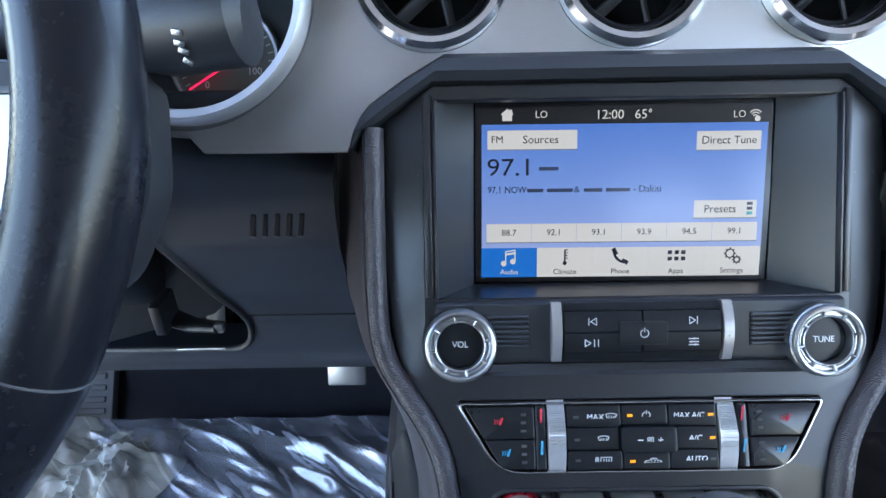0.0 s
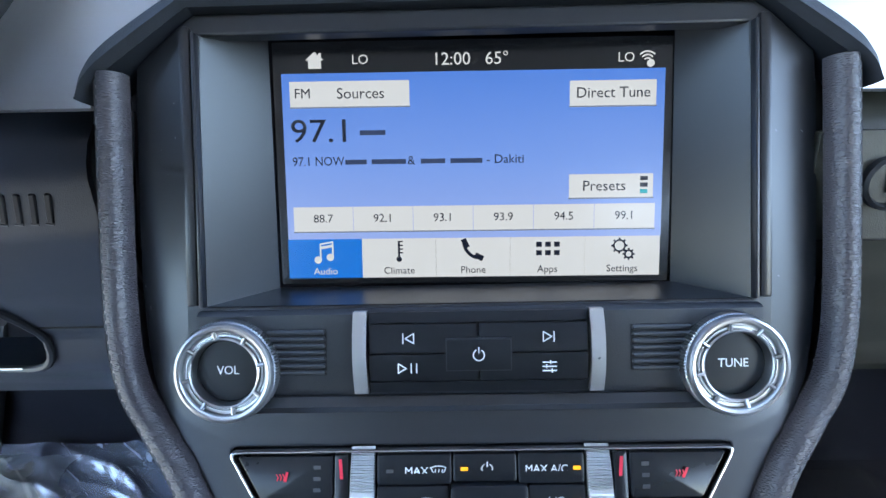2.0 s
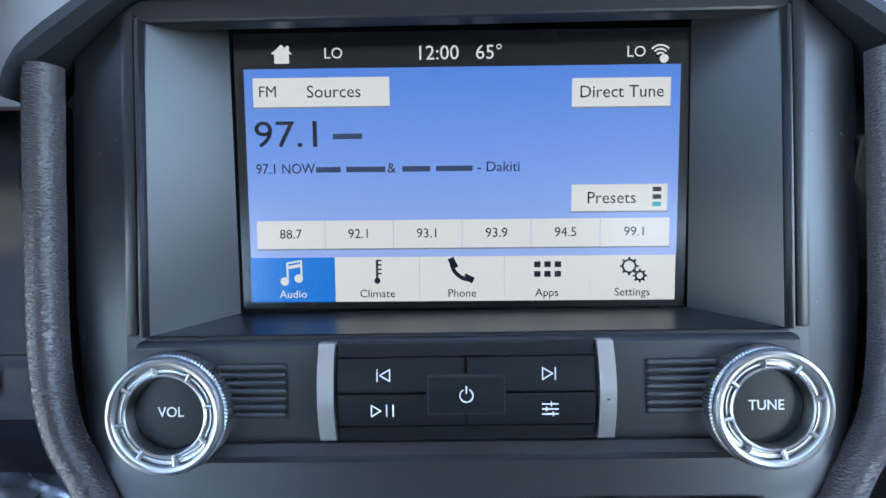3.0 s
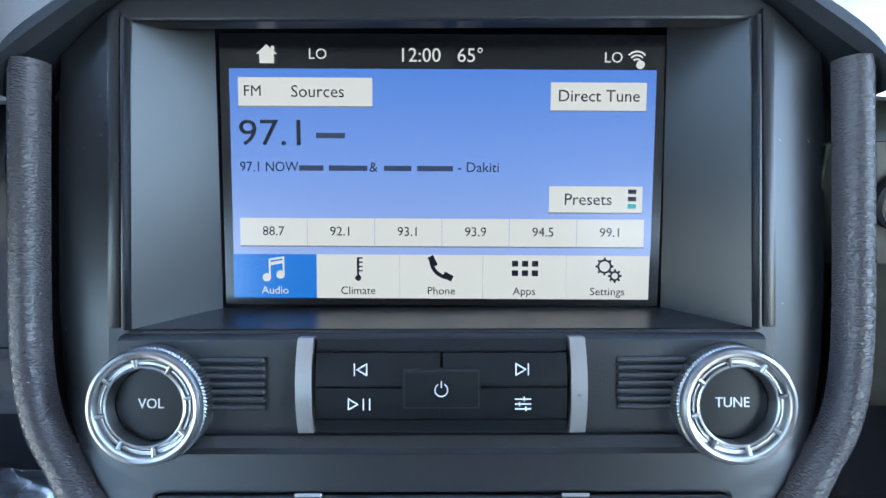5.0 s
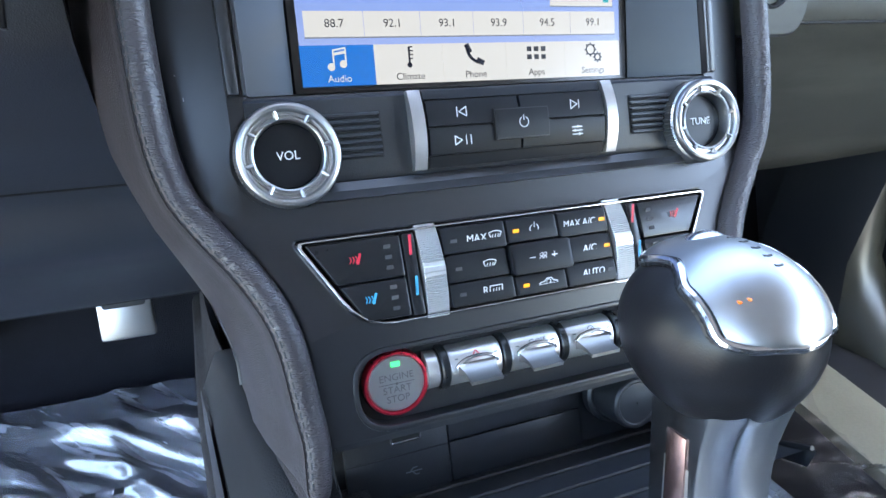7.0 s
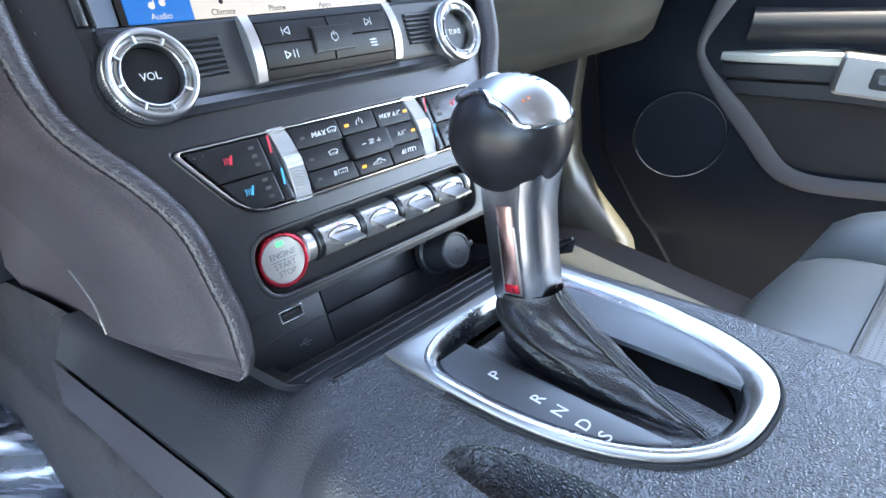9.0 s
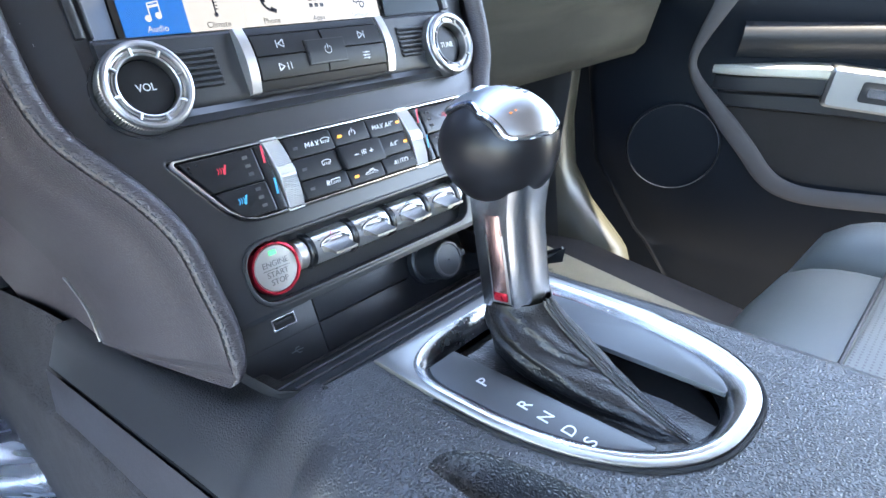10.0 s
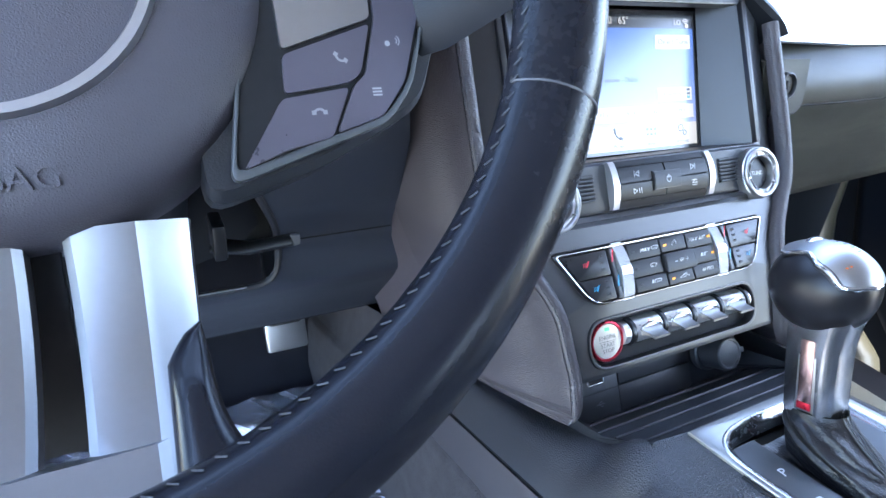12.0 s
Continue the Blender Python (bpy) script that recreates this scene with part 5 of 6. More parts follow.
def trim_y(x, z):
    """Depth of the dash trim: it rolls under at its lower edge and turns away beside the hood."""
    y = 0.334 + 0.10 * max(0, abs(x) - 0.16) ** 1.3
    e = 0.036 + 0.012 * min(1, max(0, (abs(x) - 0.17) / 0.09))
    y += 0.05 * max(0, 0.020 - (z - e)) ** 1.2 * 4
    y += 0.10 * max(0, z - 0.15)
    return y


top_edge = [(0.62, 0.19), (-0.62, 0.19)]
bottom = [(-0.62, 0.056), (-0.32, 0.052), (-0.262, 0.0465), (-0.254, 0.0372), (-0.167, 0.0358), (-0.1605, 0.050), (-0.154, 0.062), (-0.132, 0.0775), (-0.110, 0.0905), (0.110, 0.0905), (0.132, 0.0775), (0.154, 0.062), (0.1605, 0.050), (0.165, 0.0365), (0.30, 0.035), (0.62, 0.040)]
trim = plate(top_edge + bottom, [circle(x, VZ, VR + 0.001, 40) for x in VENTS] + [circle(GX, GZ, GR, 48), circle(GX - 0.205, GZ, GR, 48)], 0.0, 0.006)
bmesh.ops.subdivide_edges(trim, edges=[e for e in trim.edges if e.calc_length() > 0.03], cuts=3, use_grid_fill=False)
bmesh.ops.triangulate(trim, faces=trim.faces[:])
for v in trim.verts:
    v.co.y += trim_y(v.co.x, v.co.z)
part("panel", trim, BRUSHED, dash_trim, smooth=50)


def air_vent(x):
    ob = thing("air_vent", "round air vent with a bright bezel and black vanes", "air vent", "dash vents", SM @ pose(x, 0.331, VZ) @ FACE)
    part("bezel", lathe([(VR + 0.001, -0.012), (VR + 0.0005, 0.004), (VR - 0.0025, 0.0075), (VR - 0.006, 0.0065), (VR - 0.0095, 0.002), (VR - 0.0105, -0.010)], 64), CHROME, ob, "bright chrome bezel")
    part("inner_ring", lathe([(VR - 0.0100, -0.002), (VR - 0.0112, 0.0008), (VR - 0.0130, -0.002), (VR - 0.0135, -0.016)], 48), GLOSS, ob)
    part("throat", lathe([(VR - 0.009, -0.012), (VR - 0.011, -0.045), (0.001, -0.046)], 40), VOID, ob)
    for k in range(6):
        part("vane", moved(box(-0.001, 0.001, 0.006, VR - 0.0125, -0.016, -0.006, 0.0006), pose(0, 0, 0, 0, 0, k * 60 + 12) @ pose(0, 0, 0, 0, 30, 0)), PLASTIC, ob)
    part("hub", lathe([(0.010, -0.016), (0.010, -0.006), (0.007, -0.004), (0.0005, -0.0035)], 32), GLOSS, ob)
    return ob


for x in VENTS:
    air_vent(x)

DIAL = mat("grey beige dial", (0.15, 0.145, 0.125), 0.45, 0.3, vary=0.08)
# instrument cluster: hooded gauges behind the wheel
for k, gx in enumerate((GX, GX - 0.205)):
    g = thing("gauge", "round gauge with white numerals and a red needle" if k == 0 else "round gauge with a bright rim", "gauge", "instrument gauges", SM @ pose(gx, 0.337, GZ) @ FACE)
    # a tapering pod that stands out of the dash, with a bright lip
    PR, pm = 0.0655, pose(0.013, -0.012, 0.030)
    part("rim", moved(lathe([(PR + 0.0040, -0.006), (PR + 0.0036, 0.001), (PR + 0.001, 0.0045), (PR - 0.003, 0.0035), (PR - 0.0045, -0.001), (PR - 0.005, -0.010)], 72), pm), BRUSHED, g, "satin silver rim")
    pod = []
    for f in [q / 8 for q in range(9)]:
        r = (GR + 0.0085) * (1 - f) + (PR + 0.0036) * f
        pod.append([(0.013 * f ** 1.3 + r * math.cos(a), -0.012 * f ** 1.3 + r * math.sin(a), -0.006 + 0.033 * f ** 0.8) for a in [2 * math.pi * q / 72 for q in range(72)]])
    part("skirt", loft(pod, True, False), PLATE, g, smooth=60)
    cowl = []
    for f, r in ((0.0, PR - 0.0048), (0.25, PR - 0.003), (0.6, GR - 0.008), (1.0, GR - 0.009)):
        cowl.append([(0.013 * (1 - f) + r * math.cos(a), -0.012 * (1 - f) + r * math.sin(a), 0.022 - 0.094 * f) for a in [2 * math.pi * q / 64 for q in range(64)]])
    cowl.append([(0.001 * math.cos(a), 0.001 * math.sin(a), -0.072) for a in [2 * math.pi * q / 64 for q in range(64)]])
    part("cowl", loft(cowl, True, False), GREYPLATE, g, "grey inner cowl")
    # the dial itself sits deep and low in the cowl
    dm = pose(0.003, -0.023, 0)
    part("dial_ring", moved(lathe([(0.0390, -0.070), (0.0385, -0.060), (0.0372, -0.0585), (0.0352, -0.0590), (0.0345, -0.0630)], 64), dm), SATIN, g, "satin grey dial ring")
    dial = part("dial_face", moved(lathe([(0.0350, -0.0630), (0.001, -0.0628)], 56), dm), DIAL, g, "grey dial face")
    ticks = []
    for n in range(29):
        a = radians(230 - 10 * n)
        r0 = 0.0275 if n % 5 == 0 else 0.0298
        ticks.append(line([(0.0330 * math.cos(a), 0.0330 * math.sin(a)), (r0 * math.cos(a), r0 * math.sin(a))], 0.0009 if n % 5 == 0 else 0.0006, -0.0626, dm))
    part("tick", join(*ticks), PRINT, dial)
    if k == 0:
        for n in range(6):
            a = radians(230 - 50 * n)
            words(str(20 * n), 0.0068, PRINT, dial, dm @ pose(0.0210 * math.cos(a), 0.0210 * math.sin(a), -0.0625))
        for n in range(7):
            a = radians(205 - 27 * n)
            words(str(20 + 20 * n), 0.0038, PRINT, dial, dm @ pose(0.0115 * math.cos(a), 0.0115 * math.sin(a), -0.0625))
        part("needle", line([(0.031 * math.cos(radians(220)), 0.031 * math.sin(radians(220))), (0.002, -0.004)], 0.0016, -0.0575, dm), NEEDLE, g, "lit red needle")

# ---- lower dash: knee panel on the driver's side ----
def knee_y(z):
    pts = [(0.543, 0.470), (0.549, 0.449), (0.556, 0.441), (0.600, 0.399), (0.628, 0.371), (0.643, 0.3585), (0.655, 0.3530), (0.68, 0.3520), (0.72, 0.3290), (0.77, 0.3120), (0.800, 0.3150), (0.812, 0.3240), (0.822, 0.3400), (0.840, 0.3520), (0.86, 0.360)]
    for (z0, y0), (z1, y1) in zip(pts, pts[1:]):
        if z <= z1:
            return y0 + (y1 - y0) * max(0, (z - z0)) / (z1 - z0)
    return pts[-1][1]


knee = thing("knee_panel", "dark soft lower dash panel with a column opening", "dash panel")
OPEN = fillet([(-0.475, 0.655), (-0.262, 0.652), (-0.262, 0.700), (-0.300, 0.790), (-0.320, 0.835), (-0.410, 0.835), (-0.475, 0.76)], [0.02, 0.026, 0.03, 0.02, 0.01, 0.01, 0.03], 6)
kn = plate([(-0.62, 0.5500), (-0.143, 0.5500), (-0.148, 0.590), (-0.158, 0.630), (-0.170, 0.670), (-0.177, 0.700), (-0.179, 0.855), (-0.62, 0.855)], [OPEN], 0.0, 0.004)
for k in range(44):
    bmesh.ops.bisect_plane(kn, geom=kn.verts[:] + kn.edges[:] + kn.faces[:], plane_co=(0, 0, 0.552 + 0.007 * k), plane_no=(0, 0, 1))
for v in kn.verts:
    v.co.y += knee_y(v.co.z)
part("skin", kn, KNEE, knee, smooth=50)
part("lip", loft([[(x, y, z) for y, z in ((0.4490, 0.5515), (0.4505, 0.547), (0.457, 0.544), (0.53, 0.546))] for x in (-0.62, -0.35, -0.143)], False, False), PLASTIC, knee)
part("opening_edge", sweep([(x, knee_y(z) - 0.001, z) for x, z in OPEN], ring(0.0026, 8), closed=True, up=(0, 1, 0)), PLASTIC, knee)
# thin pale line along the lower edge of the opening
part("pale_edge", sweep([(x, knee_y(0.652) - 0.0028, 0.6535 + 0.0006) for x in (-0.47, -0.40, -0.33, -0.286)], ring(0.0007, 8), up=(0, 1, 0)), ALU, knee, "pale lower edge of the opening")
part("seam_line", sweep([(x, knee_y(0.690) - 0.0002, 0.690) for x in (-0.26, -0.2, -0.176)], ring(0.0007, 6)), VOID, knee)
for i in range(5):
    x = -0.2300 + i * 0.0075
    slot = part("slot", moved(box(-0.0016, 0.0016, -0.0012, 0.002, -0.0075, 0.0075, 0.0006, 1), pose(x, knee_y(0.783), 0.783, -4, 10, 0)), BUTTON, knee)
    part("slot_tip", moved(box(-0.0022, 0.0022, -0.0014, -0.0008, -0.0083, -0.0075, 0.0002, 1), pose(x, knee_y(0.783), 0.783, -4, 10, 0)), GREYPLATE, knee)
# added black box: the darkness inside the opening, set as colour
part("opening_shade", box(-0.50, -0.25, 0.44, 0.47, 0.64, 0.85, 0), VOID, knee)
part("column_cover", loft([[(x, y0 + dy, z) for x, z, y0 in ((-0.480, 0.643, 0.345), (-0.380, 0.662, 0.350), (-0.290, 0.684, 0.357), (-0.272, 0.700, 0.360), (-0.296, 0.775, 0.356), (-0.325, 0.845, 0.350), (-0.480, 0.845, 0.335))] for dy in (0.0, 0.012)]), BUTTON, knee, "dark column cover behind the opening")

# ---- steering column and wheel ----
PODPRINT = mat("grey switch print", (0.36, 0.36, 0.38), 0.5, vary=0.03)
PODKEY = mat("gloss mauve-black switch", (0.13, 0.12, 0.15), 0.30, 0.5, 0.8, vary=0.05)
WC, WTILT = Vector((-0.3776, 0.1477, 0.9056)), 30.0
WM = pose(WC.x, WC.y, WC.z, 90 - WTILT)  # x right, y up the wheel, z towards the driver
column = thing("steering_column", "dark plastic steering column cover with a wiper stalk", "steering column")
cs = []
for t, w, h, dz in ((0.0, 0.045, 0.040, 0.0), (0.25, 0.055, 0.050, -0.004), (0.6, 0.060, 0.058, -0.012), (1.0, 0.060, 0.062, -0.020)):
    c = WM @ Vector((0, 0, -0.105 - 0.15 * t))
    cs.append([(c.x + p[0], c.y + p[1] * 0.35, c.z + p[1] * 0.92 + dz) for p in fillet(rect(-w, w, -h, h), 0.022, 4)])
part("shroud", loft(cs), BUTTON, column)
part("wiper_stalk", sweep([(-0.335, 0.262, 0.902), (-0.290, 0.252, 0.905), (-0.250, 0.246, 0.909), (-0.225, 0.243, 0.911), (-0.190, 0.240, 0.915), (-0.187, 0.240, 0.915)], lambda t: ring((0.013 if t < 0.5 else 0.0190) - (0.006 if t > 0.95 else 0), 18)), PLASTIC, column, "black wiper stalk with white marks")
for x, z, a in ((-0.2090, 0.9130, 8), (-0.2090, 0.9090, 16), (-0.2080, 0.9060, 24), (-0.2070, 0.9020, 32)):
    part("stalk_mark", moved(box(-0.0020, 0.0020, -0.0006, 0.0006, -0.0011, 0.0011, 0.0003), pose(x - 0.002, 0.2225, z, 0, a, 0)), ALU, column)
part("column_lock", box(-0.3090, -0.3010, 0.305, 0.330, 0.7030, 0.7270, 0.002), BUTTON, column)
part("adjuster", sweep([(-0.3070, 0.325, 0.7050), (-0.2870, 0.315, 0.7050), (-0.2610, 0.300, 0.7140)], lambda t: [(x * (1 - 0.35 * t), y * 0.45) for x, y in ring(0.0085, 12)]), BUTTON, column, "black column adjuster lever")
# grey block drawn as the highlight at the lever's end
part("adjuster_glint", box(-0.2640, -0.2580, 0.297, 0.301, 0.7110, 0.7180, 0.001), GREYPLATE, column)

steering_wheel = thing("steering_wheel", "black leather steering wheel with silver spokes and stitched seams", "steering wheel", m=WM)
RW = 0.1680
rim_pts = [(RW * math.cos(a), RW * 1.0 * math.sin(a), 0.0) for a in [2 * math.pi * i / 96 for i in range(96)]]
# the section is cut back below the stitched inner edge
rim_sec = [(0.0162 * math.cos(a) * (1 - 0.30 * math.exp(-((a - 3.8) / 0.6) ** 2)), 0.0171 * math.sin(a)) for a in [2 * math.pi * i / 28 for i in range(28)]]
part("rim", sweep(rim_pts, rim_sec, closed=True), WHEELSKIN, steering_wheel, "smooth black leather rim", smooth=70)
st = []
for i in range(150):
    a = radians(-150 + 300 * i / 149)
    seg = []
    for q, da in ((161, 0.0), (157, 0.007), (154, 0.014)):
        o, z = 0.0164 * math.cos(radians(q)), 0.0173 * math.sin(radians(q))
        seg.append(((RW + o) * math.cos(a + da), (RW + o) * math.sin(a + da), z))
    st.append(sweep(seg, ring(0.00024, 6)))
tagged(part("stitching", join(*st), STITCH, steering_wheel, "dark stitching along the inner edge"), kind="stuff")
for a in (-25, 18, 162, 205):
    ca, sa = math.cos(radians(a)), math.sin(radians(a))
    part("seam", sweep([Vector((RW * ca, RW * sa, 0)) + Vector((ca, sa, 0)) * 0.01600 * math.cos(q) + Vector((0, 0, 0.0169)) * math.sin(q) for q in [radians(-70 + 8 * i) for i in range(30)]], ring(0.0005, 5), up=(-sa, ca, 0)), THREAD, steering_wheel)
# hub with the round airbag cover, set well below the rim
HZ = -0.050
hub_rings = [(0.091, HZ - 0.045), (0.091, HZ - 0.026), (0.0890, HZ - 0.018), (0.0868, HZ - 0.0125), (0.0855, HZ - 0.0100), (0.0835, HZ - 0.0070), (0.078, HZ - 0.0030), (0.060, HZ), (0.030, HZ + 0.001), (0.001, HZ + 0.0012)]
hub = part("airbag_cover", moved(lathe(hub_rings, 72), Matrix.Diagonal((1.01, 0.99, 1, 1))), HUBSKIN, steering_wheel, "dark domed airbag cover", smooth=40)
part("emblem_ring", lathe([(0.0485, HZ), (0.0494, HZ + 0.0028), (0.0524, HZ + 0.0032), (0.0536, HZ)], 72), ALU, steering_wheel, "bright emblem ring")
words("AIRBAG", 0.0100, HUBSKIN, hub, pose(0.0, -0.0700, HZ - 0.0012, 8), depth=0.0003)
for s in (-1, 1):
    # side spoke with the switch pod
    sp = [(s * 0.060, 0.040), (s * 0.120, 0.034), (s * 0.154, 0.030), (s * 0.156, -0.018), (s * 0.142, -0.052), (s * 0.100, -0.072), (s * 0.056, -0.084)]
    spf = fillet(sp, 0.010, 4)
    lift = [HZ - 0.030, HZ - 0.016]
    sk = [[(x, y, z) for x, y in spf] for z in lift] + [[(x * 0.985 + s * 0.0015, y * 0.95, HZ - 0.0125) for x, y in spf]]
    spoke = part("side_spoke", loft(sk), PLASTIC, steering_wheel)
    part("pod_bed", flat(fillet([((x - s * 0.112) * 0.96 + s * 0.112, (y + 0.02) * 0.94 - 0.02) for x, y in ((s * 0.084, 0.024), (s * 0.148, 0.022), (s * 0.148, -0.014), (s * 0.136, -0.046), (s * 0.124, -0.0595), (s * 0.064, -0.0775))], 0.006, 4), 0.0045, pose(0, 0, HZ - 0.0125)), VOID, spoke)
    part("spoke_end", sweep([(s * 0.140, -0.004, HZ - 0.018), (s * 0.152, -0.004, HZ - 0.004), (s * 0.162, -0.004, -0.006)], [(x * 3.2, y * 0.8) for x, y in ring(0.009, 12)], up=(0, 0, 1)), PLASTIC, steering_wheel)
    podp = [(s * 0.084, 0.024), (s * 0.148, 0.022), (s * 0.148, -0.014), (s * 0.136, -0.046), (s * 0.124, -0.0595), (s * 0.064, -0.0775)]
    podf = fillet(podp, 0.006, 4)
    inn = fillet([((x - s * 0.112) * 0.955 + s * 0.112, (y + 0.02) * 0.93 - 0.02) for x, y in podp], 0.005, 4)
    part("pod_trim", moved(plate(podf, [inn], 0.0, 0.004, 0.0006), pose(0, 0, HZ - 0.0065, -90)), GREYPLATE, spoke, "thin grey pod edge")
    keys = ([(0.0855, -0.0490), (0.1105, -0.0458), (0.1015, -0.0635), (0.0850, -0.0668), (0.0690, -0.0725)], [(0.1178, -0.0410), (0.1245, -0.0205), (0.1265, 0.0190), (0.1445, 0.0180), (0.1445, -0.0140), (0.1330, -0.0440), (0.1220, -0.0570), (0.1035, -0.0622), (0.1125, -0.0452)], [(0.0880, -0.0335), (0.0868, -0.0472), (0.1110, -0.0440), (0.1160, -0.0405), (0.1222, -0.0222)], [(0.0885, 0.0200), (0.0880, -0.0315), (0.1228, -0.0200), (0.1250, 0.0195)])
    for q, poly in enumerate(keys):
        part("pod_button", flat(fillet([(s * x, y) for x, y in poly], 0.002, 3), 0.0062, pose(0, 0, HZ - 0.0125)), ALU if q == 3 else PODKEY, spoke, "satin silver rocker" if q == 3 else "")
    for x, y, q in ((0.1096, -0.0339, 235), (0.0979, -0.0555, 90)):
        part("pod_icon", join(line(arc(0, 0, 0.0022, q - 60, q + 60, 8), 0.0009, 0, pose(s * x, y, HZ - 0.0061)), *[line([(0.0020 * math.cos(radians(q + e)), 0.0020 * math.sin(radians(q + e))), (0.0026 * math.cos(radians(q + e * 1.12)), 0.0026 * math.sin(radians(q + e * 1.12)))], 0.0016, 0, pose(s * x, y, HZ - 0.0061)) for e in (-60, 60)]), PODPRINT, spoke)
    part("pod_icon", join(*[line(arc(0, 0, r, -50, 50, 6), 0.0005, 0, pose(s * 0.1310, -0.0288, HZ - 0.0061)) for r in (0.0012, 0.0022)], flat(circle(-0.0018, -0.0004, 0.0011, 10), 0.0001, pose(s * 0.1300, -0.0294, HZ - 0.0062))), PODPRINT, spoke)
    part("pod_icon", join(*[line([(-0.0016, d), (0.0016, d)], 0.0007, 0, pose(s * 0.1210, -0.0479, HZ - 0.0061)) for d in (-0.0012, 0.0, 0.0012)]), PODPRINT, spoke)
    # lower spoke leg: satin frame round a dark slot, rising to the rim
    leg = []
    for t in [i / 10 for i in range(11)]:
        y = -0.084 - 0.084 * t
        z = HZ - 0.014 + 0.044 * t ** 2.2
        xi, xo = (0.0085 if s > 0 else 0.0020) + 0.001 * t, 0.047 - 0.006 * t
        sh = 0.004
        leg.append([(sh + s * q, y, z - d) for q, d in ((xi, 0.014), (xi, 0.0045), (xi + 0.0025, 0.0022), (xi * 0.7 + xo * 0.3, 0.0004), (xi * 0.45 + xo * 0.55, 0.0004), (xi * 0.36 + xo * 0.64, 0.0030), (xi * 0.15 + xo * 0.85, 0.0072), (xo - 0.001, 0.0105), (xo, 0.016))])
    part("lower_spoke", loft(leg), LEG, steering_wheel, "satin silver lower spoke", smooth=24)
    # black thumb grip where the spoke meets the rim
    grip = []
    for t in [i / 18 for i in range(19)]:
        y, z = -0.1185 - 0.0465 * t, -0.038 + 0.036 * t ** 1.15
        xl = 0.0464 - 0.0095 * min(1, t / 0.22) ** 0.6 - 0.0030 * t
        xr = 0.0470 + 0.0008 * min(1, 5 * t) + 0.022 * t ** 4.5
        xm, hw = (xl + xr) / 2, (xr - xl) / 2
        grip.append([(s * (xm + hw * math.cos(a)), y, z - 0.004 + (0.002 + 0.006 * min(1, 3 * t)) * math.sin(a)) for a in [2 * math.pi * i / 28 for i in range(28)]])
    part("thumb_grip", loft(grip), WHEELSKIN, steering_wheel, smooth=60)
part("slot_back", moved(box(-0.010, 0.010, -0.155, -0.080, HZ - 0.034, HZ - 0.030, 0), I4), VOID, steering_wheel)
bridge = []
for t in [0.80 + 0.20 * i / 6 for i in range(7)]:
    y, z = -0.076 - 0.092 * t, HZ - 0.014 + 0.044 * t ** 2.2
    bridge.append([(x, y, z - d) for x, d in ((-0.0235, 0.0032), (-0.0205, -0.0004), (-0.010, -0.0007), (0.004, 0.0005), (0.020, -0.0007), (0.0305, -0.0004), (0.0335, 0.0032))])
part("spoke_bridge", loft([[(x, y, z - 0.006) for x, y, z in bridge[0]]] + bridge, False, False), LEG, steering_wheel, "satin silver foot of the spokes", smooth=24)

# ---- driver's footwell ----
FLOOR = 0.33
floor_m = box(-0.72, 0.626, -0.9, 0.62, FLOOR - 0.03, FLOOR, 0)
solo("floor", floor_m, CARPET, "dark loop carpet on the car floor", "floor", "structure")
solo("toe_board", loft([[(x, 0.54, FLOOR - 0.01), (x, 0.60, FLOOR + 0.04), (x, 0.72, FLOOR + 0.28), (x, 0.76, FLOOR + 0.50), (x, 0.79, FLOOR + 0.50), (x, 0.79, FLOOR - 0.03)] for x in (-0.72, 0.72)]), CARPET, "dark carpet toe board", "floor", "structure")
mat_ob = thing("floor_mat", "dark floor mat covered in creased clear plastic", "floor mat")
part("mat", box(-0.55, -0.175, -0.10, 0.55, FLOOR + 0.002, FLOOR + 0.012, 0.004), CARPET, mat_ob)


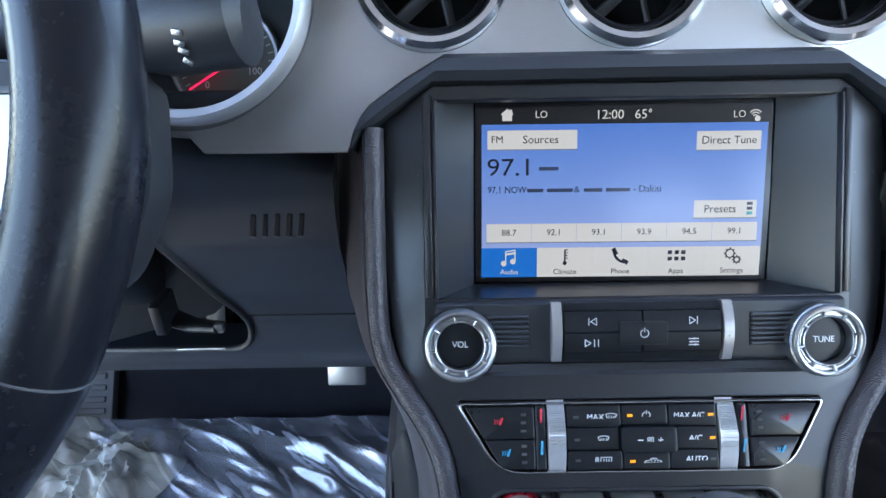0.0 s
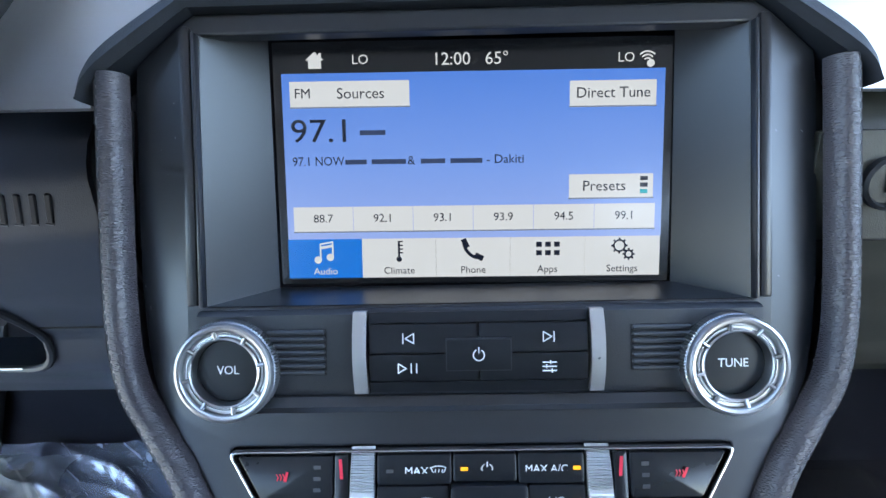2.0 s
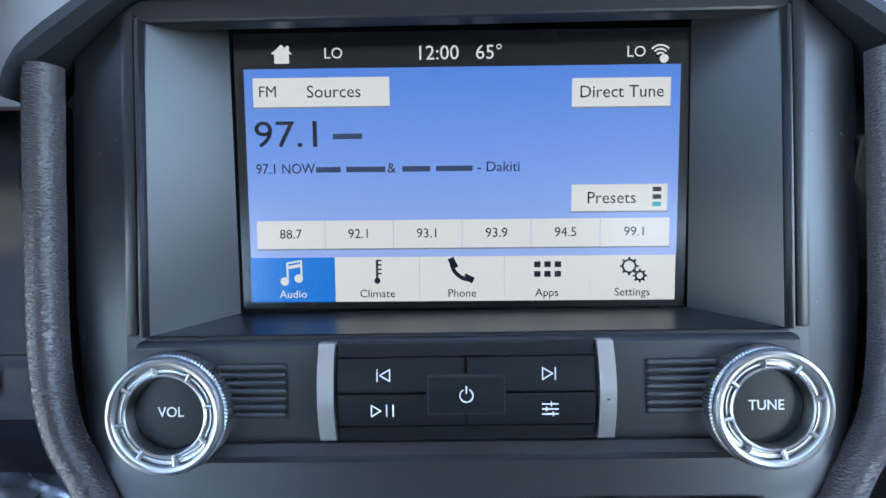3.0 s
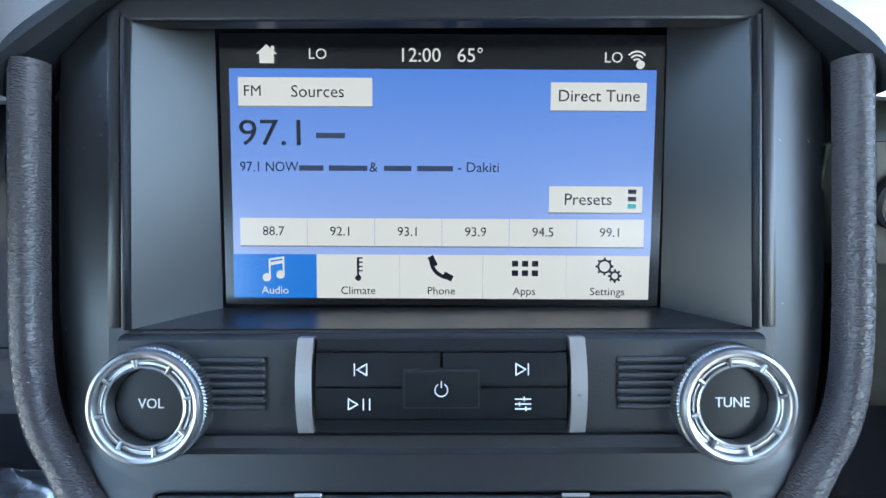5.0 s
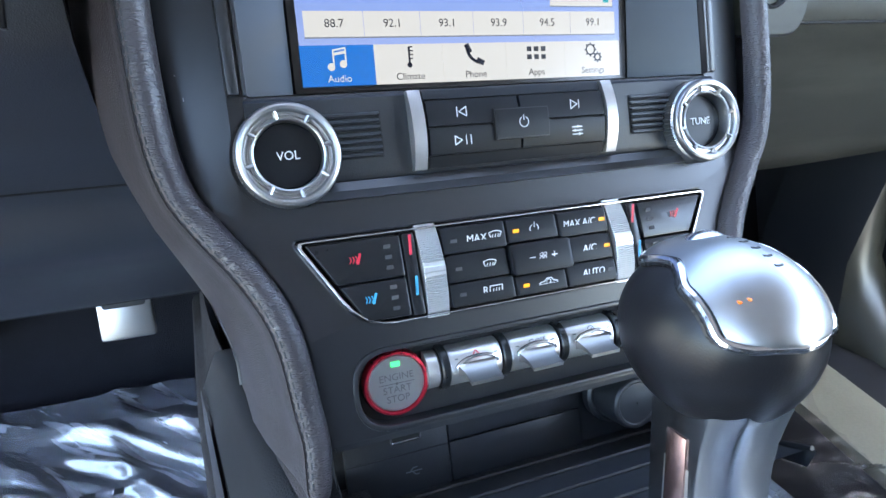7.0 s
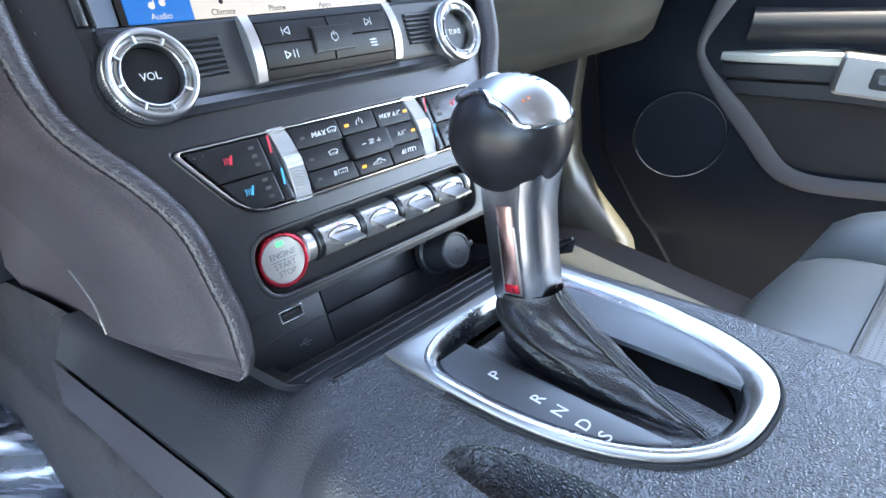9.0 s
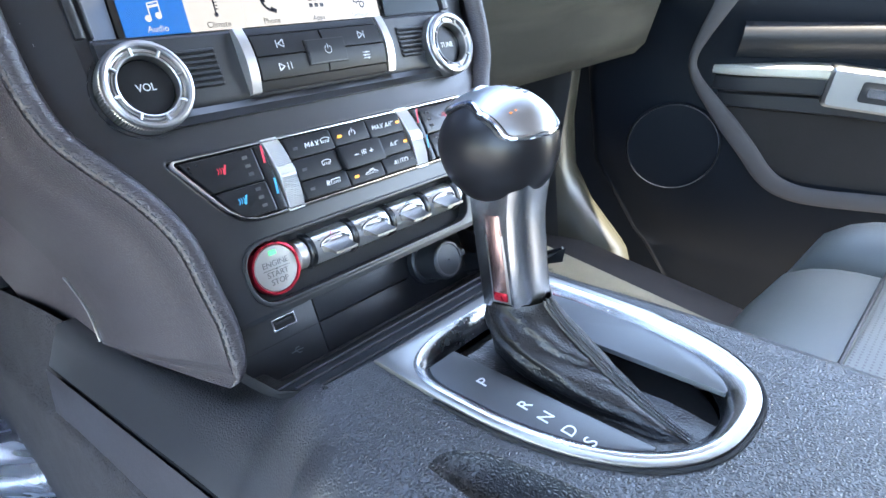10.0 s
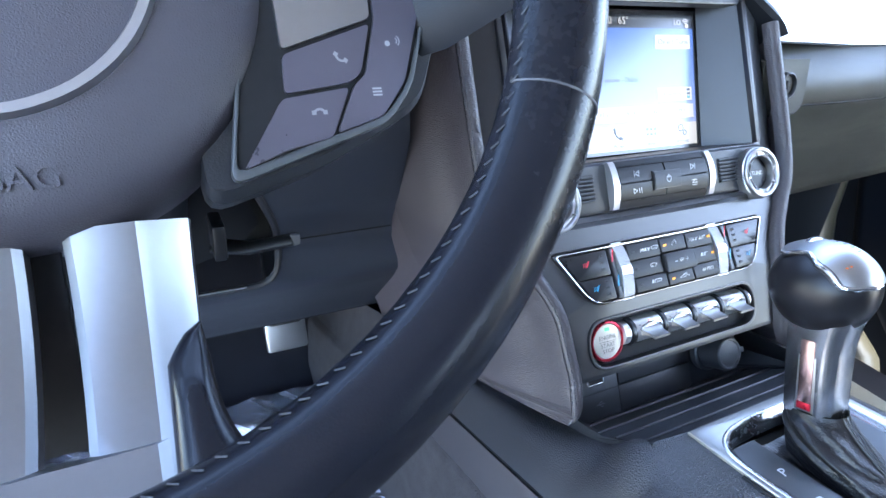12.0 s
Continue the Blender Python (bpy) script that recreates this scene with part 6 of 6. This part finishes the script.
def wrap_sheet(x0, x1, y0, y1, seed, turn_up=0.0, pleat=0.0085):
    """A creased clear sheet over a mat, with slanting folds and a flat far hem."""
    bm, nx, ny, grid = bmesh.new(), int((x1 - x0) * 420), int((y1 - y0) * 420), []
    for j in range(ny + 1):
        row = []
        for i in range(nx + 1):
            x, y = x0 + (x1 - x0) * i / nx, y0 + (y1 - y0) * j / ny
            c = noise.fractal(Vector((x * 9, y * 7, 0.3 + seed)), 0.9, 2.1, 3) * 0.012
            ridge = 1 - abs(noise.noise(Vector(((x * 0.6 + y) * 15, (x - 0.6 * y) * 5, 2.0 + seed)))) * 2.2
            h = 0.026 + c + 0.016 * max(0, ridge) ** 3 + 0.004 * max(0, 1 - 3 * abs(noise.noise(Vector(((x * 0.5 + y) * 34, (x - 0.5 * y) * 9, 5.0 + seed))))) ** 2
            # sharp slanting pleats in the far half
            w = (0.50 * x + 0.87 * y) * 38 + 1.1 * noise.noise(Vector((x * 7, y * 7, 3.0 + seed)))
            h += pleat * (1 - abs(2 * (w % 1) - 1)) ** 1.5 * max(0, noise.noise(Vector((x * 7 - y * 3, y * 9, 8.0 + seed))) + 0.35) * min(1, max(0, (y - y0 - 0.42) / 0.12))
            h += 0.02 * max(0, (y - y1 + 0.10) / 0.10) ** 1.3 + turn_up * max(0, (x0 + 0.08 - x) / 0.06)
            hem = min(1, max(0, (y1 - 0.005 - y) / 0.06))
            row.append(bm.verts.new((x, y, FLOOR + 0.030 + (h - 0.030) * (0.25 + 0.75 * hem))))
        grid.append(row)
    for j in range(ny):
        for i in range(nx):
            bm.faces.new((grid[j][i], grid[j][i + 1], grid[j + 1][i + 1], grid[j + 1][i]))
    return bm


part("plastic_wrap", wrap_sheet(-0.620, -0.170, -0.12, 0.56, 0.0, 0.030), WRAP, mat_ob, "creased clear plastic wrap", smooth=180, sheet=True)
for k in range(9):
    x = -0.46 + 0.026 * k
    part("print_bar", box(x, x + 0.016 - 0.004 * (k % 3), 0.408, 0.414 + 0.001 * (k % 2), FLOOR + 0.056, FLOOR + 0.0564, 0), VOID, mat_ob, "dark unreadable print")
far_mat = thing("floor_mat", "passenger floor mat under clear plastic wrap", "floor mat")
part("mat", box(0.185, 0.452, 0.02, 0.53, FLOOR + 0.002, FLOOR + 0.012, 0.004), CARPET, far_mat)
part("plastic_wrap", wrap_sheet(0.175, 0.450, 0.00, 0.54, 7.3, pleat=0.0), film_mat("thin clear wrap", (0.5, 0.5, 0.46), 0.02, 0.04, 1.3), far_mat, "creased clear plastic wrap", smooth=180, sheet=True)


def crumple(x0, x1, y0, y1, base, puff, seed):
    """A crumpled layer of clear film, thin at its edges and turned up towards the sill."""
    bm, rows = bmesh.new(), []
    for j in range(61):
        row = []
        for i in range(51):
            x, y = x0 + (x1 - x0) * i / 50, y0 + (y1 - y0) * j / 60
            e = min(1, 4 * min(i / 50, 1 - i / 50)) * min(1, 4 * min(j / 60, 1 - j / 60))
            cr = 1 - abs(noise.noise(Vector((x * 44 + 5 + seed, y * 26 + x * 20, 1.0)))) * 2.2
            h = 0.018 + 0.016 * noise.noise(Vector((x * 17, y * 15, 4 + seed))) + 0.015 * max(0, cr) ** 2
            h += 0.006 * max(0, 1 - 3 * abs(noise.noise(Vector((x * 80, y * 55, 9.0 + seed)))))
            edge = 0.010 * noise.noise(Vector((x * 40, y * 40, 2 + seed))) * (1 - e)
            row.append(bm.verts.new((x + 0.012 * noise.noise(Vector((x * 22, y * 22, 7))) + edge, y + edge, FLOOR + base + e * puff * h + 0.05 * max(0, (-0.56 - x) / 0.08))))
        rows.append(row)
    for j in range(60):
        for i in range(50):
            bm.faces.new((rows[j][i], rows[j][i + 1], rows[j + 1][i + 1], rows[j + 1][i]))
    return bm


bag_ob = thing("plastic_bag", "pale crumpled plastic film heaped on the floor mat", "plastic bag")
BAGFILM = film_mat("milky crumpled film", (0.90, 0.89, 0.78), 0.50, 0.98, 1.8)
part("lower_film", crumple(-0.640, -0.450, 0.330, 0.545, 0.032, 1.0, 0.0), BAGFILM, bag_ob, smooth=60, sheet=True)
part("upper_fold", crumple(-0.630, -0.490, 0.345, 0.470, 0.058, 0.9, 3.7), BAGFILM, bag_ob, "crinkled fold of the film", smooth=60, sheet=True)

accelerator = thing("accelerator_pedal", "silver accelerator pedal with a dark grip slot", "pedal", m=pose(-0.2280, 0.516, 0.491, 66))
part("pad", moved(box(-0.0225, 0.0225, -0.021, 0.024, 0, 0.008, 0.003), I4), PEDAL, accelerator)
part("grip", loft([[(x, y, z) for x, y in fillet(rect(-0.0175, 0.0175, 0.0085, 0.0155), 0.0034)] for z in (0.0070, 0.0092)]), PLASTIC, accelerator, "dark rounded grip slot")
part("arm", box(-0.012, 0.012, -0.02, 0.26, -0.02, -0.001, 0.003), PLASTIC, accelerator)
brake = thing("brake_pedal", "wide silver brake pedal with dark grip bars", "pedal", m=pose(-0.4200, 0.605, 0.453, 64))
part("pad", loft([[(x, y, z) for x, y in fillet([(-0.052 + t, -0.026), (0.050 - t, -0.026), (0.056 - t, 0.030), (-0.058 + t, 0.030)], 0.007)] for t, z in ((0, 0), (0, 0.006), (0.003, 0.009))]), PEDAL, brake)
for y in (-0.012, 0.010):
    part("grip", loft([[(x, q, z) for x, q in fillet(rect(-0.044, 0.044, y - 0.0065, y + 0.0065), 0.0055)] for z in (0.007, 0.0096)]), BUTTON, brake, "dark rounded grip slot")
    part("rib", box(-0.040, 0.038, y - 0.0014, y + 0.0014, 0.0090, 0.0106, 0.001), GREYPLATE, brake)
part("arm", box(-0.014, 0.014, 0.0, 0.30, -0.03, -0.001, 0.004), PLASTIC, brake)
foot_rest = thing("foot_rest", "dark ribbed rubber foot rest beside the pedals", "foot rest", m=pose(-0.599, 0.590, 0.391, 53))
part("plate", box(-0.033, 0.033, -0.070, 0.13, -0.01, 0.006, 0.004), TRIMGREY, foot_rest)
for i in range(11):
    part("rib", box(-0.024, 0.024, -0.062 + i * 0.0155, -0.0535 + i * 0.0155, 0.005, 0.0088, 0.003), TRIMGREY, foot_rest)

# ---- passenger side ----
glove = thing("glove_box", "dark glove box with a keyed lock", "glove box")
gp_sec = [(0.352, 0.845), (0.336, 0.826), (0.318, 0.818), (0.302, 0.806), (0.294, 0.790), (0.300, 0.765), (0.312, 0.740), (0.318, 0.700), (0.322, 0.675), (0.335, 0.658), (0.37, 0.645), (0.50, 0.64)]
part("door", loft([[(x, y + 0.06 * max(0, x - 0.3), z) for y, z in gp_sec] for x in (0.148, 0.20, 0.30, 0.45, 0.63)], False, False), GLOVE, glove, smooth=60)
lockm = pose(0.1745, 0.2995, 0.7945, 80)
part("lock_gap", flat(fillet(rect(-0.031, 0.0315, -0.0265, 0.022), [0.002, 0.016, 0.002, 0.002], 6), 0.0030, lockm), VOID, glove)
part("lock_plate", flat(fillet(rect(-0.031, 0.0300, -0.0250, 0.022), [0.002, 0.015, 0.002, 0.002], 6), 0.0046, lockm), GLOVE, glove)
lockm = lockm @ pose(0, 0, 0.0040)
part("lock_ring", moved(lathe([(0.0115, -0.002), (0.0115, 0.003), (0.0100, 0.0040), (0.0090, 0.0025), (0.0090, -0.001)], 36), lockm @ pose(0, 0, 0.001)), PLASTIC, glove)
part("key_slot", moved(box(-0.0009, 0.0009, -0.004, 0.004, 0.0, 0.0012, 0), lockm @ pose(0, 0, 0.0022)), VOID, glove)
part("lock_face", moved(lathe([(0.0088, -0.001), (0.0088, 0.0018), (0.0005, 0.0020)], 30), lockm), GLOVE, glove)
part("seam_line", sweep([(x, 0.2965 + 0.06 * max(0, x - 0.3) - 0.0004, 0.7755) for x in (0.15, 0.3, 0.63)], ring(0.0009, 6)), VOID, glove)

# the passenger door stands open: u runs back along it from the hinge, v is height, w stands off it into the cabin
DA = 22.0
DM = pose(0.69, 0.50, 0, 0, 0, DA - 90) @ Matrix(((1, 0, 0, 0), (0, 0, -1, 0), (0, 1, 0, 0), (0, 0, 0, 1)))
door = thing("passenger_door", "open dark door panel with silver strip and round speaker", "car door", m=DM)


def dsheet(name, rows, material, label="", smooth=50, close=False):
    """Rows of (u, v, w) across the door."""
    return part(name, loft([[(u, v, w) for u, v, w in r] for r in rows], close, close), material, door, label, smooth=smooth)


dprof = [(0.93, -0.03), (0.90, 0.0), (0.80, -0.005), (0.745, 0.004), (0.715, 0.006), (0.70, -0.004), (0.60, 0.0), (0.45, 0.0), (0.33, 0.0), (0.30, -0.02), (0.22, -0.03), (0.14, -0.045)]
def front(v):
    """Where the door's leading edge lies: it sweeps back towards the sill."""
    return 0.045 + 0.78 * max(0, 0.50 - v) + (0.35 * max(0, v - 0.60))


dsheet("panel", [[(front(v) - 0.012, v, w - 0.05) for v, w in dprof], [(front(v) - 0.004, v, w - 0.008) for v, w in dprof], [(front(v) + 0.008, v, w) for v, w in dprof]] + [[(max(u, front(v) + 0.02), v, w) for v, w in dprof] for u in (0.3, 0.7, 1.1, 1.35)], DOORSKIN)
dsheet("outer_skin", [[(u, v, -0.09) for v in (0.12, 0.50, 0.93)] for u in (-0.08, 0.4, 1.35)], DOORSKIN)
# raised upper ledge
dsheet("upper_ledge", [[(u, v + 0.12 * (u - 0.266), w) for v, w in ((0.708, -0.002), (0.705, 0.012), (0.697, 0.020), (0.682, 0.022), (0.668, 0.014), (0.655, 0.0))] for u in (0.256, 0.30, 0.45, 1.3)], SOFT)


def ledge(name, u0, v0, v1, out, material, label="", rise=0.022):
    rows = []
    for k in range(13):
        t = k / 12
        u = u0 + (1.25 - u0) * t ** 1.6
        o = out * min(1, (u - u0) / 0.12) ** 0.55 + 0.002
        up = rise * min(1, (u - u0) / 0.15)
        a, c = v0 + up, v1 + up * 1.3
        rows.append([(u, a, -0.004), (u, a, o - 0.004), (u, a + 0.003, o), (u, c - 0.003, o), (u, c, o - 0.004), (u, c, -0.004)])
    return part(name, loft(rows), material, door, label)


ledge("silver_strip", 0.230, 0.6255, 0.6385, 0.034, mat("pale silver door paint", (0.50, 0.51, 0.46), 0.35, 0.4, vary=0.06), "pale silver door strip", 0.020)
ledge("armrest", 0.236, 0.6020, 0.6245, 0.031, SOFT, "", 0.020)
ledge("armrest_base", 0.246, 0.5780, 0.6010, 0.026, PLATE, "", 0.016)
pull = part("door_pull", loft([[(u, v, w) for u, v in fillet(rect(0.382, 0.70, 0.608, 0.665), 0.008)] for w in (0.0, 0.040)] + [[(u, v, 0.044) for u, v in fillet(rect(0.386, 0.696, 0.612, 0.661), 0.007)]]), SATIN, door, "satin silver door pull")
part("pull_recess", loft([[(u, v, w) for u, v in fillet(rect(0.424, 0.66, 0.622, 0.651), 0.006)] for w in (0.043, 0.0448)]), PLATE, pull)
part("pull_lever", loft([[(u, v, w) for u, v in fillet(rect(0.432, 0.64, 0.631, 0.643), 0.004)] for w in (0.044, 0.050)]), CHROME, pull)
sm = Matrix.Translation((0.2015, 0.4985, 0.0))
part("speaker_grille", moved(lathe([(0.076, -0.002), (0.074, 0.004), (0.066, 0.0045), (0.001, 0.003)], 64), sm), DOORSKIN, door, "black round speaker grille")
part("speaker_ring", moved(lathe([(0.0705, 0.003), (0.0712, 0.0065), (0.0730, 0.0065), (0.0738, 0.003)], 72), sm), CHROME, door, "thin bright speaker ring")
contour = smooth_path([(0.240, 0.79, 0.004), (0.221, 0.732, 0.005), (0.205, 0.684, 0.006), (0.197, 0.645, 0.007), (0.210, 0.615, 0.008), (0.251, 0.574, 0.008), (0.308, 0.521, 0.008), (0.353, 0.478, 0.008), (0.393, 0.461, 0.008), (0.448, 0.460, 0.008), (0.546, 0.470, 0.008), (1.2, 0.535, 0.008)], 8)
# paler grey than the door: skylight on the upturned chamfer, put into its colour
part("contour_ridge", sweep(contour, lambda t: [(x * (0.0060 + 0.0085 * min(1, abs(t - 0.29) / 0.20) ** 1.5), y * 0.0045) for x, y in ring(1.0, 14)], up=(0, 0, 1)), TRIMGREY, door, "contour line painted paler for skylight")
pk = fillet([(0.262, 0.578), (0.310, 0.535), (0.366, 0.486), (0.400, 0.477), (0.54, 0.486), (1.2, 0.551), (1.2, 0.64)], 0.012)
# raised black slab drawn as the shade of a recess in the door
part("map_pocket_shade", loft([[(u, v, w) for u, v in pk] for w in (0.0012, 0.0030)]), VOID, door)
JAMB = mat("satin grey body panel", (0.020, 0.020, 0.014), 0.34, 0.0, 0.6, vary=0.25)
jr = []
for z, back, out in ((0.30, 0.17, 0.0), (0.345, 0.15, 0.0), (0.40, 0.075, 0.0), (0.46, 0.025, 0.0), (0.54, 0.006, 0.0), (0.66, 0.0, 0.0), (0.88, 0.0, 0.0)):
    jr.append([(0.592, 0.445 - back * 0.3, z), (0.606, 0.438 - back * 0.5, z), (0.630, 0.440 - back * 0.8, z), (0.655, 0.452 - back, z), (0.680, 0.475 - back, z), (0.705, 0.52 - back * 0.6, z)])
solo("door_jamb", loft(jr, False, False), JAMB, "pale sunlit door jamb", "trim", "structure", smooth=80)
solo("kick_panel", loft([[(0.560, y + 0.10, z), (0.578, y + 0.02, z), (0.590, y - 0.004, z), (0.600, y + 0.012, z)] for y, z in ((0.44, 0.86), (0.43, 0.60), (0.43, 0.46), (0.40, 0.34), (0.37, 0.30))], False, False), PLASTIC, "dark plastic kick panel by the door", "trim", "structure", smooth=70)
scuff = thing("scuff_plate", "scuff plate on the door sill, painted sun-pale", "sill plate")
# pale colour replaces the direct sun that the wide roof keeps off
part("plate", loft([[(x, y, z) for x, z in ((0.458, 0.334), (0.464, 0.344), (0.500, 0.348), (0.551, 0.348), (0.556, 0.336))] for y in (-0.9, 0.1, 0.43)], False, False), mat("sill metal painted sun-pale", (0.30, 0.30, 0.24), 0.32, 0.15, vary=0.35), scuff)
solo("sill_trim", loft([[(0.455, y, 0.328), (0.524, y, 0.335), (0.554, y, 0.338), (0.582, y, 0.350), (0.612, y, 0.350), (0.625, y, 0.340), (0.630, y, 0.20)] for y in (-0.9, 0.1, 0.45)], False, False), PLASTIC, "dark plastic door sill trim", "trim", "structure")

seat = thing("passenger_seat", "grey perforated leather passenger seat", "car seat")


def cushion(x0, x1, y0, y1, z0, z1, r, crown):
    """A stuffed cushion: plump in the middle and drawn in at its ends."""
    rings = []
    for k in range(25):
        t = k / 24
        y = y0 + (y1 - y0) * t
        e = (1 - abs(2 * t - 1) ** 5) ** 0.5
        sec = fillet(rect(x0, x1, z0, z1), r, 8)
        xm, zm = (x0 + x1) / 2, z0 + (z1 - z0) * 0.35
        rings.append([((x - xm) * (0.80 + 0.20 * e) + xm, y, zm + (z - zm) * (0.25 + 0.75 * e) + crown * e * max(0, (z - zm) / (z1 - zm)) * (1 - ((x - xm) / (x1 - x0) * 2) ** 2)) for x, z in sec])
    return loft(rings)


part("cushion", cushion(0.245, 0.555, -0.45, 0.075, 0.34, 0.505, 0.06, 0.020), SEATPERF, seat, "perforated grey leather cushion", smooth=60)
for x0, x1, top in ((0.180, 0.270, 0.512), (0.530, 0.625, 0.545)):
    part("side_bolster", cushion(x0, x1, -0.45, 0.062, 0.32, top, 0.045, 0.010), SEAT, seat, "smooth leather side bolster", smooth=60)
part("seat_seam", sweep([(x, -0.035, 0.5235 - 3.0 * (x - 0.40) ** 2 * 0.28) for x in (0.28, 0.34, 0.40, 0.46, 0.52)], ring(0.0022, 6)), BOOT, seat)
part("base", box(0.22, 0.52, -0.42, 0.02, FLOOR, 0.34, 0.01), TRIMGREY, seat)
part("backrest", moved(cushion(0.19, 0.55, -0.30, 0.30, -0.06, 0.06, 0.04, 0.02), pose(0, -0.58, 0.76, 102, 0, 0)), LEATHER, seat, smooth=60)

# ---- plain shell that closes the cabin; its windows are open to the sky ----
# out of view; reaches past the passenger side to cut the sun, pale for bounce
solo("roof", box(-0.72, 0.93, -1.35, 0.30, 1.34, 1.37, 0.01), HEADLINE, "unseen pale headliner widened to block sun", "ceiling", "structure")
# out of view; closed up to the roof to keep mirrored sky off the screen
solo("rear_wall", box(-0.72, 0.50, -1.40, -1.345, 0.24, 1.365, 0.01), TRIMGREY, "unseen dark rear closure", "wall", "structure")
solo("sill_driver", box(-0.76, -0.68, -0.60, 0.80, 0.10, 0.36, 0.02), TRIMGREY, "dark sill of the open driver doorway", "wall", "structure")
solo("rear_side", box(-0.74, -0.68, -1.36, -0.60, 0.22, 0.92, 0.01), TRIMGREY, "dark rear side trim", "wall", "structure")
solo("rear_wall_right", box(0.50, 0.74, -1.40, -1.36, 0.24, 0.98, 0.01), TRIMGREY, "unseen dark rear closure", "wall", "structure")
solo("front_side_left", box(-0.76, -0.69, 0.47, 0.80, 0.22, 0.95, 0.01), TRIMGREY, "dark cowl side by the driver", "wall", "structure")
solo("rear_side_right", box(0.68, 0.74, -1.36, -0.85, 0.22, 0.92, 0.01), TRIMGREY, "dark rear side trim", "wall", "structure")
solo("front_side_right", box(0.66, 0.74, 0.52, 0.80, 0.22, 0.92, 0.01), TRIMGREY, "dark cowl side", "wall", "structure")
solo("firewall", box(-0.74, 0.74, 0.80, 0.84, 0.22, 0.94, 0.01), TRIMGREY, "dark firewall", "wall", "structure")
solo("dash_top", loft([[(x, y, z) for y, z in ((0.345, 0.945), (0.375, 0.985), (0.45, 1.000), (0.80, 0.955), (0.80, 0.90), (0.45, 0.90))] for x in (-0.70, 0.70)]), SOFT, "dark soft dash top", "dashboard", "structure")
for s in (-1, 1):
    solo("pillar", sweep([(s * 0.70, 0.78, 0.92), (s * 0.665, 0.55, 1.12), (s * 0.60, 0.27, 1.35)], ring(0.035, 10)), TRIMGREY, "dark windscreen pillar", "pillar", "structure")
    solo("rear_pillar", sweep([(s * 0.70, -0.75, 0.90), (s * 0.62, -0.85, 1.36)], lambda t: [(x * 1, y * 2) for x, y in ring(0.035, 10)]), TRIMGREY, "dark side pillar", "pillar", "structure")
solo("ground", box(-60, 60, -60, 60, -0.10, 0.0, 0), mat("worn asphalt", (0.13, 0.13, 0.13), 0.9, bump=0.002, scale=60), "pale sunlit asphalt lot", "ground", "structure")
